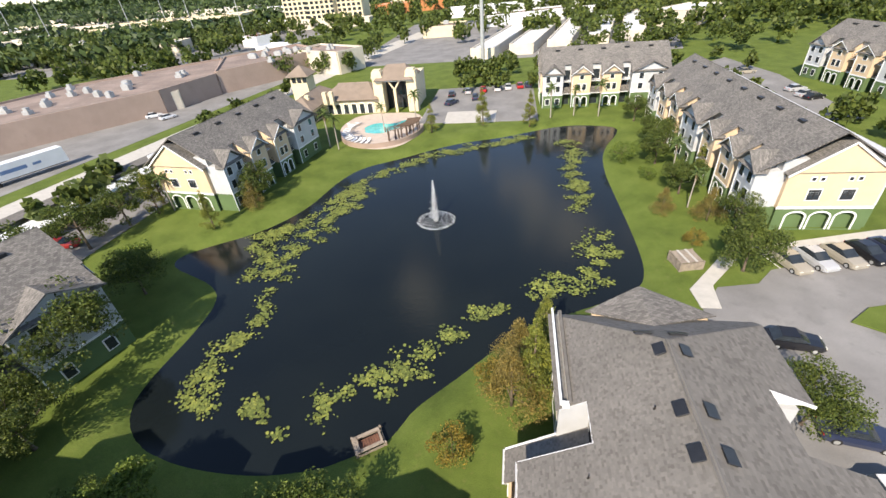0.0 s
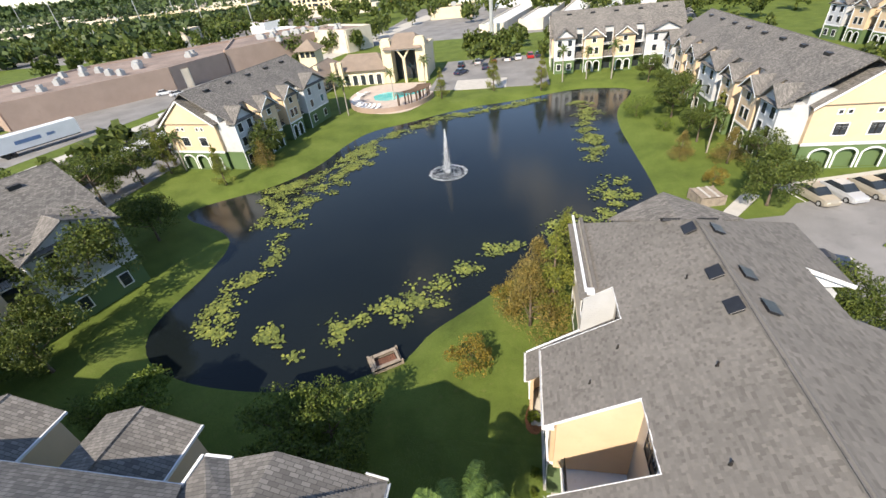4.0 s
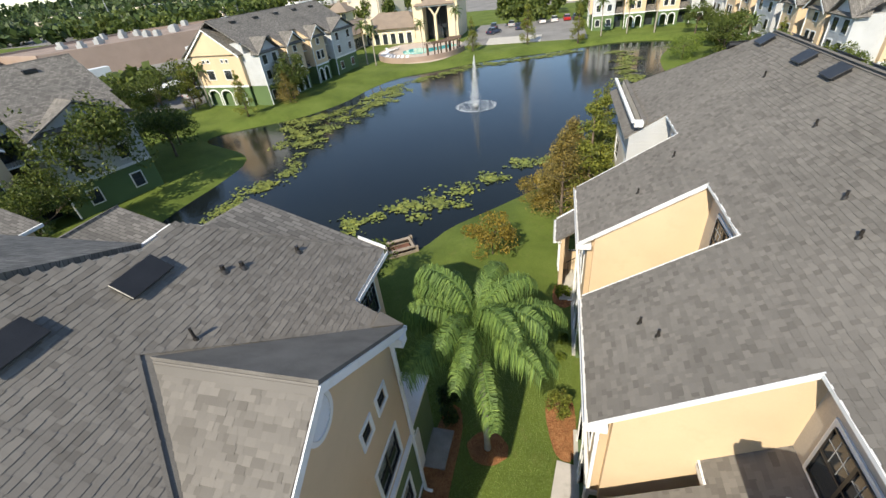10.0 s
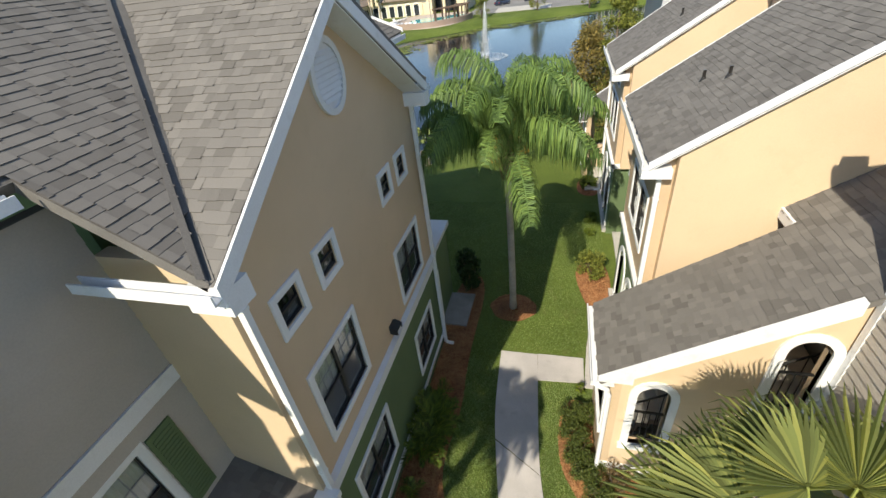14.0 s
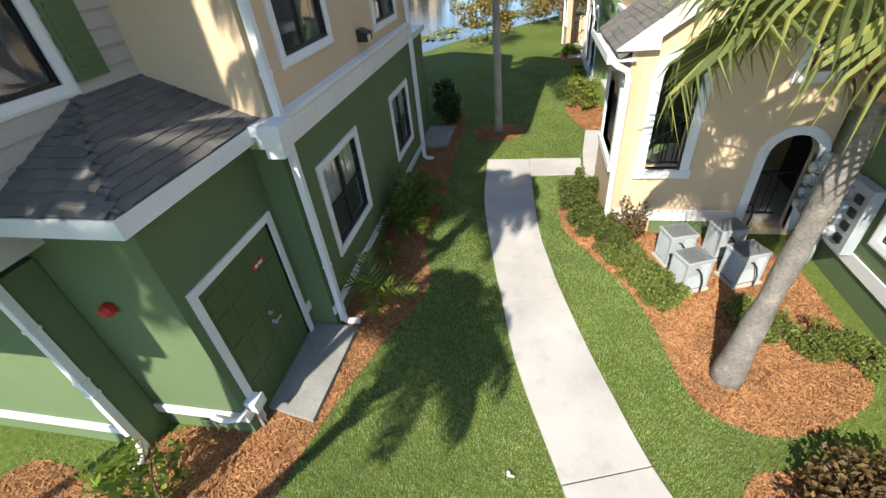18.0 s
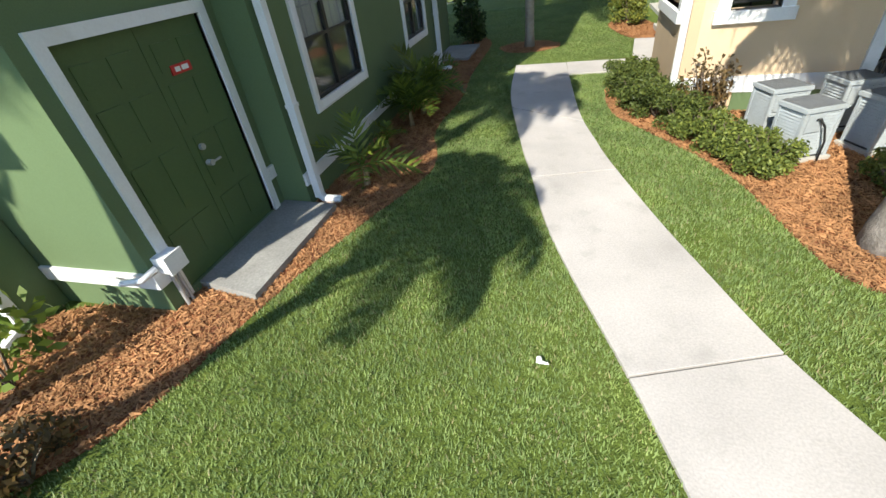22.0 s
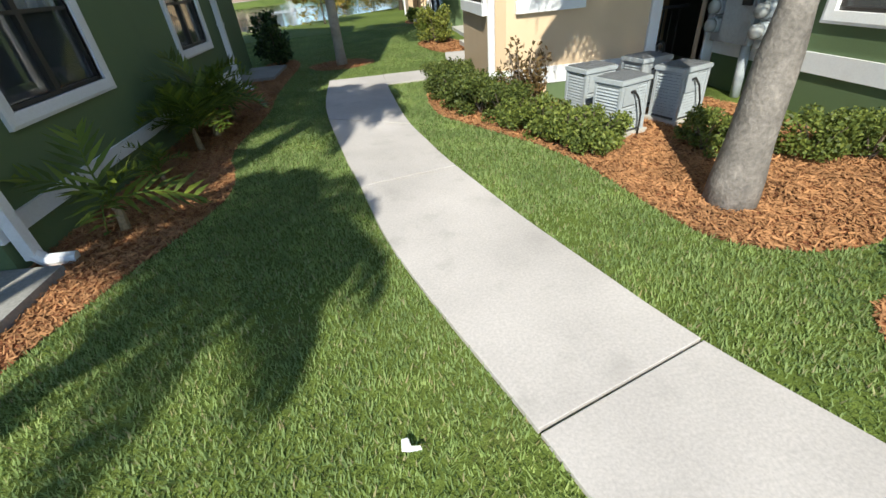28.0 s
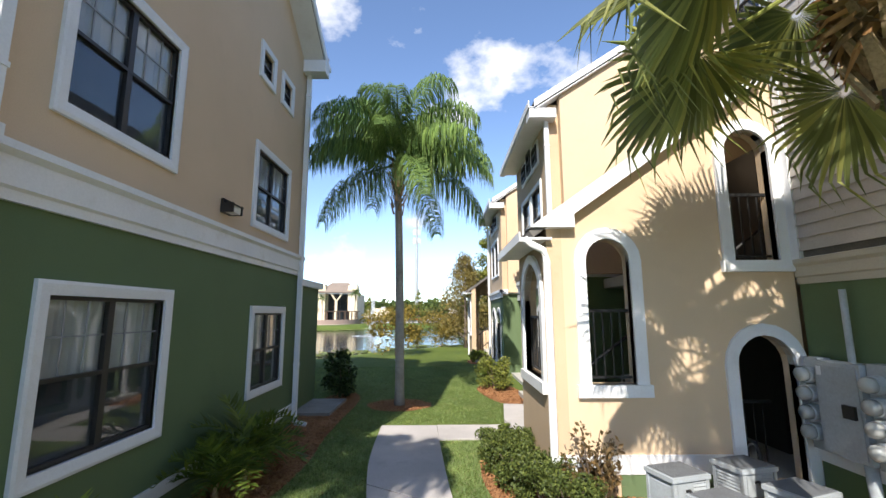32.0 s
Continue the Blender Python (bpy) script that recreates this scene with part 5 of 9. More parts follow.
# ---- roads, parking and paths round the pond ----
sheet("road", [(-104, -60), (-94, -60), (-79.5, 40), (-64, 135), (-40, 260), (-50, 262), (-73, 139), (-87, 52)], 0.03, M["concrete"], "pale concrete service road", "road")
sheet("parking_lot", [(-140, 30), (-97, 30), (-86.5, 90), (-76, 150), (-60, 215), (-75, 220), (-92, 138), (-118, 86)], 0.03, M["asphalt"], "worn grey asphalt lot behind the shops", "parking lot")
sheet("parking_lot", [(22.7, 37.4), (25.2, 40.8), (29.3, 41.6), (31.5, 44), (46, 48.5), (60, 52), (60, -30), (22.7, -30)], 0.03, M["asphalt"], "worn grey asphalt parking lot", "parking lot")
sheet("parking_lot", [(-17.5, 97.8), (-17.5, 129), (9, 131), (9.4, 97.4)], 0.03, M["asphalt"], "asphalt parking lot beyond the pond", "parking lot")
sheet("parking_apron", [(-11.5, 97.2), (-11.8, 106), (0, 106), (0, 97.2)], 0.045, M["concrete"], "pale concrete apron", "parking lot")
sheet("parking_lot", [(50, 92), (52, 140), (66, 152), (70, 128), (68, 92)], 0.03, M["asphalt"], "asphalt parking lot among the buildings", "parking lot")
sheet("parking_lot", [(-66, 40), (-54, 40), (-53, 70), (-64, 74)], 0.03, M["asphalt"], "asphalt parking lot behind the trees", "parking lot")
sheet("parking_lot", [(-60, 170), (60, 170), (90, 300), (-60, 300)], 0.02, M["asphalt"], "grey asphalt among distant storage sheds", "parking lot")
sheet("parking_lot", [(-330, 190), (-150, 190), (-100, 330), (-330, 420)], 0.02, M["asphalt"], "distant asphalt lots", "parking lot")
sheet("parking_lot", [(-760, 230), (-335, 200), (-335, 425), (-140, 425), (-140, 640), (-760, 700)], 0.02, M["asphalt"], "wide distant asphalt lots among shops", "parking lot")
sheet("path", [(22.6, 37.5), (22.4, 40.3), (27.6, 46.6), (28.9, 45.8), (24.8, 41.0), (24.4, 37.5)], 0.045, M["concrete"], "pale concrete path to the parking lot", "path", 0.08)
sheet("path", [(31.2, 48.2), (46, 52.2), (60, 55), (60, 53.4), (46, 50.4), (31.4, 46.6)], 0.06, M["concrete"], "pale concrete pavement along the parking", "path", 0.1)
sheet("planting_island", [(34.5, 36.2), (37, 38.2), (42, 39.5), (42, 35.5), (37, 34.6)], 0.14, M["lawn"], "grass island with a pale kerb", "traffic island", 0.14)
bm = bmesh.new()
for k in range(6):
    slab(bm, [(33.2 + 2.7 * k, 41.8 + 0.75 * k, 0.042), (33.32 + 2.7 * k, 41.83 + 0.75 * k, 0.042), (32.0 + 2.7 * k, 46.6 + 0.75 * k, 0.042), (31.88 + 2.7 * k, 46.57 + 0.75 * k, 0.042)], 0.008)
for k in range(7):
    slab(bm, [(24.6 + 0.8 * k, 38.6, 0.042), (24.75 + 0.8 * k, 38.6, 0.042), (24.0 + 0.8 * k, 36.8, 0.042), (23.85 + 0.8 * k, 36.8, 0.042)], 0.008)
tagged(part("parking_lines", bm, M["paint"]), "white painted parking lines on asphalt", "road marking", kind="structure")
M["deck"] = surf("pinkish_paving", (0.50, 0.42, 0.36), 0.12, 0.8, 12, 0.85, 0.2)
M["brick_red"] = surf("red_roof", (0.45, 0.05, 0.05), 0.1, 1, 20, 0.6, 0.1)
M["cream"] = surf("cream_stucco", (0.68, 0.58, 0.40), 0.06, 0.5, 40, 0.8, 0.2)
M["box_wall"] = surf("pinkish_block_wall", (0.36, 0.27, 0.22), 0.08, 0.3, 12, 0.85, 0.2, dirt=(0.28, 0.22, 0.18))
M["flat_roof"] = surf("flat_roof_membrane", (0.26, 0.20, 0.17), 0.25, 0.12, 6, 0.9, 0.2, dirt=(0.38, 0.34, 0.30))
M["white_roof"] = surf("white_metal_roof", (0.72, 0.73, 0.74), 0.06, 0.3, 10, 0.5, 0.1)
M["pale_wall"] = surf("pale_plaster", (0.62, 0.56, 0.46), 0.08, 0.4, 12, 0.85, 0.2)
M["foam"] = surf("fountain_foam", (0.75, 0.78, 0.8), 0.15, 3, 30, 0.6, 0.3)
M["pool"] = glass("pool_water", (0.06, 0.36, 0.36), 0.05)
M["orange"] = surf("orange_plaster", (0.5, 0.2, 0.08), 0.1, 0.5, 10, 0.8, 0.1)


# ---- apartment buildings round the pond ----
def apartment(length, bays, label):
    """Local frame: x along the front, front at y = 0 facing -y. bays: (start, end, kind) with kind 'end' or 'bay'; gaps are recesses."""
    t = thing("apartment_building", label, "apartment building", group="apartment buildings round the pond")
    W, s, ev = 14.0, 0.62, 7.3
    z = lambda y: ev + (y + 0.4) * s
    part("wall", boxes((0.3, length - 0.3, 2.6, W - 0.3, 2.9, z(2.0))), M["white_siding"], t)
    part("wall", boxes((0.3, length - 0.3, 2.6, W - 0.3, 0, 2.9)), M["green_far"], t)
    rd = z(W / 2)
    each("roof", [([(-0.4, 2.2, z(2.2)), (length + 0.4, 2.2, z(2.2)), (length + 0.4, W / 2, rd), (-0.4, W / 2, rd)], 0.15),
                  ([(-0.4, W + 0.4, ev), (length + 0.4, W + 0.4, ev), (length + 0.4, W / 2, rd), (-0.4, W / 2, rd)], 0.15)], M["roof_far"], t, "grey shingle roof slope")
    for a, b, kind in bays:
        F = face(0, 0, 0)
        each("roof", [([(a - 0.3, -0.4, ev), (b + 0.3, -0.4, ev), (b + 0.3, 2.2, z(2.2)), (a - 0.3, 2.2, z(2.2))], 0.15)], M["roof_far"], t)
        c = (a + b) / 2
        if kind == "bay":
            ar = [(c - 1.35, c - 0.25, 0.2, 2.3, 0.5), (c + 0.25, c + 1.35, 0.2, 2.3, 0.5)]
            part("wall", wall_mesh(bmesh.new(), F, a, b, 0, 2.9, ar), M["green_far"], t)
            for o in ar:
                bm = bmesh.new()
                arch_trim(bm, F, *o, wide=0.18, sill=False)
                part("arch_surround", bm, M["white"], t)
            part("wall", boxes((a, b, 0, 0.2, 2.9, ev)), M["yellow"], t, "yellow stucco bay front")
            pk = ev + 1.7
            each("roof", [([(a - 0.35, -0.5, ev - 0.1), (c, -0.5, pk), (c, 2.2, pk), (a - 0.35, 1.0, ev - 0.1)], 0.12), ([(b + 0.35, -0.5, ev - 0.1), (c, -0.5, pk), (c, 2.2, pk), (b + 0.35, 1.0, ev - 0.1)], 0.12)], M["roof_far"], t)
            part("gable", slabs(([(a, 0.0, ev), (b, 0.0, ev), (c, 0.0, pk - 0.15)], 0.15)), M["yellow"], t)
            part("bargeboard", slabs(([(a - 0.4, -0.52, ev - 0.12), (c, -0.52, pk), (c, -0.52, pk - 0.2), (a - 0.4, -0.52, ev - 0.32)], 0.05)), M["white"], t)
            part("bargeboard", slabs(([(b + 0.4, -0.52, ev - 0.12), (c, -0.52, pk), (c, -0.52, pk - 0.2), (b + 0.4, -0.52, ev - 0.32)], 0.05)), M["white"], t)
            for q in (c - 0.62, c + 0.62):
                window(t, F, q - 0.5, q + 0.5, 3.7, 5.2, sashes=1, near=False, grille=False)
            window(t, F, c - 0.5, c + 0.5, 6.0, 7.1, sashes=1, near=False, grille=False)
            for q in (a, b):
                g = 0.2 if q == a else -0.2
                part("wall", slabs(([(q, 0.2, 2.9), (q, 2.8, 2.9), (q, 2.8, z(2.8)), (q, 0.2, z(0.2) - 0.1)], 0.12)), M["yellow"], t)
                part("wall", boxes((min(q, q + g), max(q, q + g), 0.2, 2.8, 0, 2.9)), M["green_far"], t)
        else:
            part("wall", boxes((a, b, 0, 2.7, 2.9, ev + 0.1)), M["white_siding"], t, "pale lap siding")
            part("wall", boxes((a, b, 0.01, 2.7, 0, 2.9)), M["green_far"], t)
            pk = ev + 1.9
            each("roof", [([(a - 0.35, -0.5, ev - 0.1), (c, -0.5, pk), (c, 2.6, pk), (a - 0.35, 1.0, ev - 0.1)], 0.12), ([(b + 0.35, -0.5, ev - 0.1), (c, -0.5, pk), (c, 2.6, pk), (b + 0.35, 1.0, ev - 0.1)], 0.12)], M["roof_far"], t)
            part("gable", slabs(([(a, 0.0, ev), (b, 0.0, ev), (c, 0.0, pk - 0.15)], 0.15)), M["white_siding"], t)
            for q in ((a + c) / 2, (b + c) / 2):
                for h in (0.7, 3.5, 5.6):
                    window(t, F, q - 0.55, q + 0.55, h, h + 1.45, sashes=1, near=False, grille=False)
            if b < length - 1 or a > 1:
                pass
        part("band", boxes((a - 0.05, b + 0.05, -0.06, 0, 2.8, 3.05)), M["white"], t)
        part("downspout", boxes((a - 0.02, a + 0.1, -0.12, -0.02, 0.1, ev - 0.1)), M["white"], t)
    # open balconies in the recesses
    gaps = [(p[1], q[0]) for p, q in zip(bays, bays[1:])]
    for a, b in gaps:
        if b - a < 1.2:
            continue
        for h in (2.8, 5.4):
            part("balcony", boxes((a + 0.05, b - 0.05, 1.0, 2.6, h, h + 0.15)), M["white"], t)
            bm = bmesh.new()
            rail(bm, face(0, 1.0, 0), a + 0.05, b - 0.05, h + 0.1, h + 1.1, 0.0, 0.2)
            part("railing", bm, M["black"], t)
        for h in (0.15, 3.0, 5.6):
            part("balcony_door", boxes((a + 0.35, b - 0.35, 2.56, 2.62, h, h + 2.05)), M["glass"], t)
        each("roof", [([(a, 0.9, 3.1), (b, 0.9, 3.1), (b, 2.6, 4.0), (a, 2.6, 4.0)], 0.1)], M["roof_far"], t)
    # gabled ends
    for q, turn in ((0.0, -90), (length, 90)):
        F = face(q, 0, turn)
        sgn = -1 if turn == -90 else 1
        lo, hi = sorted((sgn * 3.2, sgn * (W - 1.0)))
        c = (lo + hi) / 2
        part("wall", boxes((lo, hi, -0.25, 0.3, 2.9, ev + 0.2), m=F), M["yellow"], t, "yellow stucco gable wall")
        ar = [(c - 3.6, c - 1.6, 0.1, 2.35, 0.6), (c - 1.0, c + 1.0, 0.1, 2.35, 0.6), (c + 1.6, c + 3.6, 0.1, 2.35, 0.6)]
        part("wall", wall_mesh(bmesh.new(), F @ pose(0, -0.25, 0), lo, hi, 0, 2.9, ar), M["green_far"], t)
        for o in ar:
            bm = bmesh.new()
            arch_trim(bm, F @ pose(0, -0.25, 0), *o, wide=0.2, sill=False)
            part("arch_surround", bm, M["white"], t)
        part("band", boxes((lo - 0.1, hi + 0.1, -0.33, -0.25, 2.85, 3.15), m=F), M["white"], t)
        G = F @ pose(0, -0.25, 0)
        for a in (c - 2.4, c + 1.0):
            window(t, G, a, a + 1.5, 3.9, 5.4, near=False)
        for a in (c - 2.6, c - 1.7, c + 1.1, c + 2.0):
            window(t, G, a, a + 0.6, 6.3, 6.9, sashes=1, near=False, grille=False)
        pk = rd - 0.9
        part("gable", slabs(([tuple(G @ Vector((lo, 0, ev + 0.2))), tuple(G @ Vector((hi, 0, ev + 0.2))), tuple(G @ Vector((c, 0, pk - 0.2)))], -0.3)), M["yellow"], t)
        for e in (lo - 0.4, hi + 0.4):
            pts = [(e, -0.5, ev - 0.05), (c, -0.5, pk), (c, 2.6, pk), (e, 2.6, ev - 0.05)]
            each("roof", [([tuple(G @ Vector(p)) for p in pts], 0.12)], M["roof_far"], t)
            pts = [(e, -0.52, ev - 0.05), (c, -0.52, pk + 0.02), (c, -0.52, pk - 0.22), (e, -0.52, ev - 0.3)]
            part("bargeboard", slabs(([tuple(G @ Vector(p)) for p in pts], 0.05)), M["white"], t)
        bm = tube(bmesh.new(), [tuple(G @ Vector((c, 0.02, pk - 1.2))), tuple(G @ Vector((c, -0.06, pk - 1.2)))], 0.45, 16)
        part("round_louvre", bm, M["white"], t)
    for k in range(int(length / 5)):
        part("roof_vent", boxes((3 + k * 5, 4.0 + k * 5, W / 2 - 1.3, W / 2 - 0.8, rd - 0.75, rd - 0.42)), M["black_vent"], t)
    return t


A = apartment(27, [(0.2, 4.6, "end"), (6.6, 10.6, "bay"), (13.0, 17.0, "bay"), (19.2, 26.8, "end")], "three-storey yellow and grey apartment building with green arcades")
A.matrix_basis = pose(-38.3, 56.5, 0, 0, 0, 83)
copy_thing(A, pose(10.3, 106.2, 0, 0, 0, 0))
copy_thing(A, pose(-41.6, 3.8, 0, 0, 0, 73))
copy_thing(A, pose(73.5, 126, 0, 0, 0, -78))
copy_thing(A, pose(79, 98, 0, 0, 0, -82))
B = apartment(44, [(0.2, 4.6, "end"), (7.0, 11.0, "bay"), (13.4, 17.4, "bay"), (19.6, 26.0, "end"), (28.2, 32.2, "bay"), (34.6, 38.6, "bay"), (39.8, 43.8, "end")], "long three-storey grey and yellow apartment building with white trim")
B.matrix_basis = pose(30.8, 96.5, 0, 0, 0, -89)


# ---- clubhouse and pool ----
def clubhouse():
    t = thing("clubhouse", "cream clubhouse with a tall open loggia and brown hip roofs", "clubhouse", (-28, 112, 0))
    for x in (-29.0, -20.6):
        part("pylon", boxes((x - 1.2, x + 1.2, 108.0, 110.4, 0, 9.6), (x - 1.35, x + 1.35, 107.85, 110.55, 8.2, 8.6), (x - 0.9, x + 0.9, 108.2, 110.2, 9.6, 10.0)), M["cream"], t, "cream stucco pylon")
    each("roof", [([(-29.6, 107.0, 7.8), (-20.0, 107.0, 7.8), (-22.5, 112, 10.6), (-27.1, 112, 10.6)], 0.2), ([(-20.0, 107.0, 7.8), (-20.0, 117, 7.8), (-22.5, 112, 10.6)], 0.2),
                  ([(-29.6, 107.0, 7.8), (-27.1, 112, 10.6), (-29.6, 117, 7.8)], 0.2), ([(-29.6, 117, 7.8), (-27.1, 112, 10.6), (-22.5, 112, 10.6), (-20.0, 117, 7.8)], 0.2)], M["club_roof"], t)
    bm = boxes((-25.1, -24.5, 107.6, 108.2, 0, 5.6))
    for s in (-1, 1):
        tube(bm, [(-24.8, 107.9, 5.4), (-24.8 + s * 1.6, 107.9, 7.7)], 0.22, 8)
    part("column", bm, M["cream"], t, "cream column with a forked head")
    part("beam", boxes((-29.4, -20.2, 107.5, 108.2, 7.4, 7.9)), M["white"], t)
    part("glass_wall", boxes((-28.0, -21.6, 112.0, 112.2, 0, 7.5)), M["glass"], t)
    for x in (-26.5, -24.8, -23.1):
        part("mullion", boxes((x - 0.06, x + 0.06, 111.9, 112.0, 0, 7.5)), M["dark"], t)
    part("wall", boxes((-30, -20, 112.2, 122, 0, 7.5)), M["cream"], t)
    part("wall", boxes((-44, -30.2, 107.8, 118, 0, 3.6)), M["cream"], t)
    for k in range(6):
        o = (-42.8 + k * 2.1, -41.6 + k * 2.1, 0.1, 2.7, 0.5)
        bm = bmesh.new()
        arch_trim(bm, face(0, 107.8, 0), *o, sill=False)
        part("arch_surround", bm, M["white"], t)
        part("arch_window", boxes((o[0], o[1], 107.74, 107.8, 0.1, 2.4)), M["glass"], t)
    each("roof", [([(-45, 107.0, 3.6), (-29.5, 107.0, 3.6), (-33, 113, 6.4), (-41, 113, 6.4)], 0.2), ([(-45, 119, 3.6), (-29.5, 119, 3.6), (-33, 113, 6.4), (-41, 113, 6.4)], 0.2),
                  ([(-45, 107, 3.6), (-41, 113, 6.4), (-45, 119, 3.6)], 0.2), ([(-29.5, 107, 3.6), (-33, 113, 6.4), (-29.5, 119, 3.6)], 0.2)], M["club_roof"], t)
    part("wall", boxes((-50, -44, 100, 118, 0, 3.4)), M["cream"], t)
    for k in range(6):
        part("arch_window", boxes((-44.02, -43.94, 101 + k * 1.1, 101.8 + k * 1.1, 0.3, 2.4)), M["glass"], t)
    each("roof", [([(-43.2, 99.2, 3.4), (-43.2, 118, 3.4), (-47, 115, 5.8), (-47, 103, 5.8)], 0.2), ([(-50.8, 99.2, 3.4), (-50.8, 118, 3.4), (-47, 115, 5.8), (-47, 103, 5.8)], 0.2), ([(-50.8, 99.2, 3.4), (-43.2, 99.2, 3.4), (-47, 103, 5.8)], 0.2)], M["club_roof"], t)
    for x, y in ((-42.5, 106.4), (-40.8, 106.4), (-46, 104)):
        part("chimney", boxes((x - 0.5, x + 0.5, y - 0.5, y + 0.5, 3.0, 6.0)), M["cream"], t)
    part("turret", boxes((-59, -54, 122, 127, 0, 7.0)), M["cream"], t, "cream corner turret")
    for k in range(3):
        part("turret_window", boxes((-58.4 + k * 1.6, -57.2 + k * 1.6, 121.94, 122.0, 5.2, 6.6)), M["glass"], t)
    c = (-56.5, 124.5, 9.6)
    q = [(-60, 121, 7.0), (-53, 121, 7.0), (-53, 128, 7.0), (-60, 128, 7.0)]
    each("roof", [([q[i], q[(i + 1) % 4], c], 0.2) for i in range(4)], M["club_roof"], t)
    return t


M["club_roof"] = surf("brown_shingle_roof", (0.24, 0.19, 0.15), 0.12, 0.5, 14, 0.9, 0.4)
clubhouse()
deck = smooth_loop([(-35, 93), (-30, 85.5), (-25, 82.2), (-19, 82.6), (-16, 89), (-15.8, 96), (-18, 105), (-22, 107.4), (-34, 107), (-36, 99)], 2)
sheet("pool_deck", [tuple(p) for p in deck], 0.08, M["deck"], "pale paved pool deck", "pool deck", 0.4)
pool = smooth_loop([(-30, 96), (-27.5, 99.6), (-24, 97.6), (-20.5, 101.5), (-17.8, 101.0), (-19, 97.2), (-22.5, 94.6), (-24, 91.5), (-28.5, 92.2), (-29, 94)], 2)
sheet("swimming_pool", [tuple(p) for p in pool], 0.10, M["pool"], "turquoise swimming pool with a curved edge", "pool", 0.05)
bm = bmesh.new()
for k in range(22):
    a = math.radians(205 + k * 7)
    x, y = -24.5 + 9.2 * math.cos(a), 93.5 + 10.8 * math.sin(a)
    b2 = math.radians(205 + (k + 1) * 7)
    x2, y2 = -24.5 + 9.2 * math.cos(b2), 93.5 + 10.8 * math.sin(b2)
    slab(bm, [(x, y, 0), (x2, y2, 0), (x2, y2, 1.0), (x, y, 1.0)], 0.25)
tagged(part("pool_wall", bm, M["box_wall"]), "low curved stone wall round the pool deck", "garden wall", kind="structure")


def pergola():
    t = thing("pergola", "dark timber pergola on posts beside the pool", "pergola", (-21, 88, 0.08))
    for k in range(6):
        a = math.radians(-70 + k * 16)
        for r in (5.2, 7.0):
            x, y = -23.5 + r * math.cos(a) * 1.05, 92 + r * math.sin(a)
            part("post", boxes((x - 0.12, x + 0.12, y - 0.12, y + 0.12, 0.08, 2.7)), M["wood_dark"], t)
    for k in range(24):
        a = math.radians(-74 + k * 3.8)
        p, q = [(-23.5 + r * math.cos(a) * 1.05, 92 + r * math.sin(a), 2.75) for r in (4.7, 7.5)]
        part("rafter", tube(bmesh.new(), [p, q], 0.09, 6), M["wood_dark"], t)


M["wood_dark"] = surf("dark_stained_timber", (0.10, 0.065, 0.045), 0.2, 2, 20, 0.8, 0.4)
pergola()


def lounger():
    t = thing("sun_lounger", "pale sun lounger on the pool deck", "lounger", group="loungers by the pool")
    part("mattress", slabs(([(-0.3, -0.95, 0.35), (0.3, -0.95, 0.35), (0.3, 0.35, 0.35), (-0.3, 0.35, 0.35)], 0.08)), M["white"], t)
    part("backrest", slabs(([(-0.3, 0.35, 0.35), (0.3, 0.35, 0.35), (0.3, 0.95, 0.75), (-0.3, 0.95, 0.75)], 0.08)), M["white"], t)
    for x in (-0.26, 0.26):
        for y in (-0.85, 0.3):
            part("leg", boxes((x - 0.03, x + 0.03, y - 0.03, y + 0.03, 0, 0.3)), M["metal"], t)
    return t


lg = lounger()
lg.matrix_basis = pose(-33.4, 97, 0.08, 0, 0, 60)
rng = random.Random(5)
for k in range(14):
    a = math.radians(150 + k * 9)
    copy_thing(lg, pose(-25.5 + 7.6 * math.cos(a), 94.5 + 8.4 * math.sin(a), 0.08, 0, 0, math.degrees(a) + 90 + rng.uniform(-8, 8)))


# ---- shops, sheds and the distant town ----
def shop(name, label, cat, pts, h, wall, roof, units=0, seed=1):
    """A flat-roofed building with a parapet on a polygon of corners."""
    cx, cy = sum(p[0] for p in pts) / len(pts), sum(p[1] for p in pts) / len(pts)
    t = thing(name, label, cat, (cx, cy, 0))
    n = len(pts)
    for i in range(n):
        (xa, ya), (xb, yb) = pts[i], pts[(i + 1) % n]
        part("wall", slabs(([(xa, ya, 0), (xb, yb, 0), (xb, yb, h + 0.6), (xa, ya, h + 0.6)], -0.4)), M[wall], t)
    part("roof", slabs(([(x, y, h) for x, y in pts], 0.3)), M[roof], t)
    r = random.Random(seed)
    for k in range(units):
        i = r.randrange(n)
        w = [r.random() for _ in range(n)]
        s = sum(w)
        x, y = sum(a * p[0] for a, p in zip(w, pts)) / s, sum(a * p[1] for a, p in zip(w, pts)) / s
        x, y = cx + (x - cx) * 1.6, cy + (y - cy) * 1.6
        e = r.uniform(0.7, 1.4)
        part("roof_unit", boxes((x - e, x + e, y - 0.8, y + 0.8, h, h + r.uniform(0.8, 1.6)), (x - e * 0.6, x + e * 0.6, y - 0.5, y + 0.5, h + 0.8, h + 1.75)), M["metal"], t)
    return t


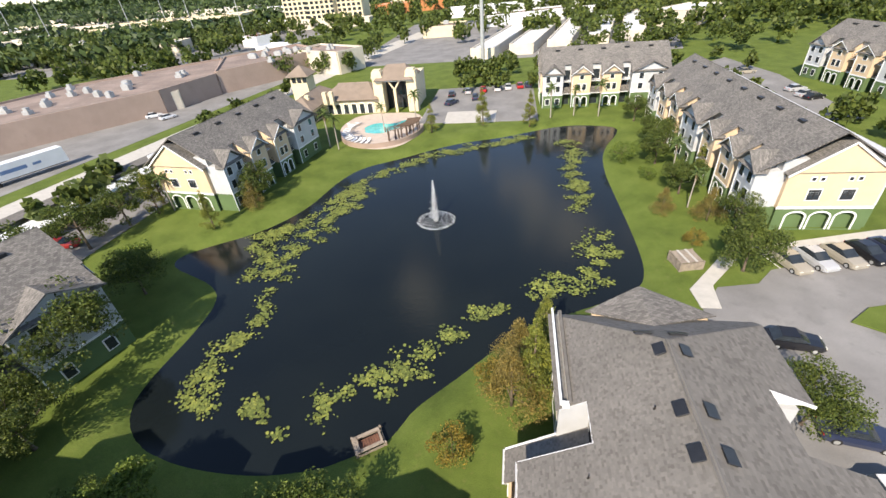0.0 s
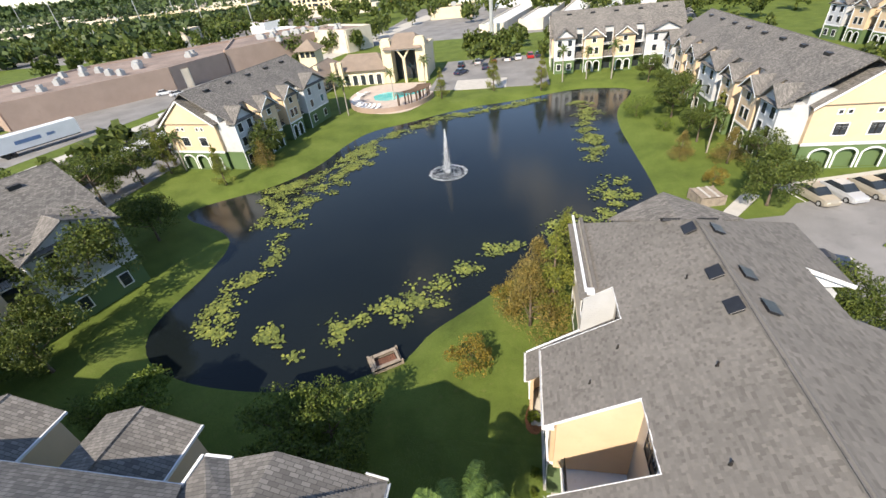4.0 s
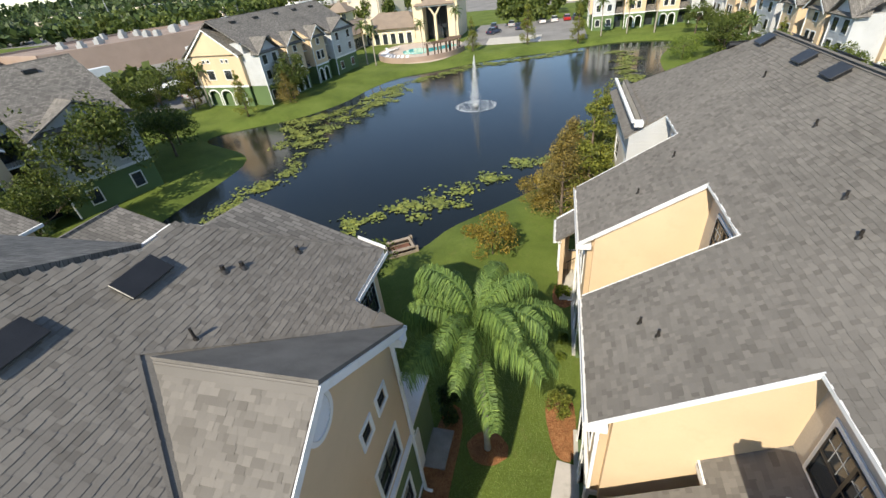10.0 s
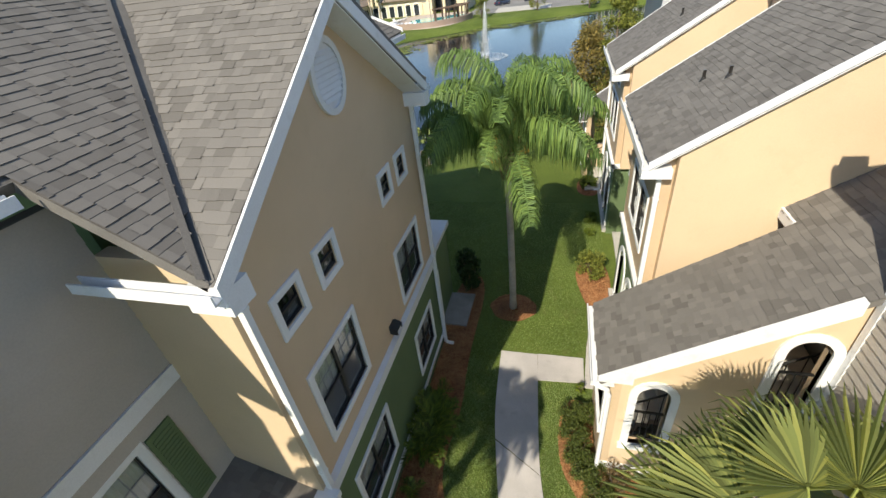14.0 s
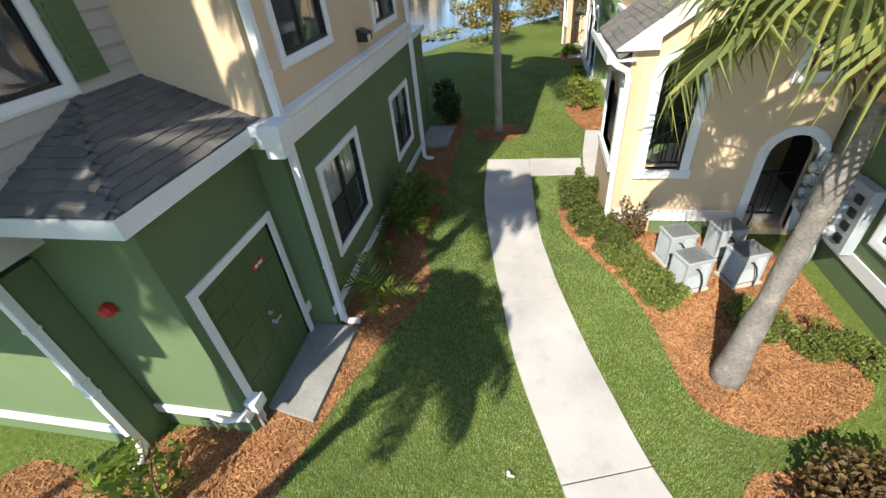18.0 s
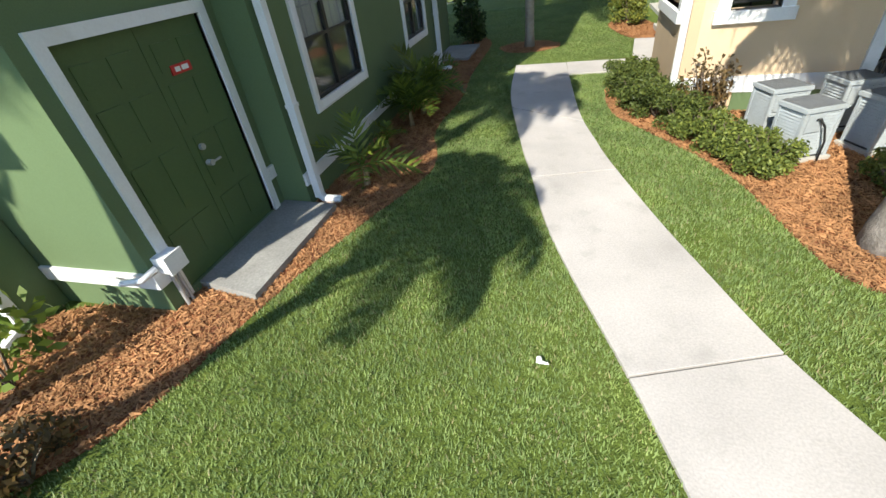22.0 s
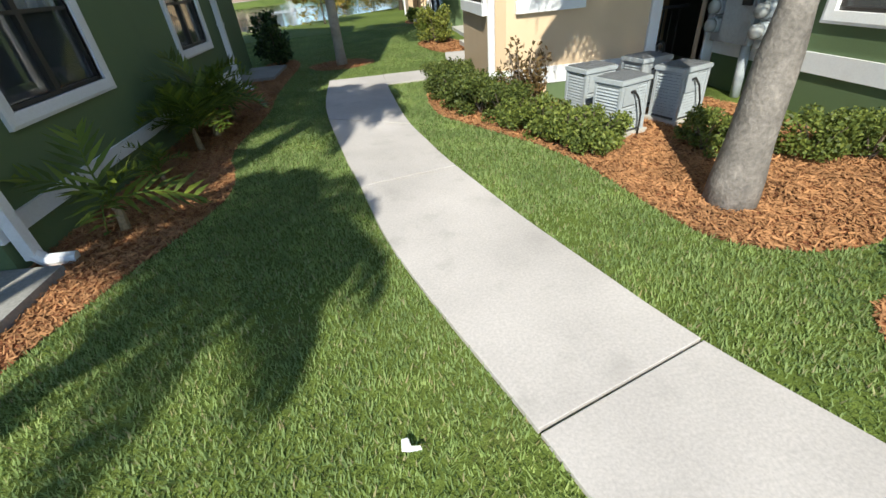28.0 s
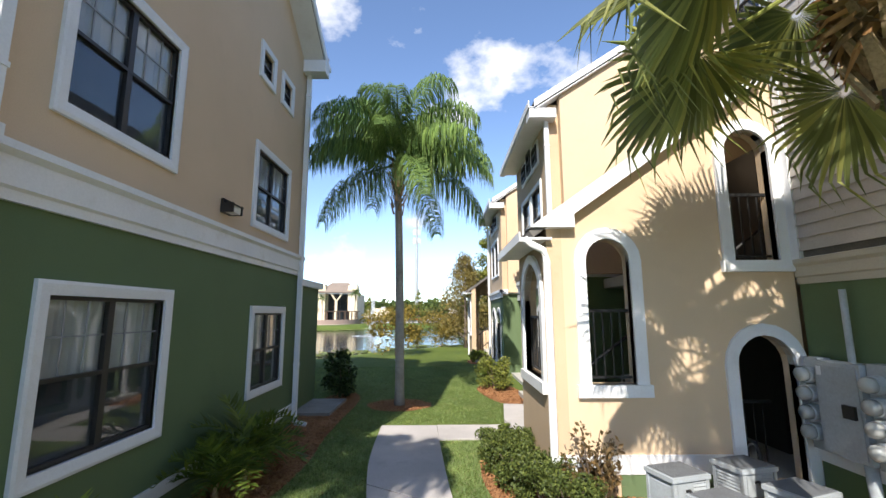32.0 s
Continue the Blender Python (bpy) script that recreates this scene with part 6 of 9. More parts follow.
shop("shop_building", "long tan flat-roofed shop building seen from behind", "shop", [(-119, 84), (-97, 116), (-92, 136), (-110, 168), (-140, 132), (-150, 92)], 6.0, "box_wall", "flat_roof", 16, 1)
shop("shop_building", "low tan flat-roofed shop wing with a loading bay", "shop", [(-92, 137), (-77, 159), (-70, 172), (-88, 190), (-108, 168)], 6.5, "box_wall", "flat_roof", 8, 2)
shop("shop_building", "tan shop building beyond the lot", "shop", [(-150, 40), (-124, 78), (-150, 92), (-180, 60)], 6.0, "box_wall", "flat_roof", 8, 3)
shop("loading_bay", "pale loading bay block", "shop", [(-101, 112), (-95, 121), (-102, 127), (-108, 117)], 4.6, "pale_wall", "pale_wall", 0, 4)
shop("shop_building", "cream shop beyond the loading yard", "shop", [(-80, 170), (-58, 158), (-52, 168), (-74, 182)], 7, "pale_wall", "flat_roof", 4, 5)
shop("restaurant", "low brown-roofed restaurant with a cream base", "restaurant", [(-42, 236), (-22, 236), (-22, 252), (-42, 252)], 4.5, "cream", "club_roof", 2, 6)
shop("shop", "white-walled shop with a red roof", "shop", [(-150, 250), (-138, 244), (-132, 254), (-144, 260)], 5, "white", "brick_red", 0, 7)
shop("shop", "small white flat-roofed shop building", "shop", [(-118, 208), (-100, 202), (-97, 212), (-115, 218)], 4.5, "white", "white_roof", 0, 8)
for k, (x, y, w, d, h, wm, rm) in enumerate([(-205, 240, 46, 16, 6, "pale_wall", "white_roof"), (-260, 395, 60, 22, 9, "cream", "pale_wall"), (-330, 400, 55, 20, 9, "cream", "flat_roof"), (-180, 400, 50, 25, 8, "pale_wall", "white_roof"),
                                             (-95, 395, 30, 14, 7, "orange", "white_roof"), (-60, 405, 28, 14, 7, "orange", "flat_roof"), (-300, 300, 40, 18, 6, "pale_wall", "white_roof"), (-250, 290, 30, 16, 5, "white", "white_roof"),
                                             (-380, 330, 60, 30, 7, "pale_wall", "white_roof"), (-420, 430, 70, 30, 8, "pale_wall", "flat_roof"), (-10, 330, 60, 14, 5, "white", "white_roof"), (60, 340, 70, 14, 5, "white", "white_roof"),
                                             (-360, 250, 40, 20, 6, "box_wall", "white_roof"), (-450, 300, 60, 24, 7, "pale_wall", "flat_roof"), (-230, 470, 60, 24, 8, "white", "pale_wall"), (-520, 420, 80, 30, 8, "pale_wall", "white_roof"),
                                             (-170, 330, 24, 14, 5, "white", "white_roof"), (-215, 340, 20, 12, 5, "cream", "brick_red"), (-140, 520, 60, 24, 8, "cream", "flat_roof"), (-330, 520, 80, 24, 9, "pale_wall", "white_roof")]):
    shop("distant_shop", "distant pale flat-roofed commercial building", "shop", [(x - w / 2, y - d / 2), (x + w / 2, y - d / 2 + 4), (x + w / 2 - 2, y + d / 2 + 4), (x - w / 2 - 2, y + d / 2)], h, wm, rm, 3, 20 + k)
town = random.Random(5)
for k in range(30):
    x, y = town.uniform(-720, -150), town.uniform(250, 640)
    w, d, h = town.uniform(24, 70), town.uniform(14, 26), town.uniform(5, 9)
    shop("distant_shop", "distant pale flat-roofed commercial building", "shop", [(x - w / 2, y - d / 2), (x + w / 2, y - d / 2 + 4), (x + w / 2 - 2, y + d / 2 + 4), (x - w / 2 - 2, y + d / 2)], h, town.choice(("pale_wall", "white", "cream", "box_wall")), town.choice(("white_roof", "white_roof", "flat_roof", "pale_wall")), 2, 60 + k)
for k in range(5):
    x = -12 + k * 14
    shop("storage_shed", "long white-roofed storage shed", "storage shed", [(x, 172 + k * 5), (x + 8, 171 + k * 5), (x + 22, 232 + k * 6), (x + 14, 234 + k * 6)], 3.2, "pale_wall", "white_roof", 0, 40 + k)
shop("storage_shed", "long white storage building across the yard", "storage shed", [(-14, 262), (60, 282), (58, 296), (-16, 276)], 5, "white", "flat_roof", 0, 46)
shop("warehouse", "white-roofed warehouse by the trees", "warehouse", [(62, 226), (82, 244), (96, 234), (76, 216)], 6, "pale_wall", "white_roof", 0, 47)


def hotel():
    t = thing("hotel", "distant cream eight-storey hotel with rows of windows", "hotel", (-130, 335, 0))
    part("wall", boxes((-160, -102, 328, 346, 0, 26)), M["cream"], t)
    part("tower", boxes((-141, -121, 324, 346, 0, 31)), M["cream"], t)
    part("parapet", boxes((-161, -101, 327.4, 328, 26, 27.6), (-142, -120, 323.4, 324, 31, 32.4)), M["white"], t)
    part("podium", boxes((-170, -95, 318, 330, 0, 5)), M["pale_wall"], t)
    me = finish(boxes((-1.1, 1.1, -0.1, 0.1, -0.9, 0.9)), "hotel_window", M["glass"])
    for i in range(16):
        x = -158 + i * 3.6
        yy = 323.9 if -141 < x < -121 else 327.9
        for j in range(7):
            ob = new("window", me)
            ob.parent = t
            ob.location = (x + 130, yy - 335, 7 + j * 2.9)


hotel()
mast = thing("cell_mast", "tall grey steel cell mast with antenna panels", "mast", (-7.3, 163.8, 0))
part("pole", tube(bmesh.new(), [(-7.3, 163.8, 0), (-7.3, 163.8, 40)], [0.75, 0.4], 12), M["metal"], mast)
for h in (31, 34.5, 38):
    for k in range(6):
        a = k * math.pi / 3
        part("antenna", boxes((-0.2, 0.2, -0.12, 0.12, -1.0, 1.0), m=pose(-7.3 + 1.3 * math.cos(a), 163.8 + 1.3 * math.sin(a), h, 0, 0, math.degrees(a) + 90)), M["white"], mast)
    part("ring", tube(bmesh.new(), [(-7.3 + 1.2 * math.cos(k * math.pi / 6), 163.8 + 1.2 * math.sin(k * math.pi / 6), h) for k in range(13)], 0.06, 6), M["metal"], mast)
for x, y, h in ((-290, 330, 32), (-330, 420, 40), (-215, 300, 30), (-160, 270, 28), (-400, 360, 36), (-560, 460, 45)):
    pole = thing("light_mast", "thin distant steel light mast", "mast", (x, y, 0), "light masts")
    part("pole", tube(bmesh.new(), [(x, y, 0), (x, y, h)], [0.4, 0.25], 6), M["metal"], pole)
    part("lamp_head", boxes((x - 1.2, x + 1.2, y - 0.3, y + 0.3, h, h + 0.4)), M["metal"], pole)


def trailer():
    t = thing("semi_trailer", "long white box trailer parked on asphalt", "trailer", (-95, 71, 0))
    m = pose(-95, 71, 0, 0, 0, 68)
    part("box", boxes((-7.5, 7.5, -1.3, 1.3, 1.1, 4.1), m=m), M["trailer_white"], t)
    part("chassis", boxes((-7.3, 7.3, -0.6, 0.6, 0.8, 1.1), m=m), M["black"], t)
    for x in (-6.2, -5.0):
        for y in (-1.1, 1.1):
            part("wheel", tube(bmesh.new(), [tuple(m @ Vector((x, y - 0.15, 0.5))), tuple(m @ Vector((x, y + 0.15, 0.5)))], 0.5, 14), M["tyre"], t)
    part("marking_bars", boxes((-4, 0.5, -1.32, -1.3, 2.2, 2.9), (1.5, 3.0, -1.32, -1.3, 2.3, 2.8), m=m), M["paint_blue"], t)


M["trailer_white"] = surf("trailer_paint", (0.72, 0.74, 0.76), 0.05, 0.5, 10, 0.4, 0.05)
M["tyre"] = surf("tyre_rubber", (0.02, 0.02, 0.02), 0.2, 5, 60, 0.85, 0.2)
M["paint_blue"] = surf("blue_marking", (0.12, 0.2, 0.36), 0.1, 1, 20, 0.5, 0.05)
trailer()


# ---- cars ----
def car(paint, label):
    t = thing("car", label, "car", group="parked cars")
    def loft(sections, mat, name, parent):
        bm = bmesh.new()
        rings = []
        for x, w, z0, z1 in sections:
            rings.append([bm.verts.new((x, y, z)) for y, z in ((-w, z0), (-w * 1.02, (z0 + z1) / 2), (-w * 0.92, z1), (0, z1 + 0.02), (w * 0.92, z1), (w * 1.02, (z0 + z1) / 2), (w, z0))])
        for a, b in zip(rings, rings[1:]):
            for i in range(6):
                bm.faces.new((a[i], a[i + 1], b[i + 1], b[i]))
            bm.faces.new((a[6], a[0], b[0], b[6]))
        bm.faces.new(rings[0])
        bm.faces.new(rings[-1][::-1])
        return part(name, bm, mat, parent)
    loft([(-2.2, 0.72, 0.35, 0.72), (-2.1, 0.84, 0.25, 0.86), (-1.5, 0.88, 0.22, 0.95), (0.9, 0.88, 0.22, 0.92), (1.9, 0.84, 0.25, 0.78), (2.2, 0.7, 0.35, 0.62)], paint, "body", t)
    loft([(-1.75, 0.70, 0.9, 0.96), (-1.2, 0.72, 0.9, 1.40), (0.1, 0.72, 0.9, 1.42), (0.95, 0.70, 0.88, 0.94)], M["glass"], "cabin_glass", t)
    part("roof_panel", slabs(([(-1.15, -0.62, 1.44), (0.1, -0.62, 1.46), (0.1, 0.62, 1.46), (-1.15, 0.62, 1.44)], 0.04)), paint, t)
    for x in (-1.35, 1.35):
        for y in (-0.8, 0.8):
            w = part("wheel", tube(bmesh.new(), [(x, y - 0.1, 0.32), (x, y + 0.1, 0.32)], 0.32, 14), M["tyre"], t)
            sub("rim", tube(bmesh.new(), [(x, y - 0.11, 0.32), (x, y + 0.11, 0.32)], 0.19, 10), M["metal"], w)
    for y in (-0.6, 0.6):
        part("headlight", boxes((2.08, 2.16, y - 0.16, y + 0.16, 0.58, 0.7)), M["lens"], t)
        part("tail_light", boxes((-2.2, -2.13, y - 0.16, y + 0.16, 0.62, 0.76)), M["red"], t)
    return t


def car_paint(name, c):
    m = Nodes(name)
    m.color(m.ramp(m.noise(2, 3), [(0.3, shade(c, 0.92)), (0.7, c)]))
    m.set(Roughness=0.28, Metallic=0.2, Coat_Weight=0.5)
    return m.mat


SPOTS = {"silver": [(36.3, 45.6, -75), (-8.5, 123.4, 95), (66, 108, 20), (-58.5, 64, 75), (66.2, 112.5, 15)], "black": [(41.9, 46.9, -75), (28.3, 33.2, -8), (-12.8, 121.2, 95), (66.5, 105.8, 20), (-58, 69, 75)],
         "tan": [(33.6, 45.0, -75), (39.2, 46.2, -75), (63.4, 130.8, 10)], "white": [(28.0, 20.5, 5), (-0.7, 125, 95), (2.2, 126, 95), (-58.6, 66.5, 75), (-98, 112, 40), (-92, 110, 60)],
         "red": [(-59.6, 45.8, 20), (5.4, 127, 95), (-4.5, 124.5, 95)], "navy": [(28.1, 24.4, -10), (-11.7, 112.8, 60), (44.5, 47.6, -75), (7.6, 127.4, 95), (-6, 117, 95)]}
for nm, c in (("silver", (0.5, 0.51, 0.52)), ("black", (0.015, 0.015, 0.018)), ("tan", (0.4, 0.36, 0.29)), ("white", (0.75, 0.75, 0.75)), ("red", (0.45, 0.02, 0.02)), ("navy", (0.03, 0.04, 0.08))):
    first = car(car_paint("car_paint_" + nm, c), nm + " parked car on asphalt with dark windows")
    first.matrix_basis = pose(SPOTS[nm][0][0], SPOTS[nm][0][1], 0.035, 0, 0, SPOTS[nm][0][2])
    for x, y, a in SPOTS[nm][1:]:
        copy_thing(first, pose(x, y, 0.035, 0, 0, a))

for x0, y0 in ((-66, 48), (-64.5, 58), (-63, 68)):
    cp = thing("carport", "white-roofed carport on steel posts", "carport", (x0, y0, 0), "carports along the fence")
    m = pose(x0, y0, 0, 0, 0, 80)
    part("roof", slabs(([(-4.5, -2.4, 2.5), (4.5, -2.4, 2.5), (4.5, 2.4, 2.35), (-4.5, 2.4, 2.35)], 0.15), m=m), M["white_roof"], cp)
    for a in (-4, 0, 4):
        for b in (-2, 2):
            part("post", boxes((a - 0.06, a + 0.06, b - 0.06, b + 0.06, 0, 2.3), m=m), M["metal"], cp)
fence = thing("garage_row", "long low dark garage row along the road", "garage", (-70, 60, 0))
part("wall", boxes((-20, 24, -1.5, 1.5, 0, 2.3), m=pose(-70.5, 58, 0, 0, 0, 80)), M["felt"], fence)
part("roof", boxes((-20.3, 24.3, -1.8, 1.8, 2.3, 2.5), m=pose(-70.5, 58, 0, 0, 0, 80)), M["felt"], fence)


# ---- fountain, docks and lily pads ----
def fountain():
    fx, fy, fz = -6.5, 55.5, -0.8
    t = thing("fountain", "white jet fountain in the pond with a spray ring", "fountain", (fx, fy, fz))
    r = np.random.default_rng(3)
    n = 1700
    h = r.random(n) ** 0.9
    spread = 0.06 + 0.6 * (1 - h) ** 1.3 * r.random(n)
    side = (r.random(n) < 0.25) * (1 - h) * 0.7 * r.random(n)
    a = r.random(n) * 2 * np.pi
    c = np.stack([fx + (spread + side) * np.cos(a) - 0.35 * (1 - h) * r.random(n), fy + (spread + side) * np.sin(a), fz + 6.3 * h], -1)
    s = (0.014 + 0.026 * r.random(n))[:, None]
    d = np.array([[0, 0, 3.2], [1, 0, 0], [0, 1, 0], [0, 0, -3.2]])
    v = (c[:, None] + s[:, None] * d[None]).reshape(-1, 3)
    f = (np.array([[0, 1, 2], [1, 3, 2], [0, 2, 1]])[None, :2] + 4 * np.arange(n)[:, None, None]).reshape(-1, 3)
    jet = new("jet", raw_mesh("jet", v, f, M["foam"]))
    jet.parent, jet.location = t, (-fx, -fy, -fz)
    tagged(jet, "white water drops thrown upwards", kind="stuff")
    n = 900
    a, rad = r.random(n) * 2 * np.pi, 2.75 * np.sqrt(0.05 + 0.95 * r.random(n))
    rad = np.where(r.random(n) < 0.45, 2.45 + 0.35 * np.cos(a * 22) * 0.4 + 0.2 * r.random(n), rad)
    c = np.stack([fx + rad * np.cos(a), fy + rad * np.sin(a), fz + 0.01 + 0.05 * r.random(n)], -1)
    s = (0.02 + 0.045 * r.random(n))[:, None, None]
    q = np.array([[-1, -0.7, 0], [1, -0.5, 0.2], [0.8, 0.8, 0], [-0.9, 0.6, 0.3]])
    ring = new("spray_ring", raw_mesh("spray_ring", (c[:, None] + s * q[None]).reshape(-1, 3), np.arange(4 * n).reshape(-1, 4), M["foam"]))
    ring.parent, ring.location = t, (-fx, -fy, -fz)
    tagged(ring, "ring of white splashes on the water", kind="stuff")
    part("nozzle", tube(bmesh.new(), [(fx, fy, fz - 0.5), (fx, fy, fz + 0.25)], 0.3, 12), M["metal"], t)


fountain()


def dock(x, y, z0, turn, w, d, h, label, sunk):
    t = thing("dock_box", label, "wooden platform", (x, y, z0))
    m = pose(x, y, z0, 0, 0, turn)
    for k in range(int(w / 0.2)):
        a = -w / 2 + k * 0.2
        if sunk and abs(a + 0.1) < w / 2 - 0.3:
            part("plank", boxes((a, a + 0.18, -d / 2 + 0.3, d / 2 - 0.3, h - 0.35, h - 0.3), m=m), M["plank_dark"], t)
        else:
            part("plank", boxes((a, a + 0.18, -d / 2, d / 2, h - 0.05, h), m=m), M["wood"], t)
    if sunk:
        part("plank", boxes((-w / 2 + 0.3, w / 2 - 0.3, -d / 2, -d / 2 + 0.28, h - 0.05, h), m=m), M["wood"], t)
        part("plank", boxes((-w / 2 + 0.3, w / 2 - 0.3, d / 2 - 0.28, d / 2, h - 0.05, h), m=m), M["wood"], t)
    for r in ((-w / 2, w / 2, -d / 2 - 0.05, -d / 2), (-w / 2, w / 2, d / 2, d / 2 + 0.05), (-w / 2 - 0.05, -w / 2, -d / 2, d / 2), (w / 2, w / 2 + 0.05, -d / 2, d / 2)):
        for q in range(int(h / 0.2)):
            part("side_board", boxes((*r, q * 0.2, q * 0.2 + 0.18), m=m), M["wood"], t)
    if not sunk:
        for a in (-0.45, 0.45):
            part("batten", boxes((a - 0.12, a + 0.12, -d / 2, d / 2, h, h + 0.06), m=m), M["concrete"], t)
    for a in (-w / 2, w / 2):
        for b in (-d / 2, d / 2):
            part("post", boxes((a - 0.08, a + 0.08, b - 0.08, b + 0.08, -0.8, h + 0.03), m=m), M["wood"], t)


M["plank_dark"] = surf("rusty_plank", (0.16, 0.075, 0.05), 0.25, 2, 30, 0.9, 0.5)
dock(-6.2, 21.1, -0.85, 33, 2.3, 1.5, 0.6, "weathered wooden box platform at the pond edge", True)
dock(23.3, 44.9, -0.02, 12, 2.5, 2.4, 1.1, "grey wooden pump box standing on the lawn", False)


def lilies():
    r = np.random.default_rng(8)
    paths = [[(-34, 53), (-29.5, 48.5), (-26, 42), (-25, 38)], [(-23, 35.5), (-22.5, 33), (-24, 29.5)], [(-24, 29), (-24, 24), (-22, 22)], [(-18.5, 24), (-17, 22.3)], [(-12.5, 23), (-8.5, 26.2), (-5, 28.8), (-3.8, 30.5)], [(-2, 32.6), (-0.2, 33.4)],
             [(0.8, 36), (2.2, 37.6)], [(7, 40.5), (10, 42), (13.5, 43), (14.5, 46), (14.8, 52)], [(13.8, 60), (14.2, 70), (15, 82), (14, 88)], [(8, 90), (0, 85), (-9, 82), (-15, 77), (-21, 70), (-24, 62), (-26, 54), (-30, 50)], [(-14, 21)], [(3.5, 37.5)], [(-20, 66), (-22, 58), (-24, 50), (-26, 45)]]
    wide = [2.1, 1.5, 1.9, 1.3, 1.6, 0.5, 0.8, 1.8, 1.5, 1.4, 0.7, 0.4, 1.5]
    vs = []
    for p, w in zip(paths, wide):
        p = np.array(p, float)
        seg = np.sqrt((np.diff(p, axis=0) ** 2).sum(1)) if len(p) > 1 else np.array([0.8])
        for _ in range(max(1, int(seg.sum() / 0.42))):
            k = r.choice(len(seg), p=seg / seg.sum())
            c = (p[k] + r.random() * (p[k + 1] - p[k])) if len(p) > 1 else p[0]
            c = c + r.normal(0, w * 0.55, 2)
            g = r.integers(14, 60)
            vs.append(np.c_[c + r.normal(0, 0.5, (g, 2)) * (1, 0.75), 0.06 + 0.13 * r.random(g) ** 1.5])
    v = np.concatenate(vs)
    v = v[shore_distance(v[:, 0], v[:, 1]) < -0.3]
    n = len(v)
    a = np.linspace(0, 2 * np.pi, 9)[:8] + r.random((n, 1)) * 6
    a[:, 7] -= 0.25
    x, y = v[:, :1] + v[:, 2:] * np.cos(a), v[:, 1:2] + v[:, 2:] * np.sin(a)
    z = -0.785 + 0.03 * r.random((n, 1)) + 0.05 * np.cos(a + r.random((n, 1)) * 6) * r.random((n, 1)) + 0.05
    ob = new("lily_pads", raw_mesh("lily_pads", np.stack([x, y, z], -1).reshape(-1, 3), np.arange(8 * n).reshape(-1, 8), M["lily"]))
    tagged(ob, "floating mats of yellow-green lily pads", "lily pads", kind="stuff")


lilies()

# ---- trees and plants ----


def leaf_quads(points, rng, size, ratio=0.5, up=0.35, vary=0.4):
    """Small pointed leaves, one four-cornered blade at each point, turned at random."""
    p = np.asarray(points, float)
    n = len(p)
    d = rng.normal(size=(n, 3))
    d[:, 2] -= up * 0.3
    d /= np.linalg.norm(d, axis=1)[:, None]
    w = rng.normal(size=(n, 3))
    w[:, 2] *= 1 - up
    s = np.cross(d, w)
    s /= np.linalg.norm(s, axis=1)[:, None] + 1e-9
    L = size * (1 + vary * rng.uniform(-1, 1, n))[:, None]
    W = L * ratio * 0.5
    v = np.stack([p - d * L * 0.5, p - d * L * 0.05 + s * W, p + d * L * 0.5, p - d * L * 0.05 - s * W], 1)
    return v.reshape(-1, 3)


def quad_faces(n):
    return np.arange(4 * n).reshape(-1, 4)


def leaves(name, points, rng, size, material, parent, label="", ratio=0.5, up=0.35):
    v = leaf_quads(points, rng, size, ratio, up)
    ob = new(name, raw_mesh(name, v, quad_faces(len(points)), material))
    ob.parent = parent
    return tagged(ob, label) if label else ob


def lobed(rng, n, lobes, shell=0.55):
    """Points in the outer part of many small clumps; lobes: (x, y, z, radius across, radius up)."""
    k = np.array(lobes, float)
    w = k[:, 3] ** 2
    pick = rng.choice(len(k), n, p=w / w.sum())
    d = rng.normal(size=(n, 3))
    d /= np.linalg.norm(d, axis=1)[:, None]
    r = (shell + (1.08 - shell) * rng.uniform(0, 1, n) ** 0.7)[:, None]
    return k[pick, :3] + d * r * k[pick][:, [3, 3, 4]]


def limbs(rng, h, r, spread, base_r, n=7, start=0.3):
    """A tapered trunk with forked limbs, in its own metres, and the limbs' ends."""
    bm = bmesh.new()
    bend = rng.normal(0, 0.04 * h, 2)
    top = (bend[0], bend[1], h * 0.72)
    tube(bm, [(0, 0, -0.2), (0, 0, 0.06 * h), (bend[0] * 0.4, bend[1] * 0.4, h * 0.35), top], [base_r * 1.5, base_r, base_r * 0.75, base_r * 0.25], 9)
    ends = []
    for k in range(n):
        a = 2 * math.pi * (k + rng.uniform(-0.3, 0.3)) / n
        f = start + (0.65 - start) * rng.uniform(0, 1)
        p = Vector((bend[0] * f, bend[1] * f, h * f))
        e = Vector((math.cos(a) * spread * rng.uniform(0.55, 0.9), math.sin(a) * spread * rng.uniform(0.55, 0.9), h * rng.uniform(0.5, 0.9)))
        mid = p.lerp(e, 0.5) + Vector((0, 0, -0.05 * h))
        tube(bm, [p, mid, e], [base_r * 0.45, base_r * 0.28, base_r * 0.08], 6)
        ends.append(e)
        for q in range(2):
            g = e + Vector(rng.normal(0, 0.16 * spread, 3))
            tube(bm, [mid, mid.lerp(g, 0.6) + Vector((0, 0, 0.03 * h)), g], [base_r * 0.2, base_r * 0.12, base_r * 0.04], 5)
            ends.append(g)
    return bm, ends


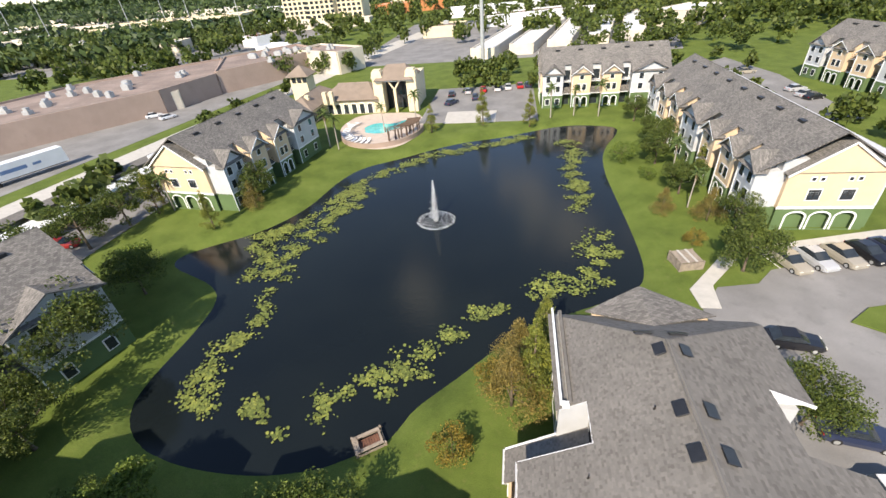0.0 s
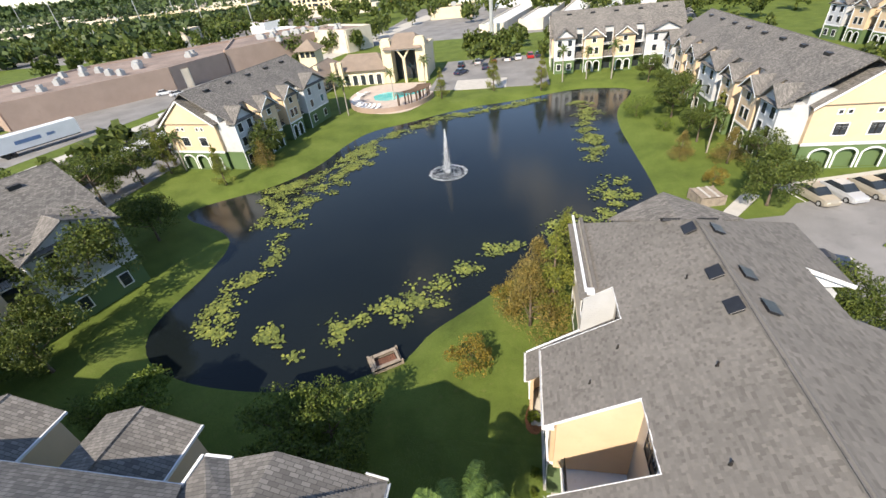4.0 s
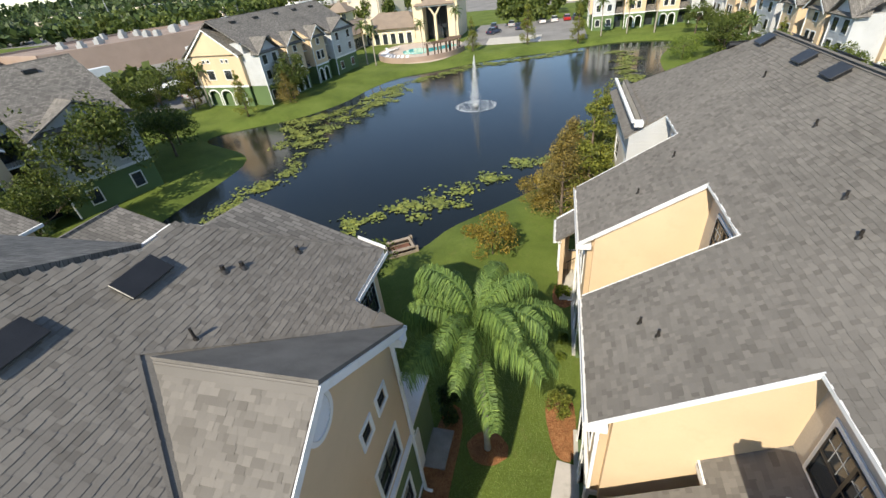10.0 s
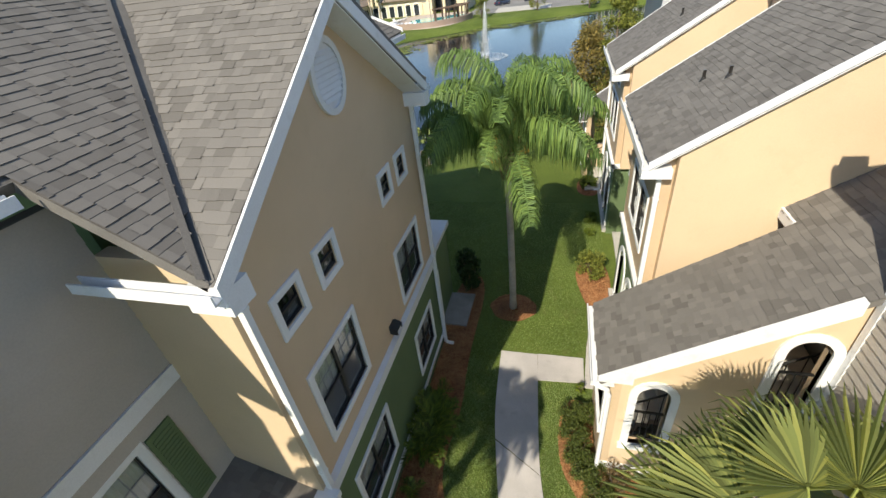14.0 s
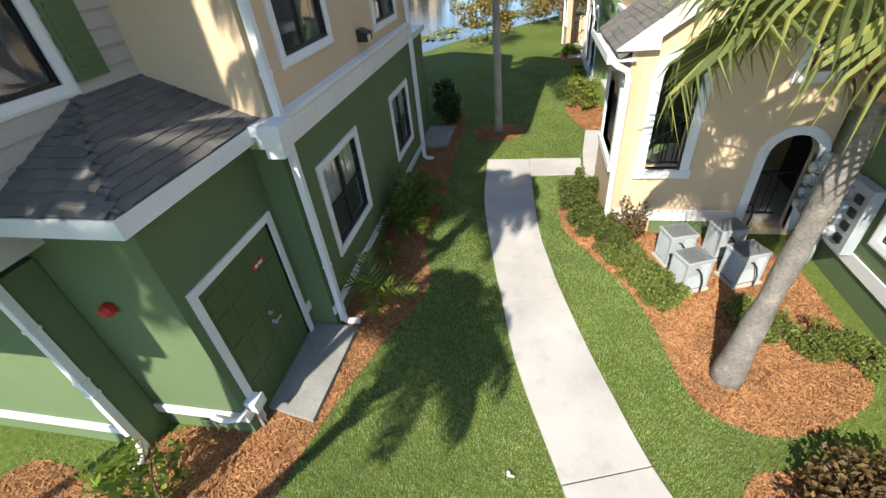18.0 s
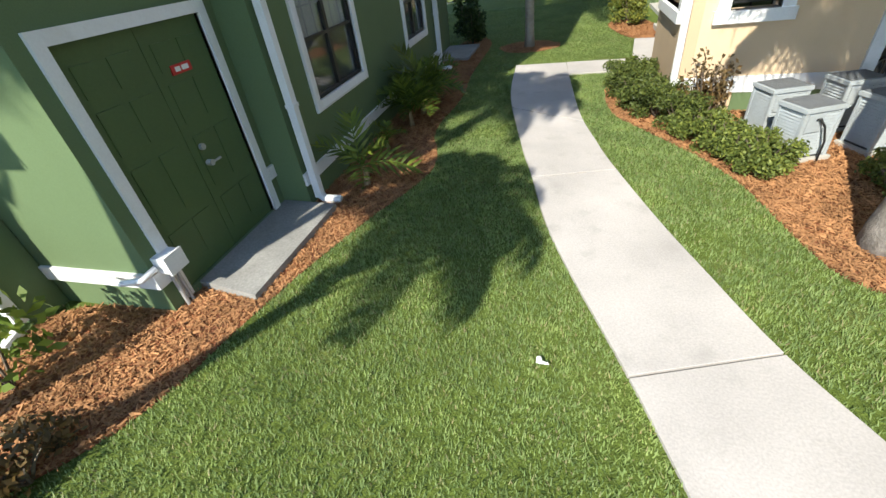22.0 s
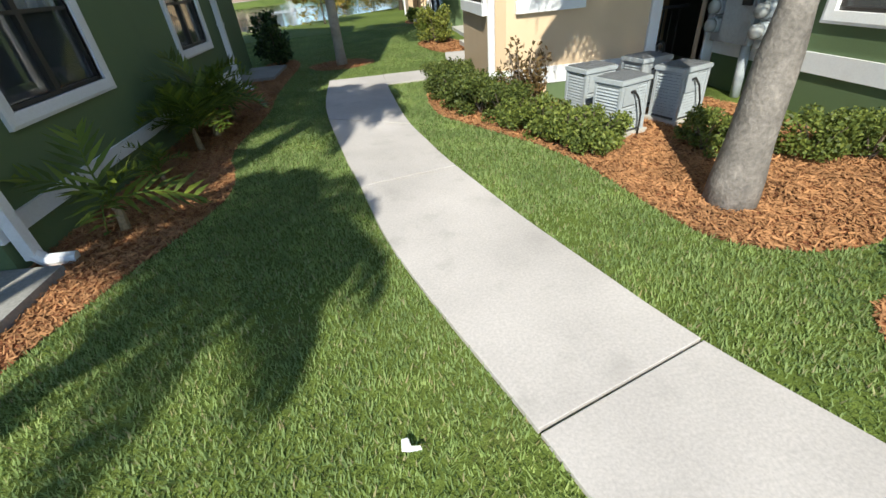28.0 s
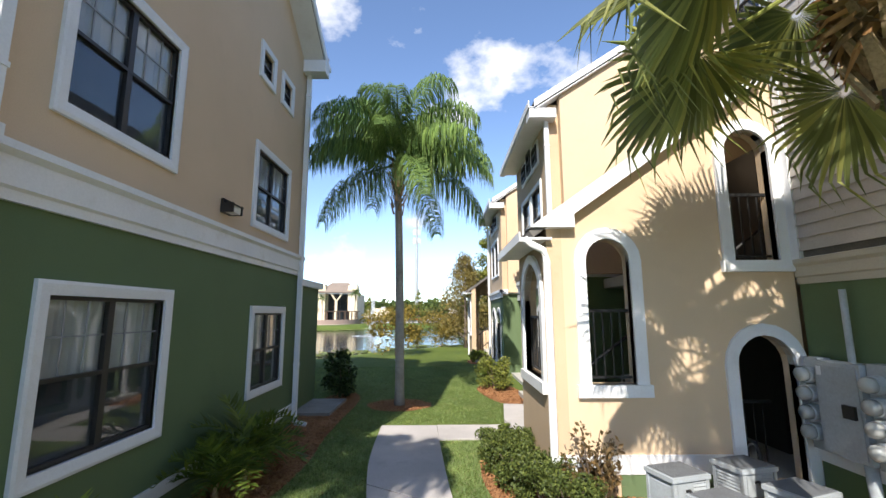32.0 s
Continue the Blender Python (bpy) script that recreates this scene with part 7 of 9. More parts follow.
def broad_tree(name, label, h, r, material, n=5200, seed=1, leaf=0.26, base_r=None, low=0.25, category="tree"):
    """A round-crowned tree about its own foot."""
    rng = np.random.default_rng(seed)
    t = thing(name, label, category)
    bm, ends = limbs(rng, h, r, r, base_r or 0.022 * h + 0.03, 8)
    part("trunk", bm, M["bark"], t, smooth=True)
    lobes = [(*e, r * rng.uniform(0.22, 0.4), r * rng.uniform(0.18, 0.32)) for e in ends]
    for k in range(16):
        a, f = rng.uniform(0, 2 * math.pi), rng.uniform(0, 1)
        z = h * (low + (0.93 - low) * f)
        reach = r * 0.85 * math.sqrt(max(0.05, 1 - (2 * f - 0.85) ** 2 / 1.9)) * rng.uniform(0.45, 1)
        lobes.append((math.cos(a) * reach, math.sin(a) * reach, z, r * rng.uniform(0.2, 0.36), r * rng.uniform(0.16, 0.3)))
    leaves("crown", lobed(rng, n, lobes), rng, leaf, material, t)
    return t


def cone_tree(name, label, h, r, material, n=4200, seed=1, leaf=0.2, open_=0.25):
    """A narrow, feathery cypress: whorls of short drooping boughs round a straight trunk."""
    rng = np.random.default_rng(seed)
    t = thing(name, label, "tree")
    bm = tube(bmesh.new(), [(0, 0, -0.2), (0, 0, 0.1 * h), (0, 0, h * 0.97)], [0.022 * h + 0.03, 0.016 * h + 0.02, 0.01], 8)
    lobes = []
    for k in range(62):
        f = rng.uniform(0.08, 1) ** 0.85
        a = rng.uniform(0, 2 * math.pi)
        reach = r * (1.03 - f) * rng.uniform(0.5, 1.1)
        z = h * f
        e = (math.cos(a) * reach, math.sin(a) * reach, z)
        if k % 2:
            tube(bm, [(0, 0, z - reach * 0.15), (e[0] * 0.6, e[1] * 0.6, z + 0.02 * h), e], [0.008 * h * (1.1 - f), 0.005 * h * (1.1 - f), 0.006], 5)
        s = r * (0.16 + 0.22 * (1 - f))
        lobes.append((*e, s, s * 0.8))
    part("trunk", bm, M["bark"], t, smooth=True)
    leaves("crown", lobed(rng, n, lobes, 0.3), rng, leaf, material, t, ratio=0.32, up=0.1)
    return t


def shrub(name, label, r, h, material, n=1500, seed=1, leaf=0.07, flat=False, category="shrub"):
    rng = np.random.default_rng(seed)
    t = thing(name, label, category)
    bm = bmesh.new()
    for k in range(7):
        a = k * 0.9 + rng.uniform(0, 0.5)
        tube(bm, [(0, 0, -0.02), (0.3 * r * math.cos(a), 0.3 * r * math.sin(a), h * 0.45), (0.6 * r * math.cos(a), 0.6 * r * math.sin(a), h * 0.8)], [0.014, 0.01, 0.005], 5)
    part("woody_base", bm, M["bark"], t)
    lobes = []
    for k in range(26):
        a, f = rng.uniform(0, 2 * math.pi), rng.uniform(0.0, 1)
        reach = r * 0.8 * math.sqrt(rng.uniform(0.1, 1)) * (1 if flat else math.sqrt(max(0.1, 1 - (f - 0.35) ** 2 * 1.6)))
        lobes.append((math.cos(a) * reach, math.sin(a) * reach, h * (0.18 + 0.68 * f), r * 0.3, h * 0.2))
    leaves("foliage", lobed(rng, n, lobes, 0.35), rng, leaf, material, t)
    return t


def feather_frond(length, rng, leaflets=46, leaf=0.42, droop=1.0, wide=0.022, hang=0.6):
    """One pinnate frond from the origin along +x, bowed down: leaflets on both sides of a rachis."""
    bm = bmesh.new()
    line = lambda f: Vector((length * (f - 0.22 * droop * f * f * f), 0, length * (0.38 * f - 0.78 * droop * f * f)))
    tube(bm, [line(k / 9) for k in range(10)], [0.02 * (1.15 - k / 9) * length / 2.6 + 0.003 for k in range(10)], 5)
    for k in range(leaflets):
        f = 0.14 + 0.86 * k / (leaflets - 1)
        p = line(f)
        size = leaf * (math.sin(math.pi * min(1, 0.12 + 0.88 * f ** 0.8)) ** 0.6 * 0.9 + 0.15) * rng.uniform(0.85, 1.1)
        for s in (-1, 1):
            out = Vector((0.55 + 0.5 * f, s * (1.0 - 0.3 * f), rng.uniform(-0.25, 0.45))).normalized()
            q1 = p + out * size * 0.38
            q2 = q1 + (out + Vector((0, 0, -hang * rng.uniform(0.7, 1.5)))).normalized() * size * 0.68
            w = Vector((-out.y * s, out.x * s, 0.3)).normalized() * wide
            vs = [bm.verts.new(c) for c in (p - w * 0.4, p + w * 0.4, q1 + w, q2, q1 - w)]
            bm.faces.new((vs[0], vs[1], vs[2], vs[4]))
            bm.faces.new((vs[4], vs[2], vs[3]))
    return bm


def plain_mesh(bm, name, material):
    me = bpy.data.meshes.new(name)
    bm.to_mesh(me)
    bm.free()
    me.materials.append(material)
    return me


def spread_fronds(t, name, meshes, hub, count, rng, low=-25, high=75, scale=(0.85, 1.1), roll=25):
    """Fronds round a hub by the golden angle, the young ones upright."""
    for k in range(count):
        f = k / max(1, count - 1)
        m = Matrix.Translation(hub) @ Matrix.Rotation(k * 2.39996 + rng.uniform(-0.15, 0.15), 4, "Z") @ Matrix.Rotation(-radians(low + (high - low) * f ** 1.3 + rng.uniform(-6, 6)), 4, "Y") @ Matrix.Rotation(radians(rng.uniform(-roll, roll)), 4, "X")
        ob = new(name, meshes[k % len(meshes)])
        ob.parent = t
        ob.matrix_local = m @ Matrix.Scale(rng.uniform(*scale), 4)


def feather_palm(name, label, h, count=22, seed=1, length=2.6, lean=(0.12, 0.0), trunk_r=0.13, leaflets=46, leaf=0.42, wide=0.022):
    rng = np.random.default_rng(seed)
    t = thing(name, label, "palm tree")
    pts = [(lean[0] * (k / 12) ** 2, lean[1] * (k / 12) ** 2, -0.1 + (h - 0.75) * k / 12) for k in range(13)]
    part("trunk", tube(bmesh.new(), pts, [trunk_r * (1.35 if k == 0 else 1.08 - 0.02 * k) for k in range(13)], 14), M["palm_bark"], t, "slender ringed grey palm trunk", smooth=True)
    bm = bmesh.new()
    for k in range(15):
        tube(bm, [(lean[0] * (f := (k + 0.5) / 15) ** 2, lean[1] * f * f, (h - 0.8) * f - 0.012), (lean[0] * f * f, lean[1] * f * f, (h - 0.8) * f + 0.012)], trunk_r * (1.10 - 0.24 * f), 12)
    part("ringed_bark", bm, M["palm_bark"], t)
    bm = bmesh.new()
    for k in range(26):
        a, z = k * 2.4, h - 1.5 + 1.3 * k / 26
        o = Vector((lean[0] + math.cos(a) * trunk_r, lean[1] + math.sin(a) * trunk_r, z))
        u = Vector((math.cos(a), math.sin(a), 0))
        slab(bm, [o + Vector((-u.y, u.x, 0)) * 0.05, o - Vector((-u.y, u.x, 0)) * 0.05, o + u * (0.05 + 0.05 * (k % 3)) + Vector((u.y, -u.x, 0)) * 0.02 + Vector((0, 0, 0.3)), o + u * (0.05 + 0.05 * (k % 3)) + Vector((-u.y, u.x, 0)) * 0.02 + Vector((0, 0, 0.3))], 0.02)
    part("leaf_base", bm, M["fibre"], t, "tan fibrous old leaf bases")
    part("crownshaft", tube(bmesh.new(), [(lean[0], lean[1], h - 0.95), (lean[0], lean[1], h - 0.5), (lean[0], lean[1], h + 0.15)], [trunk_r * 1.1, trunk_r * 0.9, 0.04], 10), M["frond_base"], t, smooth=True)
    if name == "queen_palm":
        lifts = (-2, 18, 34, 48, 60, 72, 83)
        meshes = [plain_mesh(arching_frond(length * (1.0 - 0.05 * (k % 3)), radians(a), rng, leaflets, leaf, 1.3 + 0.19 * k), "frond", M["queen_leaf"]) for k, a in enumerate(lifts)]
        for k in range(count):
            ob = new("frond", meshes[min(6, int(7 * (k + 0.5) / count))])
            ob.parent = t
            ob.matrix_local = Matrix.Translation((lean[0], lean[1], h - 0.12 + 0.008 * k)) @ Matrix.Rotation(k * 2.39996 + rng.uniform(-0.25, 0.25), 4, "Z") @ Matrix.Rotation(radians(rng.uniform(-7, 7)), 4, "Y") @ Matrix.Scale(rng.uniform(0.88, 1.08), 4)
        return t
    meshes = [plain_mesh(feather_frond(length * s, rng, leaflets, leaf, d, wide, 2.2), "frond", M["palm_leaf"]) for s, d in ((1.0, 1.1), (0.92, 1.3), (1.05, 1.2), (0.85, 0.95))]
    spread_fronds(t, "frond", meshes, (lean[0], lean[1], h - 0.05), count, rng, -8, 84)
    return t


def arching_frond(length, lift, rng, leaflets=84, leaf=0.6, bend=1.5):
    """One frond that starts at the angle lift and bows over; its fine leaflets hang straight down."""
    bm = bmesh.new()
    pts, p = [], Vector((0, 0, 0))
    for k in range(15):
        pts.append(p.copy())
        a = lift - bend * (k / 14) ** 1.5
        p += Vector((math.cos(a), 0, math.sin(a))) * length / 14
    tube(bm, pts, [0.024 * (1.12 - k / 14) + 0.003 for k in range(15)], 5)
    for k in range(leaflets):
        f = 0.16 + 0.84 * k / (leaflets - 1)
        i = min(int(f * 14), 13)
        o = pts[i].lerp(pts[i + 1], f * 14 - i)
        along_ = (pts[i + 1] - pts[i]).normalized()
        size = leaf * (0.45 + 0.75 * math.sin(math.pi * min(1.0, 0.15 + 0.8 * f))) * rng.uniform(0.8, 1.15)
        for s in (-1, 1):
            out = (along_ * rng.uniform(0.25, 0.7) + Vector((0, s, 0)) + Vector((0, 0, rng.uniform(-0.3, 0.7)))).normalized()
            q1 = o + out * size * 0.26
            q2 = q1 + (out * 0.55 + Vector((0, 0, -1.0))).normalized() * size * 0.36
            q3 = q2 + Vector((rng.uniform(-0.12, 0.12), s * 0.08, -1.0)).normalized() * size * 0.5
            w = along_ * 0.0135
            vs = [bm.verts.new(c) for c in (o - w * 0.5, o + w * 0.5, q1 + w, q1 - w, q2 + w * 0.9, q2 - w * 0.9, q3)]
            bm.faces.new((vs[0], vs[1], vs[2], vs[3]))
            bm.faces.new((vs[3], vs[2], vs[4], vs[5]))
            bm.faces.new((vs[5], vs[4], vs[6]))
    return bm


def fan_blade(radius, rng, fingers=42):
    """One fan leaf at the origin, opening along +x: pleated fingers joined near the hand, split and drooping at the tips."""
    bm = bmesh.new()
    for k in range(fingers):
        a = radians(-128 + 256 * (k + 0.5) / fingers)
        h = radians(256 / fingers * 0.5)
        R = radius * (1.0 - 0.16 * abs(a) / 2.2) * rng.uniform(0.9, 1.08)
        p = lambda ang, d, z: Vector((math.cos(ang) * d, math.sin(ang) * d, z))
        fold, sag = 0.03 * radius, -0.2 * radius
        j = 0.5
        c = [p(a, 0.03, 0), p(a - h, R * j, sag * 0.18 - fold), p(a, R * j, sag * 0.18 + fold), p(a + h, R * j, sag * 0.18 - fold)]
        tip = rng.uniform(-0.75, 0.0)
        dz = sag * 0.5 + tip * radius * 0.55
        e = [p(a - h * 0.35, R * 0.8, sag * 0.4 - fold * 0.4), p(a, R * 0.8, sag * 0.4 + fold * 0.4), p(a + h * 0.35, R * 0.8, sag * 0.4 - fold * 0.4), p(a + rng.uniform(-0.03, 0.03), R * rng.uniform(0.95, 1.03), dz)]
        v = [bm.verts.new(x) for x in c + e]
        for q in ((0, 1, 2), (0, 2, 3), (1, 4, 5, 2), (2, 5, 6, 3), (4, 7, 5), (5, 7, 6)):
            bm.faces.new([v[i] for i in q])
    return bm


def fan_palm(base, label, tall=1.0, crown=1.0, thick=1.0):
    t = thing("fan_palm", label, "palm tree", base)
    rng = np.random.default_rng(21)
    n = 16
    pts = [(0.34 * (k / n) ** 1.1, 0.2 * k / n, (-0.1 + 4.7 * k / n) * tall) for k in range(n + 1)]
    rad = [thick * (0.2 - 0.085 * min(1, k / 5) + 0.008 * math.sin(k * 2.1) + 0.03 * max(0, k - 12) / 4) for k in range(n + 1)]
    part("trunk", tube(bmesh.new(), pts, rad, 18), M["fan_bark"], t, "thick weathered grey palm trunk", smooth=True, local=True)
    bm = bmesh.new()
    for k in range(44):
        a, f = k * 2.4, k / 44
        z = 3.45 + 0.95 * f
        cx = 0.34 * (z / 4.6) ** 1.1
        u = Vector((math.cos(a), math.sin(a), 0))
        s = Vector((-u.y, u.x, 0))
        o = Vector((cx, 0.19 * z / 4.6, z * tall)) + u * 0.14 * thick
        slab(bm, [o + s * 0.06, o - s * 0.06, o + u * 0.13 - s * 0.025 + Vector((0, 0, 0.3)), o + u * 0.13 + s * 0.025 + Vector((0, 0, 0.3))], 0.025)
    part("leaf_base", bm, M["fibre"], t, "tan split leaf bases under the crown", local=True)
    hub = Vector((0.36, 0.21, 4.75 * tall))
    fans = [plain_mesh(fan_blade(r * crown, rng), "fan", M["fan_leaf"]) for r in (1.0, 1.08, 0.88, 1.02)]
    for k in range(25):
        f = k / 24
        el = radians(-12 + 92 * f ** 1.25 + rng.uniform(-7, 7))
        az = k * 2.39996 + rng.uniform(-0.2, 0.2)
        d = Vector((math.cos(az) * math.cos(el), math.sin(az) * math.cos(el), math.sin(el)))
        L = (1.15 + rng.uniform(-0.15, 0.25)) * crown
        start = hub + Vector((0, 0, -0.3 + 0.35 * f))
        end = start + d * L + Vector((0, 0, -0.18 * math.cos(el)))
        bm = tube(bmesh.new(), [start, start.lerp(end, 0.5) + Vector((0, 0, 0.07)), end], [0.026, 0.017, 0.012], 6)
        p = part("frond", bm, M["petiole"], t, local=True)
        droop = el - radians(32 + rng.uniform(0, 22))
        fan = new("fan", fans[k % 4])
        fan.parent = p
        fan.matrix_local = Matrix.Translation(end) @ Matrix.Rotation(az, 4, "Z") @ Matrix.Rotation(-droop, 4, "Y") @ Matrix.Rotation(radians(rng.uniform(-35, 35)), 4, "X")
    # dead leaves hanging under the crown
    dead = [plain_mesh(fan_blade(r * crown, rng, 18), "dead_fan", M["dead_leaf"]) for r in (0.55, 0.48)]
    for k in range(7):
        az = k * 2.4 + 0.7
        m = Matrix.Translation(hub + Vector((0.24 * math.cos(az), 0.24 * math.sin(az), -0.55 - 0.05 * (k % 3)))) @ Matrix.Rotation(az, 4, "Z") @ Matrix.Rotation(radians(78), 4, "Y")
        ob = new("dead_fan", dead[k % 2])
        ob.parent, ob.matrix_local = t, m
    return t


M["fibre"] = surf("palm_fibre", (0.33, 0.24, 0.14), 0.3, 3, 40, 0.95, 0.7, dist=0.01)
M["frond_base"] = surf("palm_frond_base", (0.16, 0.19, 0.07), 0.2, 3, 30, 0.6, 0.3)
M["petiole"] = surf("palm_petiole", (0.30, 0.34, 0.09), 0.2, 3, 30, 0.5, 0.2)
M["dead_leaf"] = leaf_material("dead_palm_leaf", (0.22, 0.14, 0.07), 0.15)
M["fan_bark"] = surf("fan_palm_bark", (0.205, 0.183, 0.162), 0.32, 6.0, 34, 0.95, 0.8, dist=0.012, dirt=(0.16, 0.14, 0.125))
M["queen_leaf"] = leaf_material("queen_palm_leaf", (0.17, 0.285, 0.088), 0.42)
M["bright_leaf"] = leaf_material("bright_young_leaf", (0.19, 0.28, 0.05), 0.4)
M["fern"] = leaf_material("fern_leaf", (0.13, 0.19, 0.03), 0.35)
M["box_leaf"] = leaf_material("clipped_hedge_leaf", (0.085, 0.12, 0.03), 0.2)
M["box_light"] = leaf_material("young_hedge_leaf", (0.14, 0.19, 0.045), 0.25)
M["red_leaf"] = leaf_material("reddish_leaf", (0.14, 0.10, 0.045), 0.25)
M["shore_leaf"] = leaf_material("shore_tree_leaf", (0.11, 0.165, 0.04), 0.35)
M["willow"] = leaf_material("light_green_leaf", (0.13, 0.20, 0.04), 0.3)
M["woods"] = leaf_material("woodland_leaf", (0.05, 0.085, 0.028), 0.1)


def at(x, y, s=1.0, turn=0.0, sz=None):
    z = float(ground_height(np.array([float(x)]), np.array([float(y)]))[0]) if -50 < x < 34 and 8 < y < 104 else 0.0
    return pose(x, y, z, 0, 0, turn) @ Matrix.Diagonal((s, s, sz or s, 1))


def place(proto, rows):
    """Moves a thing to the first of the rows (x, y, size[, height]) and copies it to the rest."""
    for k, row in enumerate(rows[1:], 1):
        copy_thing(proto, at(row[0], row[1], row[2], 137.5 * k, row[3] if len(row) > 3 else None))
    r = rows[0]
    proto.matrix_basis = at(r[0], r[1], r[2], 20, r[3] if len(r) > 3 else None)


place(broad_tree("oak_tree", "dark green spreading oak on the lawn", 9.0, 4.8, M["leaf"], 9000, 1, 0.34), [(-35.8, 25.8, 1.0), (-33.0, 17.5, 0.65), (-41.5, 17.0, 0.7), (-37.0, 12.5, 0.62), (-46, 21, 0.75), (-38.5, 36.5, 0.62), (28.7, 43.8, 0.62), (25.2, 25.2, 0.55), (27.5, 62, 0.55), (28.5, 80, 0.6)])
place(broad_tree("oak_tree", "green round-crowned tree beside the houses", 7.5, 3.2, M["leaf"], 5200, 2, 0.3), [(-36.7, 60.3, 0.9), (-55, 45.5, 1.0), (-54, 52, 0.9), (-53.9, 59.4, 0.95), (27, 72.8, 0.8), (-58, 38, 1.1), (28.4, 95, 0.7), (-46, 66, 0.7), (31, 52, 0.7)])
place(broad_tree("shore_tree", "low leafy green tree at the pond's edge", 4.6, 3.4, M["shore_leaf"], 6500, 3, 0.26, low=0.1), [(-7.2, 13.6, 0.95, 0.8), (-9.6, 13.2, 0.8, 0.75), (-22.6, 13.6, 0.6)])
place(broad_tree("willow", "light green drooping willow at the shore", 5.0, 2.6, M["willow"], 4200, 4, 0.3, low=0.12), [(-20.6, 14.2, 0.75), (-41.5, 40.5, 0.8)])
place(cone_tree("cypress", "tall lime-green feathery bald cypress", 8.2, 2.0, M["leaf_lime"], 5200, 5, 0.24), [(6.3, 26.2, 1.0), (7.3, 29.6, 0.95), (-39.1, 51.4, 0.75), (-13.2, 91.4, 0.75), (-2.5, 95.3, 0.95), (7.4, 94.3, 0.9), (-56.5, 49, 0.8), (-52, 56, 0.9), (31, 66, 0.7)])
place(cone_tree("cypress", "olive and rust autumn-coloured bald cypress near the water", 6.4, 2.9, M["leaf_olive"], 8200, 6, 0.2), [(4.6, 25.0, 0.95), (5.2, 28.6, 0.9), (23.9, 56.7, 0.55), (28.7, 54.5, 0.7), (-36, 58, 0.7)])
place(broad_tree("small_tree", "small rust-yellow tree on the lawn", 2.6, 1.5, M["leaf_rust"], 2600, 7, 0.16, 0.04, low=0.15), [(0.5, 20.3, 1.0), (25.2, 48.6, 0.75), (3.0, 26.6, 0.9)])
place(broad_tree("small_tree", "pale grey-green bushy tree on the lawn", 3.6, 2.6, M["willow"], 3600, 8, 0.2, low=0.1), [(22.1, 74.2, 0.9), (24.5, 67, 0.5), (31.5, 88, 0.7)])
queen = feather_palm("queen_palm", "queen palm with slender grey trunk and drooping fronds", 6.3, 25, 11, 3.05, (-0.1, 0.0), 0.11, 124, 0.8)
place(queen, [(2.03, 7.44, 1.0)])
small_palm = feather_palm("palm", "tall palm with a round head of fronds", 6.2, 14, 12, 1.9, (0.1, 0.1), 0.12, 22, 0.42, 0.05)
place(small_palm, [(-50, 57, 0.9), (-47.5, 59.5, 0.8), (-31.1, 82.6, 1.0), (-33.5, 84, 1.1), (-24, 92.5, 0.9), (-17.5, 96, 1.1), (12, 99, 1.0), (17, 100, 0.9), (22, 99, 1.05), (-47, 63.5, 0.9), (27.5, 58, 0.8), (28.2, 68, 0.85)])
fan_palm((5.6, -1.33, 0), "cabbage palm with big split fan leaves and thick grey trunk")
# palms behind the drive, known by their shadows on the lawn and the utility roof
slim = fan_palm((-4.85, -7.9, 0), "slender leaning fan palm with a small crown", 1.72, 0.5, 0.6)
slim.matrix_basis = pose(-4.85, -7.9, 0, 0, 17, 0)
leaning = feather_palm("queen_palm", "slender queen palm leaning over the drive", 6.5, 24, 13, 1.5, (0.0, 0.0), 0.1, 74, 0.5)
leaning.matrix_basis = pose(-2.35, -7.8, 0, 0, 19, 0)
copy_thing(leaning, pose(-2.3, -6.9, 0, 0, 20, 40) @ Matrix.Diagonal((1, 1, 1.22, 1)))


# woods and street trees in the distance, too many to count
def woods(name, label, spots, seed, leaf, per, material, parent=None):
    rng = np.random.default_rng(seed)
    pts = []
    for x, y, h, r in spots:
        lobes = []
        for k in range(7):
            a = rng.uniform(0, 2 * math.pi)
            q = r * rng.uniform(0.1, 0.65)
            lobes.append((x + math.cos(a) * q, y + math.sin(a) * q, h * rng.uniform(0.35, 0.82), r * rng.uniform(0.3, 0.5), h * rng.uniform(0.14, 0.24)))
        pts.append(lobed(rng, per, lobes, 0.5))
        pts.append(np.stack([x + rng.normal(0, 0.15, 4), y + rng.normal(0, 0.15, 4), h * np.linspace(0.05, 0.4, 4)], -1))
    p = np.concatenate(pts)
    ob = new(name, raw_mesh(name, leaf_quads(p, rng, leaf, 0.75, 0.2), quad_faces(len(p)), material))
    tagged(ob, label, "woods", kind="stuff")


def strewn(rng, x0, x1, y0, y1, n, h=(6, 11), keep=lambda x, y: True):
    out = []
    while len(out) < n:
        x, y = rng.uniform(x0, x1), rng.uniform(y0, y1)
        if keep(x, y):
            k = rng.uniform(*h)
            out.append((x, y, k, k * rng.uniform(0.4, 0.6)))
    return out


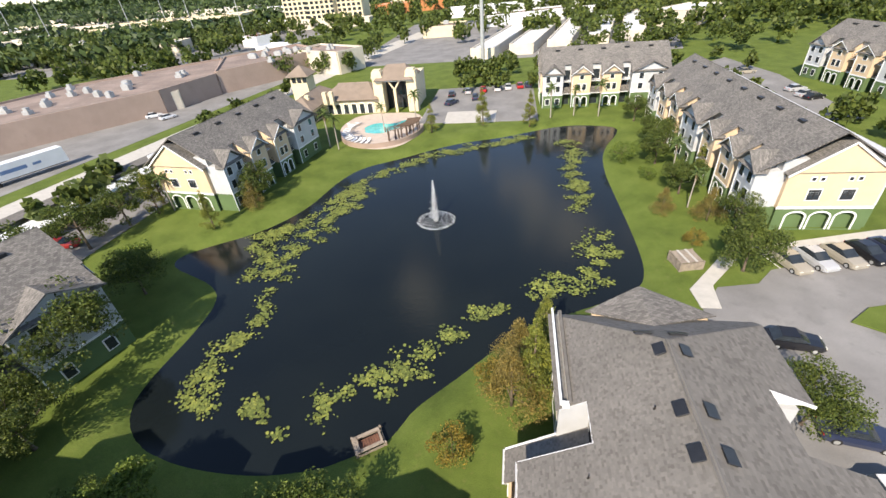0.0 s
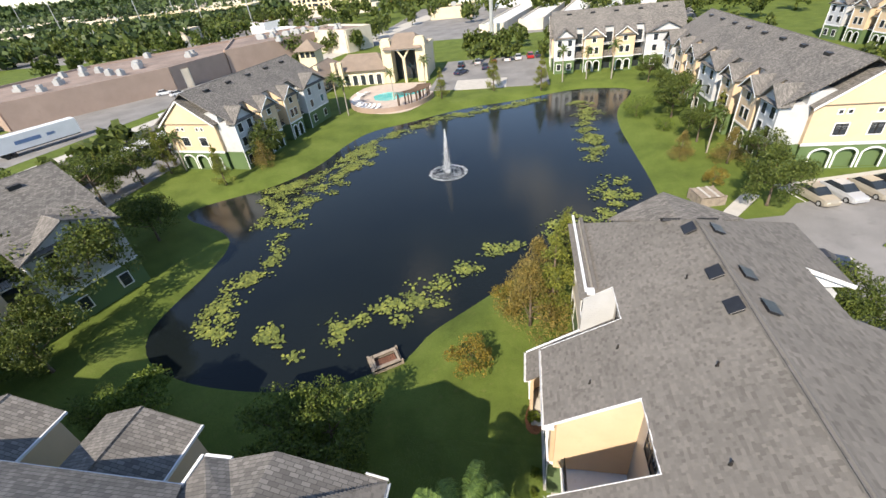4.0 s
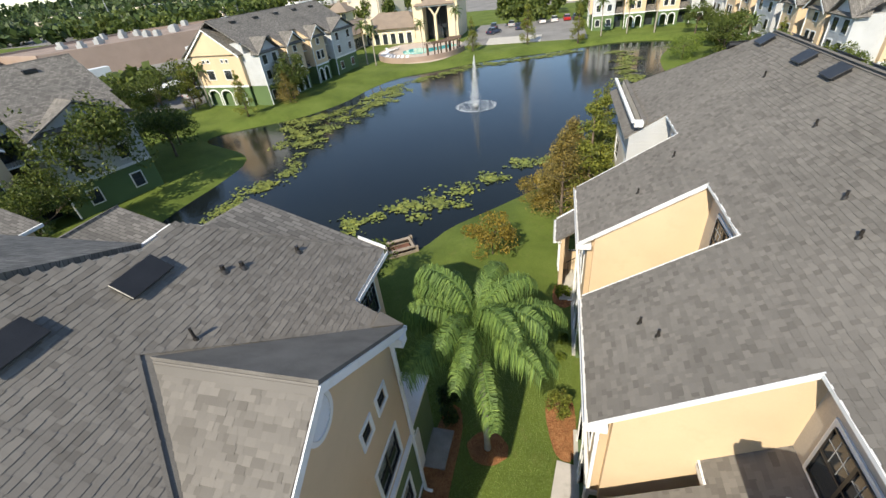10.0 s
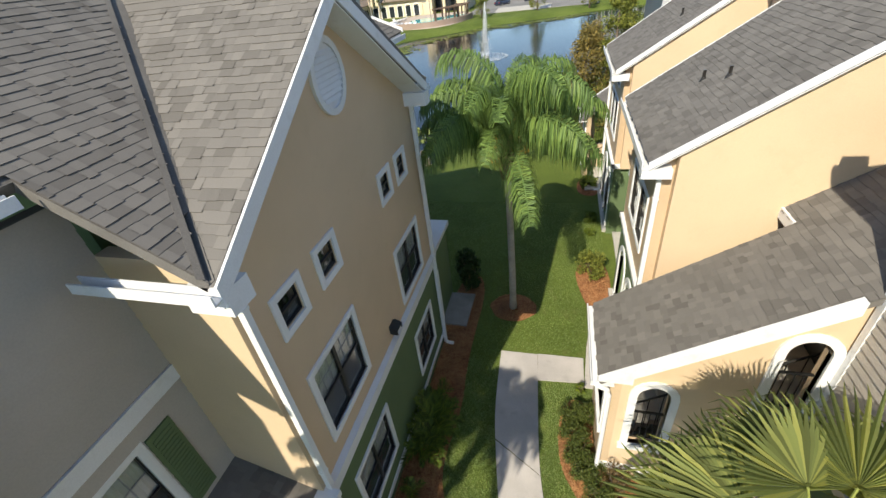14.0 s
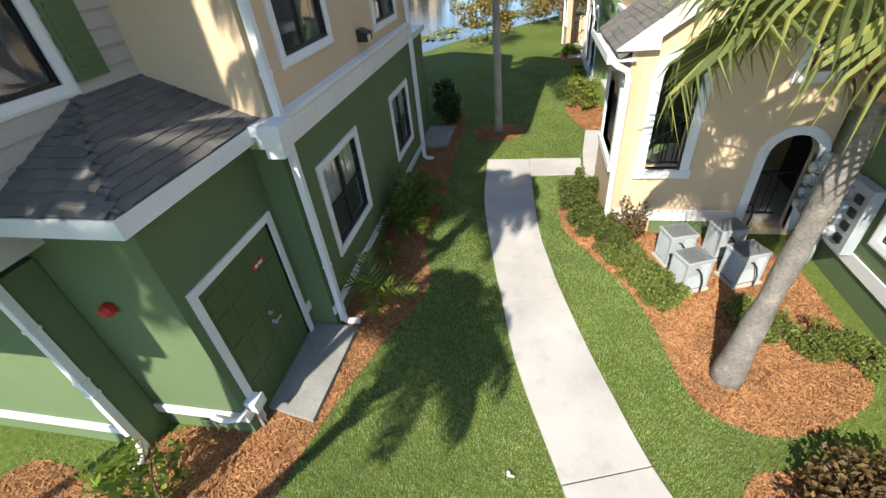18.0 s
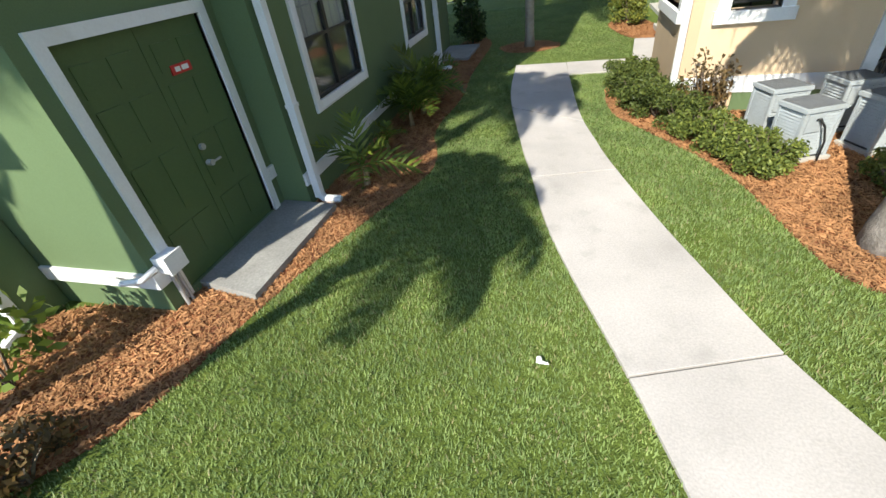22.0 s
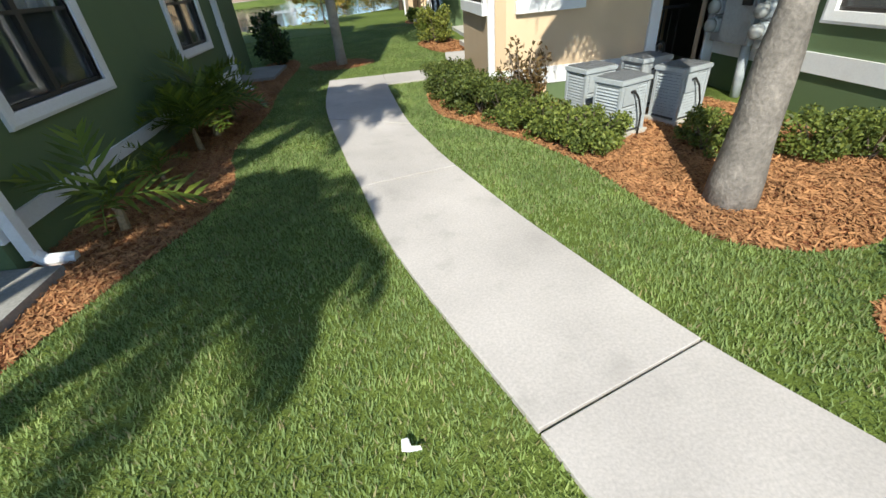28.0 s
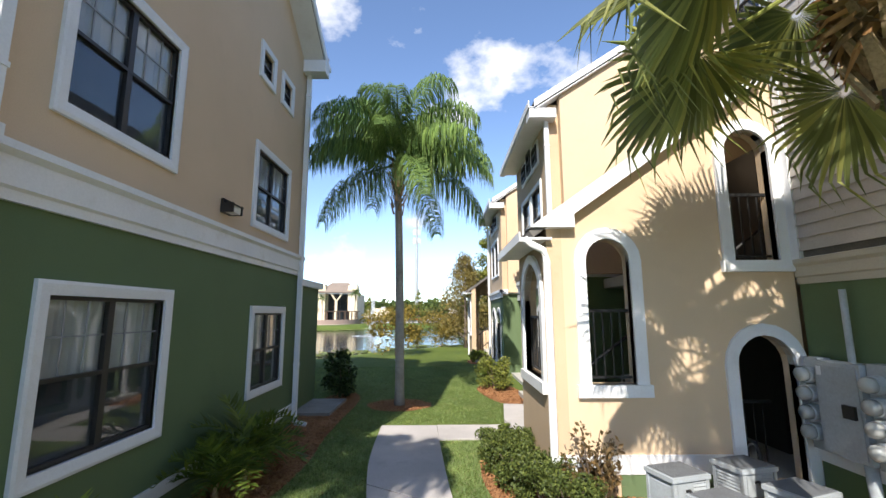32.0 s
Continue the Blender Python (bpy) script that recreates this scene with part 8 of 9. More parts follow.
VR = np.random.default_rng(77)
row = strewn(VR, -14, 22, 136, 152, 26, (4, 7)) + strewn(VR, 20, 75, 158, 190, 22, (6, 9)) + strewn(VR, -92, -46, 156, 204, 22, (6, 10))
row += strewn(VR, 48, 66, 60, 150, 16, (4, 6.5)) + strewn(VR, -12, 36, 122, 132, 14, (3.5, 6)) + strewn(VR, -70, -62, 70, 150, 8, (4, 6)) + strewn(VR, 92, 110, 70, 150, 12, (6, 9))
woods("street_trees", "green trees and hedges behind the buildings", row, 31, 0.95, 210, M["leaf"])
mid_keep = lambda x, y: not (-75 < x < 75 and y < 205) and not (x < -95 and x + 0.62 * y < -10 and y < 190)
middle = strewn(VR, -330, 190, 200, 420, 380, (7, 12), mid_keep) + strewn(VR, -190, -125, 150, 205, 30, (7, 11)) + strewn(VR, 85, 190, 40, 200, 40, (6, 10)) + strewn(VR, -75, -62, 20, 70, 9, (5, 8)) + strewn(VR, -330, -130, 190, 330, 80, (7, 11)) + strewn(VR, 30, 200, 195, 330, 130, (7, 11)) + strewn(VR, 100, 260, 40, 200, 90, (7, 11))
woods("woods", "green woods and gardens beyond the complex", middle, 32, 1.7, 130, M["leaf"])
far = strewn(VR, -1100, 800, 420, 1500, 1500, (12, 20)) + strewn(VR, -900, -330, 120, 420, 460, (8, 12)) + strewn(VR, -330, -190, 190, 420, 130, (8, 11)) + strewn(VR, 190, 700, 40, 420, 120, (8, 12))
woods("distant_woods", "dark woods reaching to the horizon", [(x, y, h, h * 1.3) for x, y, h, r in far], 33, 4.6, 48, M["woods"])
rim = [(a, 1100 + VR.uniform(0, 1200), VR.uniform(30, 46), 42) for a in np.linspace(-2600, 2200, 420)]
woods("horizon_woods", "dark line of woods along the horizon", rim, 34, 14.0, 60, M["woods"])

# ---- the walk, its beds and the lawn beside it ----
WALK_L = np.array([(1.88, 5.42), (2.0, 3.2), (2.4, 0.9), (2.6, -0.02), (2.82, -1.1), (3.06, -1.9), (3.45, -3.0), (3.8, -4.1), (4.2, -5.2), (4.8, -6.7), (5.9, -9.0), (7.6, -12.0)])
WALK_R = np.array([(2.98, 5.42), (3.2, 2.3), (3.42, 0.95), (3.58, 0.2), (3.9, -1.0), (4.15, -1.8), (4.44, -2.66), (4.85, -3.5), (5.3, -4.6), (6.0, -6.0), (7.1, -8.3), (8.8, -11.3)])


def along(line, f):
    """A point on a smoothed line of points, f in spans."""
    k = min(int(f), len(line) - 2)
    p0, p1, p2, p3 = line[max(k - 1, 0)], line[k], line[k + 1], line[min(k + 2, len(line) - 1)]
    t = f - k
    return 0.5 * (2 * p1 + (p2 - p0) * t + (2 * p0 - 5 * p1 + 4 * p2 - p3) * t * t + (3 * p1 - p0 - 3 * p2 + p3) * t ** 3)


def inside(x, y, poly):
    p = np.asarray(poly, float)
    q = np.roll(p, -1, 0)
    x, y = np.asarray(x)[..., None], np.asarray(y)[..., None]
    c = ((p[:, 1] > y) != (q[:, 1] > y)) & (x < (q[:, 0] - p[:, 0]) * (y - p[:, 1]) / (q[:, 1] - p[:, 1] + 1e-12) + p[:, 0])
    return c.sum(-1) % 2 == 1


def paving(bm, edge, z, thick=0.12, worn=0.0012):
    """A cast slab with tooled, rounded edges."""
    c = np.mean(edge, 0)
    rings = []
    for shrink, dz in ((0.0, -thick), (0.0, -worn), (worn * 1.6, 0.0)):
        ring = []
        for p in edge:
            d = c - np.array(p)
            ring.append(bm.verts.new((*(np.array(p) + d / np.linalg.norm(d) * shrink), z + dz)))
        rings.append(ring)
    for a, b in zip(rings, rings[1:]):
        for k in range(len(edge)):
            j = (k + 1) % len(edge)
            bm.faces.new((a[k], a[j], b[j], b[k]))
    bm.faces.new(rings[-1])
    return bm


pavement = thing("pavement", "curved pale concrete walk with tooled joints", "footpath", (0, 0, 0), kind="structure")
joints = [0.0, 1.3, 3.12, 6.0, 8.3, 9.2, 10.0, 11.0]
for f0, f1 in zip(joints, joints[1:]):
    open_joint = 0.011 if 3.12 in (f0, f1) else 0.006
    fs = np.linspace(f0 + open_joint, f1 - open_joint, 17)
    left = [along(WALK_L, f) for f in fs]
    right = [along(WALK_R, f) for f in fs]
    part("slab", paving(bmesh.new(), left + right[::-1], 0.035 + 0.0012 * math.sin(f0 * 5), worn=0.003), M["walk"], pavement, smooth=False)
part("slab", paving(bmesh.new(), [(2.99, 5.44), (4.3, 5.45), (4.3, 4.55), (3.04, 4.47)], 0.034), M["walk"], pavement)
part("slab", paving(bmesh.new(), [(4.305, 4.4), (5.3, 4.4), (5.3, 5.9), (4.4, 5.9)], 0.04), M["walk"], pavement)
part("slab", paving(bmesh.new(), [(4.4, 5.905), (5.3, 5.905), (5.3, 7.3), (4.6, 7.4)], 0.04), M["walk"], pavement)
stoop = thing("stoop", "rough concrete stoop before the utility door", "stoop", kind="structure")
part("slab", paving(bmesh.new(), [(-0.38, -2.5), (0.33, -2.62), (0.36, -0.98), (-0.38, -0.92)], 0.08, 0.2), M["stoop"], stoop)
stoop2 = thing("stoop", "concrete stoop before the storage door", "stoop", kind="structure")
part("slab", paving(bmesh.new(), [(-0.25, 6.3), (0.6, 6.3), (0.62, 7.9), (-0.25, 7.9)], 0.08, 0.2), M["stoop"], stoop2)

BEDS = [[(0.0, 9.3), (-0.28, 5.6), (-0.02, 5.5), (-0.02, -0.9), (-0.4, -0.95), (-0.4, -2.84), (-1.3, -2.84), (-1.75, -3.1), (-1.65, -3.65), (-2.35, -3.62), (-3.4, -3.5), (-3.5, -4.7), (-1.4, -5.4), (-0.5, -4.7), (0.2, -3.9), (0.4, -2.7), (0.8, -1.3), (1.3, -0.1), (1.25, 0.6), (0.9, 1.5), (1.1, 3.2), (0.9, 5), (1.0, 8.8)],
        [(3.72, 4.0), (3.6, 2.2), (4.2, 1.2), (4.85, 0.0), (5.0, -1.3), (5.15, -1.9), (5.9, -2.2), (6.8, -1.8), (7.46, -1.2), (7.46, 2.05), (4.48, 2.05), (4.48, 3.9)],
        [(5.6, -2.5), (5.3, -2.8), (5.2, -3.2), (5.3, -3.7), (5.6, -5.2), (6.4, -6.6), (7.46, -7.2), (7.46, -2.4)],
        [(4.4, 10.4), (4.05, 9.7), (4.3, 8.3), (4.62, 7.42), (5.3, 7.4), (5.3, 10.4)],
        [(4.3, 17.8), (4.2, 15.9), (5.3, 15.7), (5.3, 18.2)]]
ring = [(2.03 + 0.78 * math.cos(k * math.pi / 9) * (1 + 0.08 * math.sin(k * 2.3)), 7.44 + 0.7 * math.sin(k * math.pi / 9)) for k in range(18)]
BEDS.append(ring)
CHIP = np.random.default_rng(41)


def mulch_bed(poly, chips):
    """Shredded bark heaped a little over the lawn, with loose chips on it."""
    loop = smooth_loop(poly, 2)
    lo, hi = loop.min(0), loop.max(0)
    bm = bmesh.new()
    rim = [bm.verts.new((x, y, 0.004)) for x, y in loop]
    face_ = bm.faces.new(rim)
    bmesh.ops.triangulate(bm, faces=[face_])
    bed = part("mulch_bed", bm, M["mulch"])
    tagged(bed, "bed of red-brown shredded bark mulch", "mulch bed", kind="structure")
    x, y = CHIP.uniform(lo[0], hi[0], chips * 3), CHIP.uniform(lo[1], hi[1], chips * 3)
    k = inside(x, y, loop)
    x, y = x[k][:chips], y[k][:chips]
    n = len(x)
    # each chip: a thin bent sliver
    a = CHIP.uniform(0, math.pi, n)
    L, W = CHIP.uniform(0.012, 0.036, n), CHIP.uniform(0.003, 0.008, n)
    z = 0.008 + CHIP.uniform(0, 0.022, n)
    tilt = CHIP.normal(0, 0.32, n)
    d = np.stack([np.cos(a), np.sin(a), tilt], -1)
    s = np.stack([-np.sin(a), np.cos(a), CHIP.normal(0, 0.5, n)], -1)
    c = np.stack([x, y, z], -1)
    v = np.stack([c - d * L[:, None] - s * W[:, None], c + d * L[:, None] - s * W[:, None] * 0.6, c + d * L[:, None] + s * W[:, None] * 0.6, c - d * L[:, None] + s * W[:, None]], 1)
    ob = new("mulch_chips", raw_mesh("mulch_chips", v.reshape(-1, 3), quad_faces(n), M["chip"]))
    tagged(ob, "loose red-brown shredded bark chips", "mulch", kind="stuff")


for poly, chips in zip(BEDS, (62000, 42000, 26000, 5000, 1200, 3500)):
    mulch_bed(poly, chips)


def grass():
    rng = np.random.default_rng(51)
    n = 700000
    x = np.r_[rng.uniform(-3.5, 9, n // 2), rng.uniform(-1.2, 6.5, n // 2)]
    y = np.r_[rng.uniform(-8, 15, n // 2), rng.uniform(-6.5, 5, n // 2)]
    walk_poly = np.array([along(WALK_L, f) for f in np.linspace(0, 11, 60)] + [along(WALK_R, f) for f in np.linspace(11, 0, 60)])
    out = inside(x, y, walk_poly)
    for b in BEDS:
        out |= inside(x, y, smooth_loop(b, 2))
    for b in ([(2.9, 5.44), (4.3, 5.45), (4.3, 4.5), (2.9, 4.47)], [(4.3, 4.4), (5.3, 4.4), (5.3, 7.4), (4.5, 7.4)], [(-25, -2.9), (-0.35, -2.9), (-0.35, -0.93), (0.02, -0.93), (0.02, 5.6), (-0.2, 5.6), (-0.2, 8.1), (-2, 8.1), (-2, 9), (-25, 9)],
              [(4.5, 2.0), (7.45, 2.0), (7.45, -9), (25, -9), (25, 30), (5.2, 30), (5.2, 4.3), (4.5, 4.3)], [(-0.4, -2.6), (0.35, -2.6), (0.35, -0.9), (-0.4, -0.9)]):
        out |= inside(x, y, b)
    # thin and bare spots
    thin = np.sin(x * 2.1 + 1.3 * np.sin(y * 1.7)) * np.sin(y * 1.9 + x) > 0.75
    out |= thin & (rng.uniform(0, 1, n) < 0.5)
    x, y = x[~out], y[~out]
    n = len(x)
    a = rng.uniform(0, 2 * math.pi, n)
    h = rng.uniform(0.014, 0.042, n)
    w = rng.uniform(0.003, 0.0065, n)
    lean = rng.uniform(0.2, 1.1, n) * h
    zb = np.zeros(n)
    hi_y = y > 8
    if hi_y.any():
        zb[hi_y] = ground_height(x[hi_y], y[hi_y])
    c, s = np.cos(a), np.sin(a)
    v = np.stack([np.stack([x - s * w, y + c * w, zb], -1), np.stack([x + s * w, y - c * w, zb], -1), np.stack([x + c * lean, y + s * lean, zb + h], -1)], 1)
    ob = new("grass", raw_mesh("grass", v.reshape(-1, 3), np.arange(3 * n).reshape(-1, 3), M["grass_blade"]))
    tagged(ob, "short coarse green lawn grass", "grass", kind="stuff")


grass()

scrap = thing("paper_scrap", "torn white paper scrap lying in the grass", "litter", (2.88, -2.97, 0.055))
bm = bmesh.new()
vs = [bm.verts.new(Vector(p) * 0.62) for p in ((-0.05, -0.03, 0), (0.0, -0.05, 0.012), (0.09, -0.045, 0.004), (0.08, -0.02, 0.014), (0.02, -0.015, 0.02), (0.0, 0.06, 0.01), (-0.045, 0.05, 0.018))]
bm.faces.new(vs)
part("paper", bm, M["white"], scrap, local=True)

# ---- plants along the walls ----
SR = np.random.default_rng(61)


def fern_clump(name, label, count, length, seed, stem=0.25, leaflets=16, leaf=0.16, wide=0.014, low=5, high=65):
    rng = np.random.default_rng(seed)
    t = thing(name, label, "plant")
    part("stem", tube(bmesh.new(), [(0, 0, -0.03), (0.02, 0, stem * 0.6), (0, 0.01, stem)], [0.04, 0.03, 0.025], 7), M["fibre"], t)
    meshes = [plain_mesh(feather_frond(length * s, rng, leaflets, leaf * s, 0.8, wide, 0.25), "frond", M["fern"]) for s in (1.0, 0.85)]
    spread_fronds(t, "frond", meshes, (0, 0, stem), count, rng, low, high, (0.75, 1.1), 20)
    return t


place(fern_clump("split_leaf_plant", "young plant with split yellow-green leaves on stalks", 7, 0.62, 71, 0.22, 9, 0.26, 0.02), [(0.5, -0.35, 1.25), (0.42, 0.75, 0.75), (0.5, 3.4, 0.9)])
place(fern_clump("fern", "leafy green fern clump against the wall", 15, 0.72, 72, 0.3, 15, 0.24, 0.018), [(0.52, 2.35, 1.4), (0.5, 1.75, 1.1), (0.42, 2.9, 1.0)])
place(shrub("shrub", "dark green shrub beside the storage door", 0.42, 1.0, M["leaf_dark"], 1500, 73, 0.1), [(0.35, 8.35, 1.0), (0.1, 9.1, 1.2)])
place(shrub("shrub", "bright green broad-leaved shrub at the utility wall", 0.5, 1.05, M["bright_leaf"], 330, 74, 0.12), [(-1.12, -3.8, 1.0)])
place(shrub("shrub", "low brown-green shrub in the mulch", 0.45, 0.4, M["red_leaf"], 900, 75, 0.07), [(-0.2, -4.35, 0.9), (5.85, -3.1, 1.1), (6.3, -2.75, 1.2), (6.75, -2.9, 1.3), (6.35, -3.5, 1.2), (5.9, -3.9, 1.1), (7.0, -3.6, 1.2), (6.3, -4.5, 1.1)])
place(shrub("shrub", "thin reddish-green shrub beside the porch wall", 0.36, 1.0, M["red_leaf"], 800, 76, 0.07), [(4.85, 1.78, 1.0)])
place(shrub("shrub", "round clipped green bush in red mulch", 0.62, 0.95, M["leaf_lime"], 2600, 77, 0.08), [(4.68, 9.55, 1.0)])
place(shrub("shrub", "yellow-green low plant beside the porch", 0.4, 0.45, M["fern"], 700, 78, 0.12), [(4.75, 16.8, 1.2), (4.7, 12.3, 0.7), (4.75, 13.4, 0.9)])
place(shrub("hedge_shrub", "clipped dense green hedge shrub", 0.40, 0.52, M["box_leaf"], 4200, 79, 0.042, True), [(3.98, 3.35, 1.0), (4.02, 2.85, 1.0), (4.1, 2.35, 1.05), (4.3, 1.9, 1.05), (4.3, 3.45, 0.9), (4.5, 1.5, 0.95)])
place(shrub("hedge_shrub", "light green young hedge shrub along the mulch", 0.36, 0.44, M["box_light"], 3600, 80, 0.045, True), [(4.66, 1.15, 1.0), (4.82, 0.8, 1.05), (4.97, 0.45, 1.05), (5.12, 0.1, 1.0)])
place(shrub("hedge_shrub", "loose green hedge shrub beside the units", 0.36, 0.46, M["box_light"], 3000, 81, 0.05, True), [(6.1, -0.3, 0.85), (6.45, -0.5, 0.9), (6.85, -0.75, 0.9), (7.25, -0.95, 0.9)])
place(shrub("sprig", "yellow-green sprig at the porch foot", 0.14, 0.4, M["fern"], 120, 82, 0.09), [(4.2, 4.25, 1.0)])


# ---- service equipment ----
def condenser():
    """An outdoor air-conditioning unit: louvred cabinet, top with a round fan guard, hose."""
    t = thing("air_conditioner", "weathered grey outdoor air-conditioning unit with black hose", "air conditioner", group="units beside the porch")
    part("pad", boxes((-0.36, 0.36, -0.36, 0.36, -0.03, 0.06)), M["concrete"], t)
    bm = boxes((-0.28, 0.28, -0.28, 0.28, 0.06, 0.68))
    part("coil", bm, M["coil"], t, "dark coil behind the louvres")
    for a, b in ((-0.31, -0.31), (0.31, -0.31), (-0.31, 0.31), (0.31, 0.31)):
        part("corner_post", boxes((min(a, a * 0.83), max(a, a * 0.83), min(b, b * 0.83), max(b, b * 0.83), 0.06, 0.7)), M["unit"], t)
    for turn in (0, 90, 180, 270):
        m = Matrix.Rotation(radians(turn), 4, "Z")
        bm = bmesh.new()
        for k in range(15):
            z = 0.1 + k * 0.039
            slab(bm, [(-0.26, -0.305, z), (0.26, -0.305, z), (0.26, -0.285, z + 0.03), (-0.26, -0.285, z + 0.03)], 0.004, m)
        part("louvre", bm, M["unit"], t)
    bm = bmesh.new()
    outer = [(-0.33, -0.33), (0.33, -0.33), (0.33, 0.33), (-0.33, 0.33)]
    ring = [(0.25 * math.cos(2 * math.pi * k / 24 + math.pi * 1.25), 0.25 * math.sin(2 * math.pi * k / 24 + math.pi * 1.25)) for k in range(24)]
    o = [bm.verts.new((*p, 0.73)) for p in outer]
    o2 = [bm.verts.new((*p, 0.68)) for p in outer]
    r = [bm.verts.new((*p, 0.735)) for p in ring]
    for k in range(4):
        j = (k + 1) % 4
        bm.faces.new((o[k], o[j], o2[j], o2[k]))
        seq = [r[(6 * k + q) % 24] for q in range(7)]
        for q in range(6):
            bm.faces.new((o[k] if q < 3 else o[j], seq[q + 1], seq[q])) if True else None
        bm.faces.new((o[k], o[j], seq[3]))
    part("top_cover", bm, M["unit"], t)
    bm = bmesh.new()
    for k in range(25):
        q = -0.288 + k * 0.024
        box(bm, q - 0.004, q + 0.004, -0.29, 0.29, 0.741, 0.747)
        box(bm, -0.29, 0.29, q - 0.004, q + 0.004, 0.737, 0.743)
    tagged(part("fan_guard", bm, M["guard"], t), "fine dark wire fan guard", kind="stuff")
    part("fan_well", tube(bmesh.new(), [(0, 0, 0.6), (0, 0, 0.70)], 0.24, 20), M["coil"], t)
    part("fan_hub", tube(bmesh.new(), [(0, 0, 0.69), (0, 0, 0.728)], [0.06, 0.045], 14), M["black"], t)
    part("access_panel", boxes((-0.24, 0.02, -0.316, -0.306, 0.42, 0.66)), M["unit"], t)
    part("hose", tube(bmesh.new(), [(-0.10, -0.315, 0.58), (-0.08, -0.36, 0.6), (0.0, -0.4, 0.5), (0.08, -0.42, 0.3), (0.1, -0.4, 0.1), (0.12, -0.38, 0.0)], 0.017, 8), M["black"], t, "black rubber hose", smooth=True)
    return t


M["unit"] = surf("grey_unit_paint", (0.37, 0.405, 0.425), 0.10, 2.5, 30, 0.55, 0.1, dirt=(0.30, 0.30, 0.27))
M["guard"] = surf("weathered_wire_guard", (0.17, 0.18, 0.19), 0.15, 3, 60, 0.6, 0.2)
M["coil"] = surf("dark_coil", (0.06, 0.062, 0.06), 0.3, 4, 120, 0.6, 0.4)
ac = condenser()
for x, y, turn in ((5.58, 0.52, 22), (6.37, 1.42, 14), (6.43, 0.74, 20)):
    copy_thing(ac, pose(x, y, 0, 0, 0, turn) @ Matrix.Diagonal((0.72, 0.6, 0.86, 1)))
ac.matrix_basis = pose(5.53, 1.21, 0, 0, 0, 16) @ Matrix.Diagonal((0.72, 0.6, 0.86, 1))


def meter_bank():
    t = thing("meter_bank", "grey electric meter bank with round meters on the wall", "electric meters", (7.44, 1.1, 1.4))
    shift = Vector((0.28, 0.2, -0.2))
    part("main_box", boxes((7.24, 7.46, 0.95, 1.5, 0.86, 1.88)), M["unit"], t, "large grey disconnect cabinet")
    part("main_door", boxes((7.225, 7.24, 0.98, 1.47, 0.9, 1.84)), M["unit"], t)
    part("latch", boxes((7.19, 7.225, 1.02, 1.16, 1.3, 1.44)), M["black"], t, "black latch plate")
    part("notice", boxes((7.221, 7.225, 1.40, 1.46, 1.72, 1.82)), M["white"], t)
    for y0, y1 in ((1.52, 1.72), (0.42, 0.93)):
        part("meter_box", boxes((7.3, 7.46, y0, y1, 0.84, 1.9)), M["unit"], t)
        for k in range(4):
            z = 1.04 + k * 0.22
            y = y1 - 0.12 if y0 < 1 else y0 + 0.1
            sock = part("meter", tube(bmesh.new(), [(7.3, y, z), (7.22, y, z), (7.215, y, z)], [0.098, 0.098, 0.09], 18), M["unit"], t)
            sub("dome", tube(bmesh.new(), [(7.22, y, z), (7.15, y, z), (7.125, y, z), (7.118, y, z)], [0.082, 0.08, 0.06, 0.01], 18), M["dome"], sock, "clear meter dome", True)
            sub("dial", boxes((7.208, 7.214, y - 0.045, y + 0.045, z - 0.01, z + 0.04)), M["white"], sock)
            if y0 < 1:
                part("breaker_cover", boxes((7.27, 7.3, y0 + 0.1, y0 + 0.24, z - 0.06, z + 0.06)), M["black"], t)
    part("conduit", tube(bmesh.new(), [(7.38, 1.12, 0.86), (7.38, 1.1, 0.5), (7.38, 1.08, 0.2)], 0.06, 12), M["unit"], t, "grey conduit into the ground", smooth=True)
    part("conduit", tube(bmesh.new(), [(7.42, 1.2, 1.88), (7.42, 1.2, 2.7)], 0.035, 10), M["unit"], t)

    t.location += shift


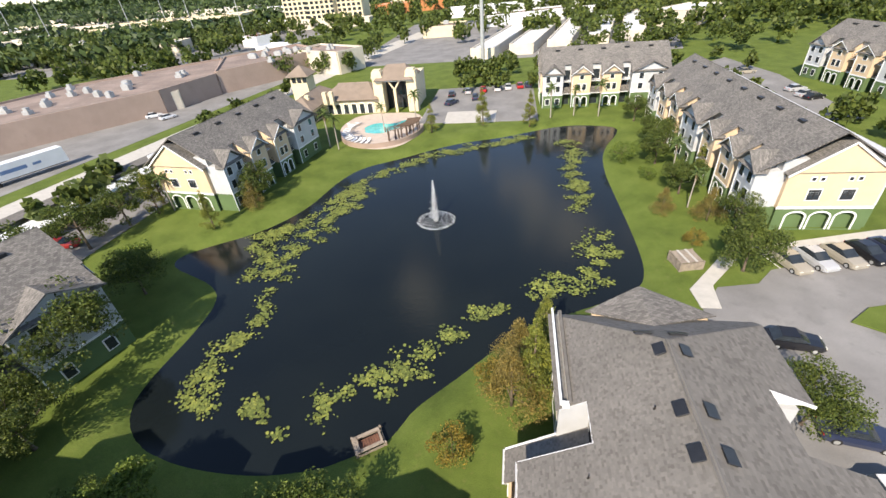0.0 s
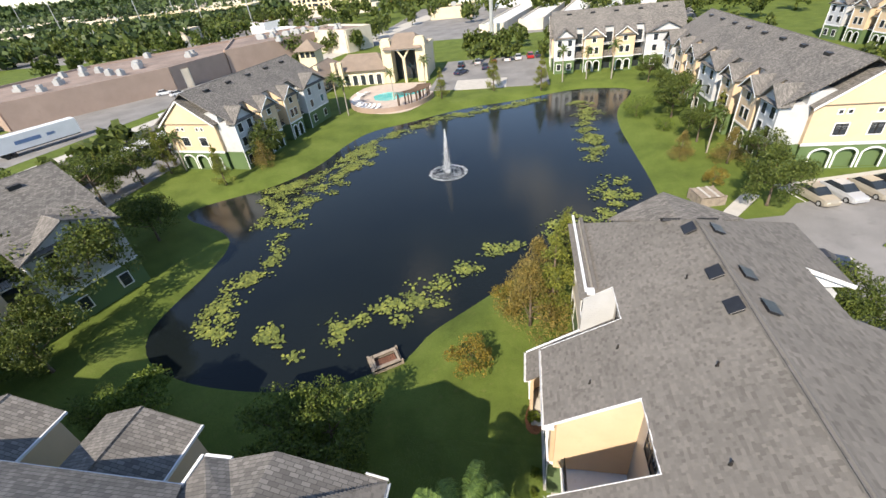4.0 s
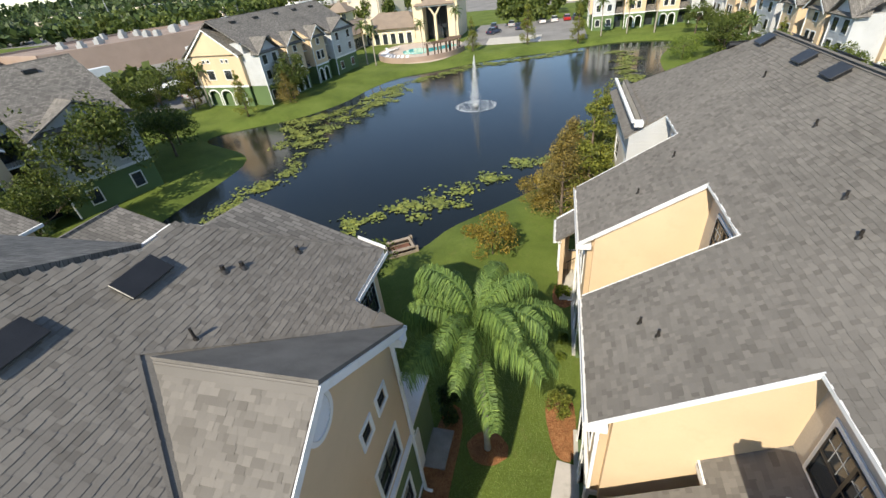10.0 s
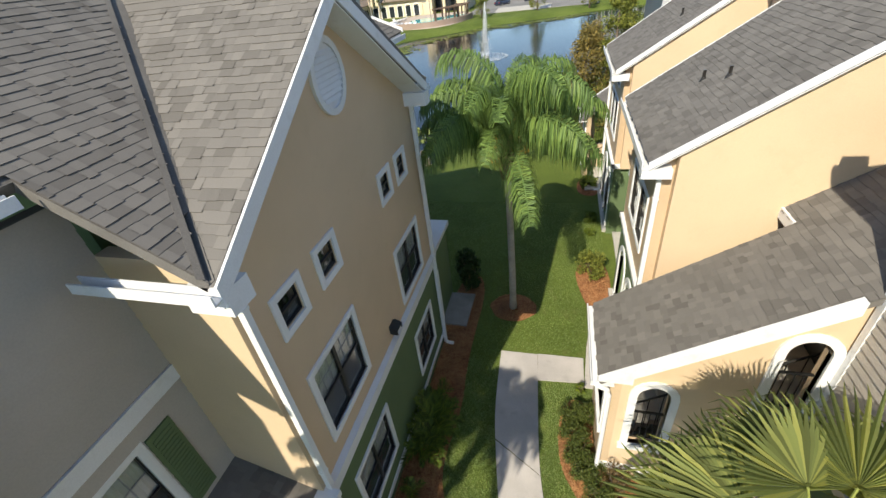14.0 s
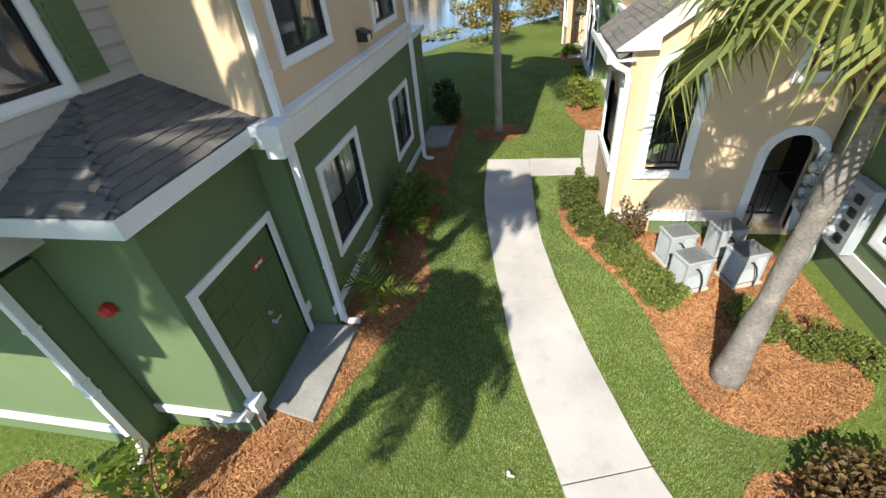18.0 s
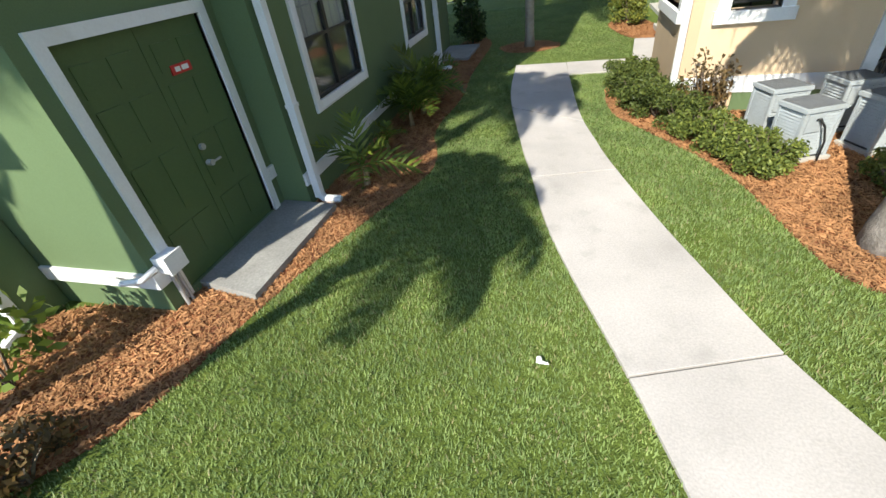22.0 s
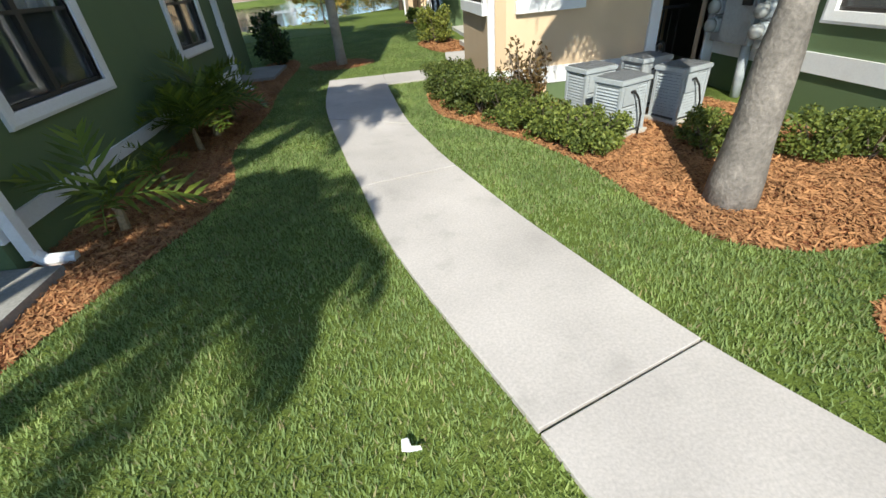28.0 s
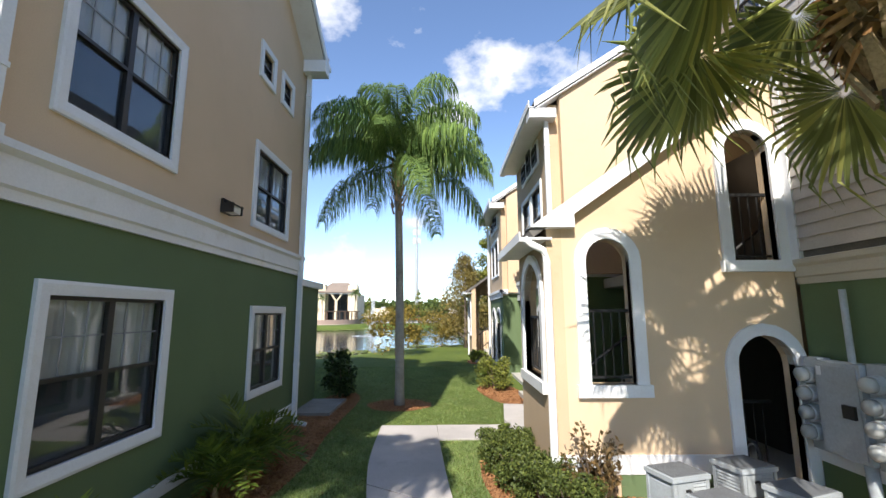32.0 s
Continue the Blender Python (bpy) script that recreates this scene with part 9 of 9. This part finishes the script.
M["dome"] = glass("meter_dome", (0.30, 0.31, 0.30), 0.08)
meter_bank()

jb = thing("electrical_box", "small white outlet box with conduit on the corner", "electrical box", (-0.33, -2.72, 0.5))
part("box", boxes((-0.38, -0.24, -2.80, -2.62, 0.42, 0.58)), M["white"], jb)
part("cover", boxes((-0.24, -0.22, -2.81, -2.61, 0.41, 0.59)), M["white"], jb)
part("conduit", tube(bmesh.new(), [(-0.33, -2.74, 0.42), (-0.33, -2.74, 0.0)], 0.02, 8), M["metal"], jb)
part("conduit", tube(bmesh.new(), [(-0.33, -2.68, 0.42), (-0.33, -2.68, 0.0)], 0.015, 8), M["metal"], jb)
part("hose", tube(bmesh.new(), [(-0.34, -2.82, 0.5), (-0.4, -2.95, 0.46), (-0.6, -2.97, 0.43), (-0.8, -2.93, 0.42)], 0.03, 8), M["white"], jb, "white pipe along the base strip", smooth=True)


def hoop():
    """A bicycle wheel leaning in the gateway."""
    t = thing("bicycle_wheel", "thin bicycle wheel leaning beside the gate", "wheel", (6.86, 2.02, 0.33))
    c = lambda r, k, n: (6.86 + 0.06 * math.sin(2 * math.pi * k / n), 2.02 + r * 0.5 * math.cos(2 * math.pi * k / n), 0.34 + r * math.sin(2 * math.pi * k / n))
    part("tyre", tube(bmesh.new(), [c(0.33, k, 32) for k in range(33)], 0.018, 8, False), M["black"], t, smooth=True)
    part("rim", tube(bmesh.new(), [c(0.305, k, 32) for k in range(33)], 0.01, 6, False), M["metal"], t, smooth=True)
    bm = bmesh.new()
    for k in range(14):
        tube(bm, [c(0.02, k, 14), c(0.3, k, 14)], 0.002, 4)
    part("spokes", bm, M["metal"], t)


hoop()

# ---- single shingles of the gable slope nearest to the camera's way ----
for corners in NEAR_SHINGLES:
    c = corners.mean(0)
    me = raw_mesh("shingle", corners - c, np.array([[0, 1, 2, 3], [4, 5, 1, 0]]), M["shingle_piece"])
    ob = new("shingle", me)
    ob.parent = WEST
    ob.location = Vector([float(v) for v in c]) - WEST.location
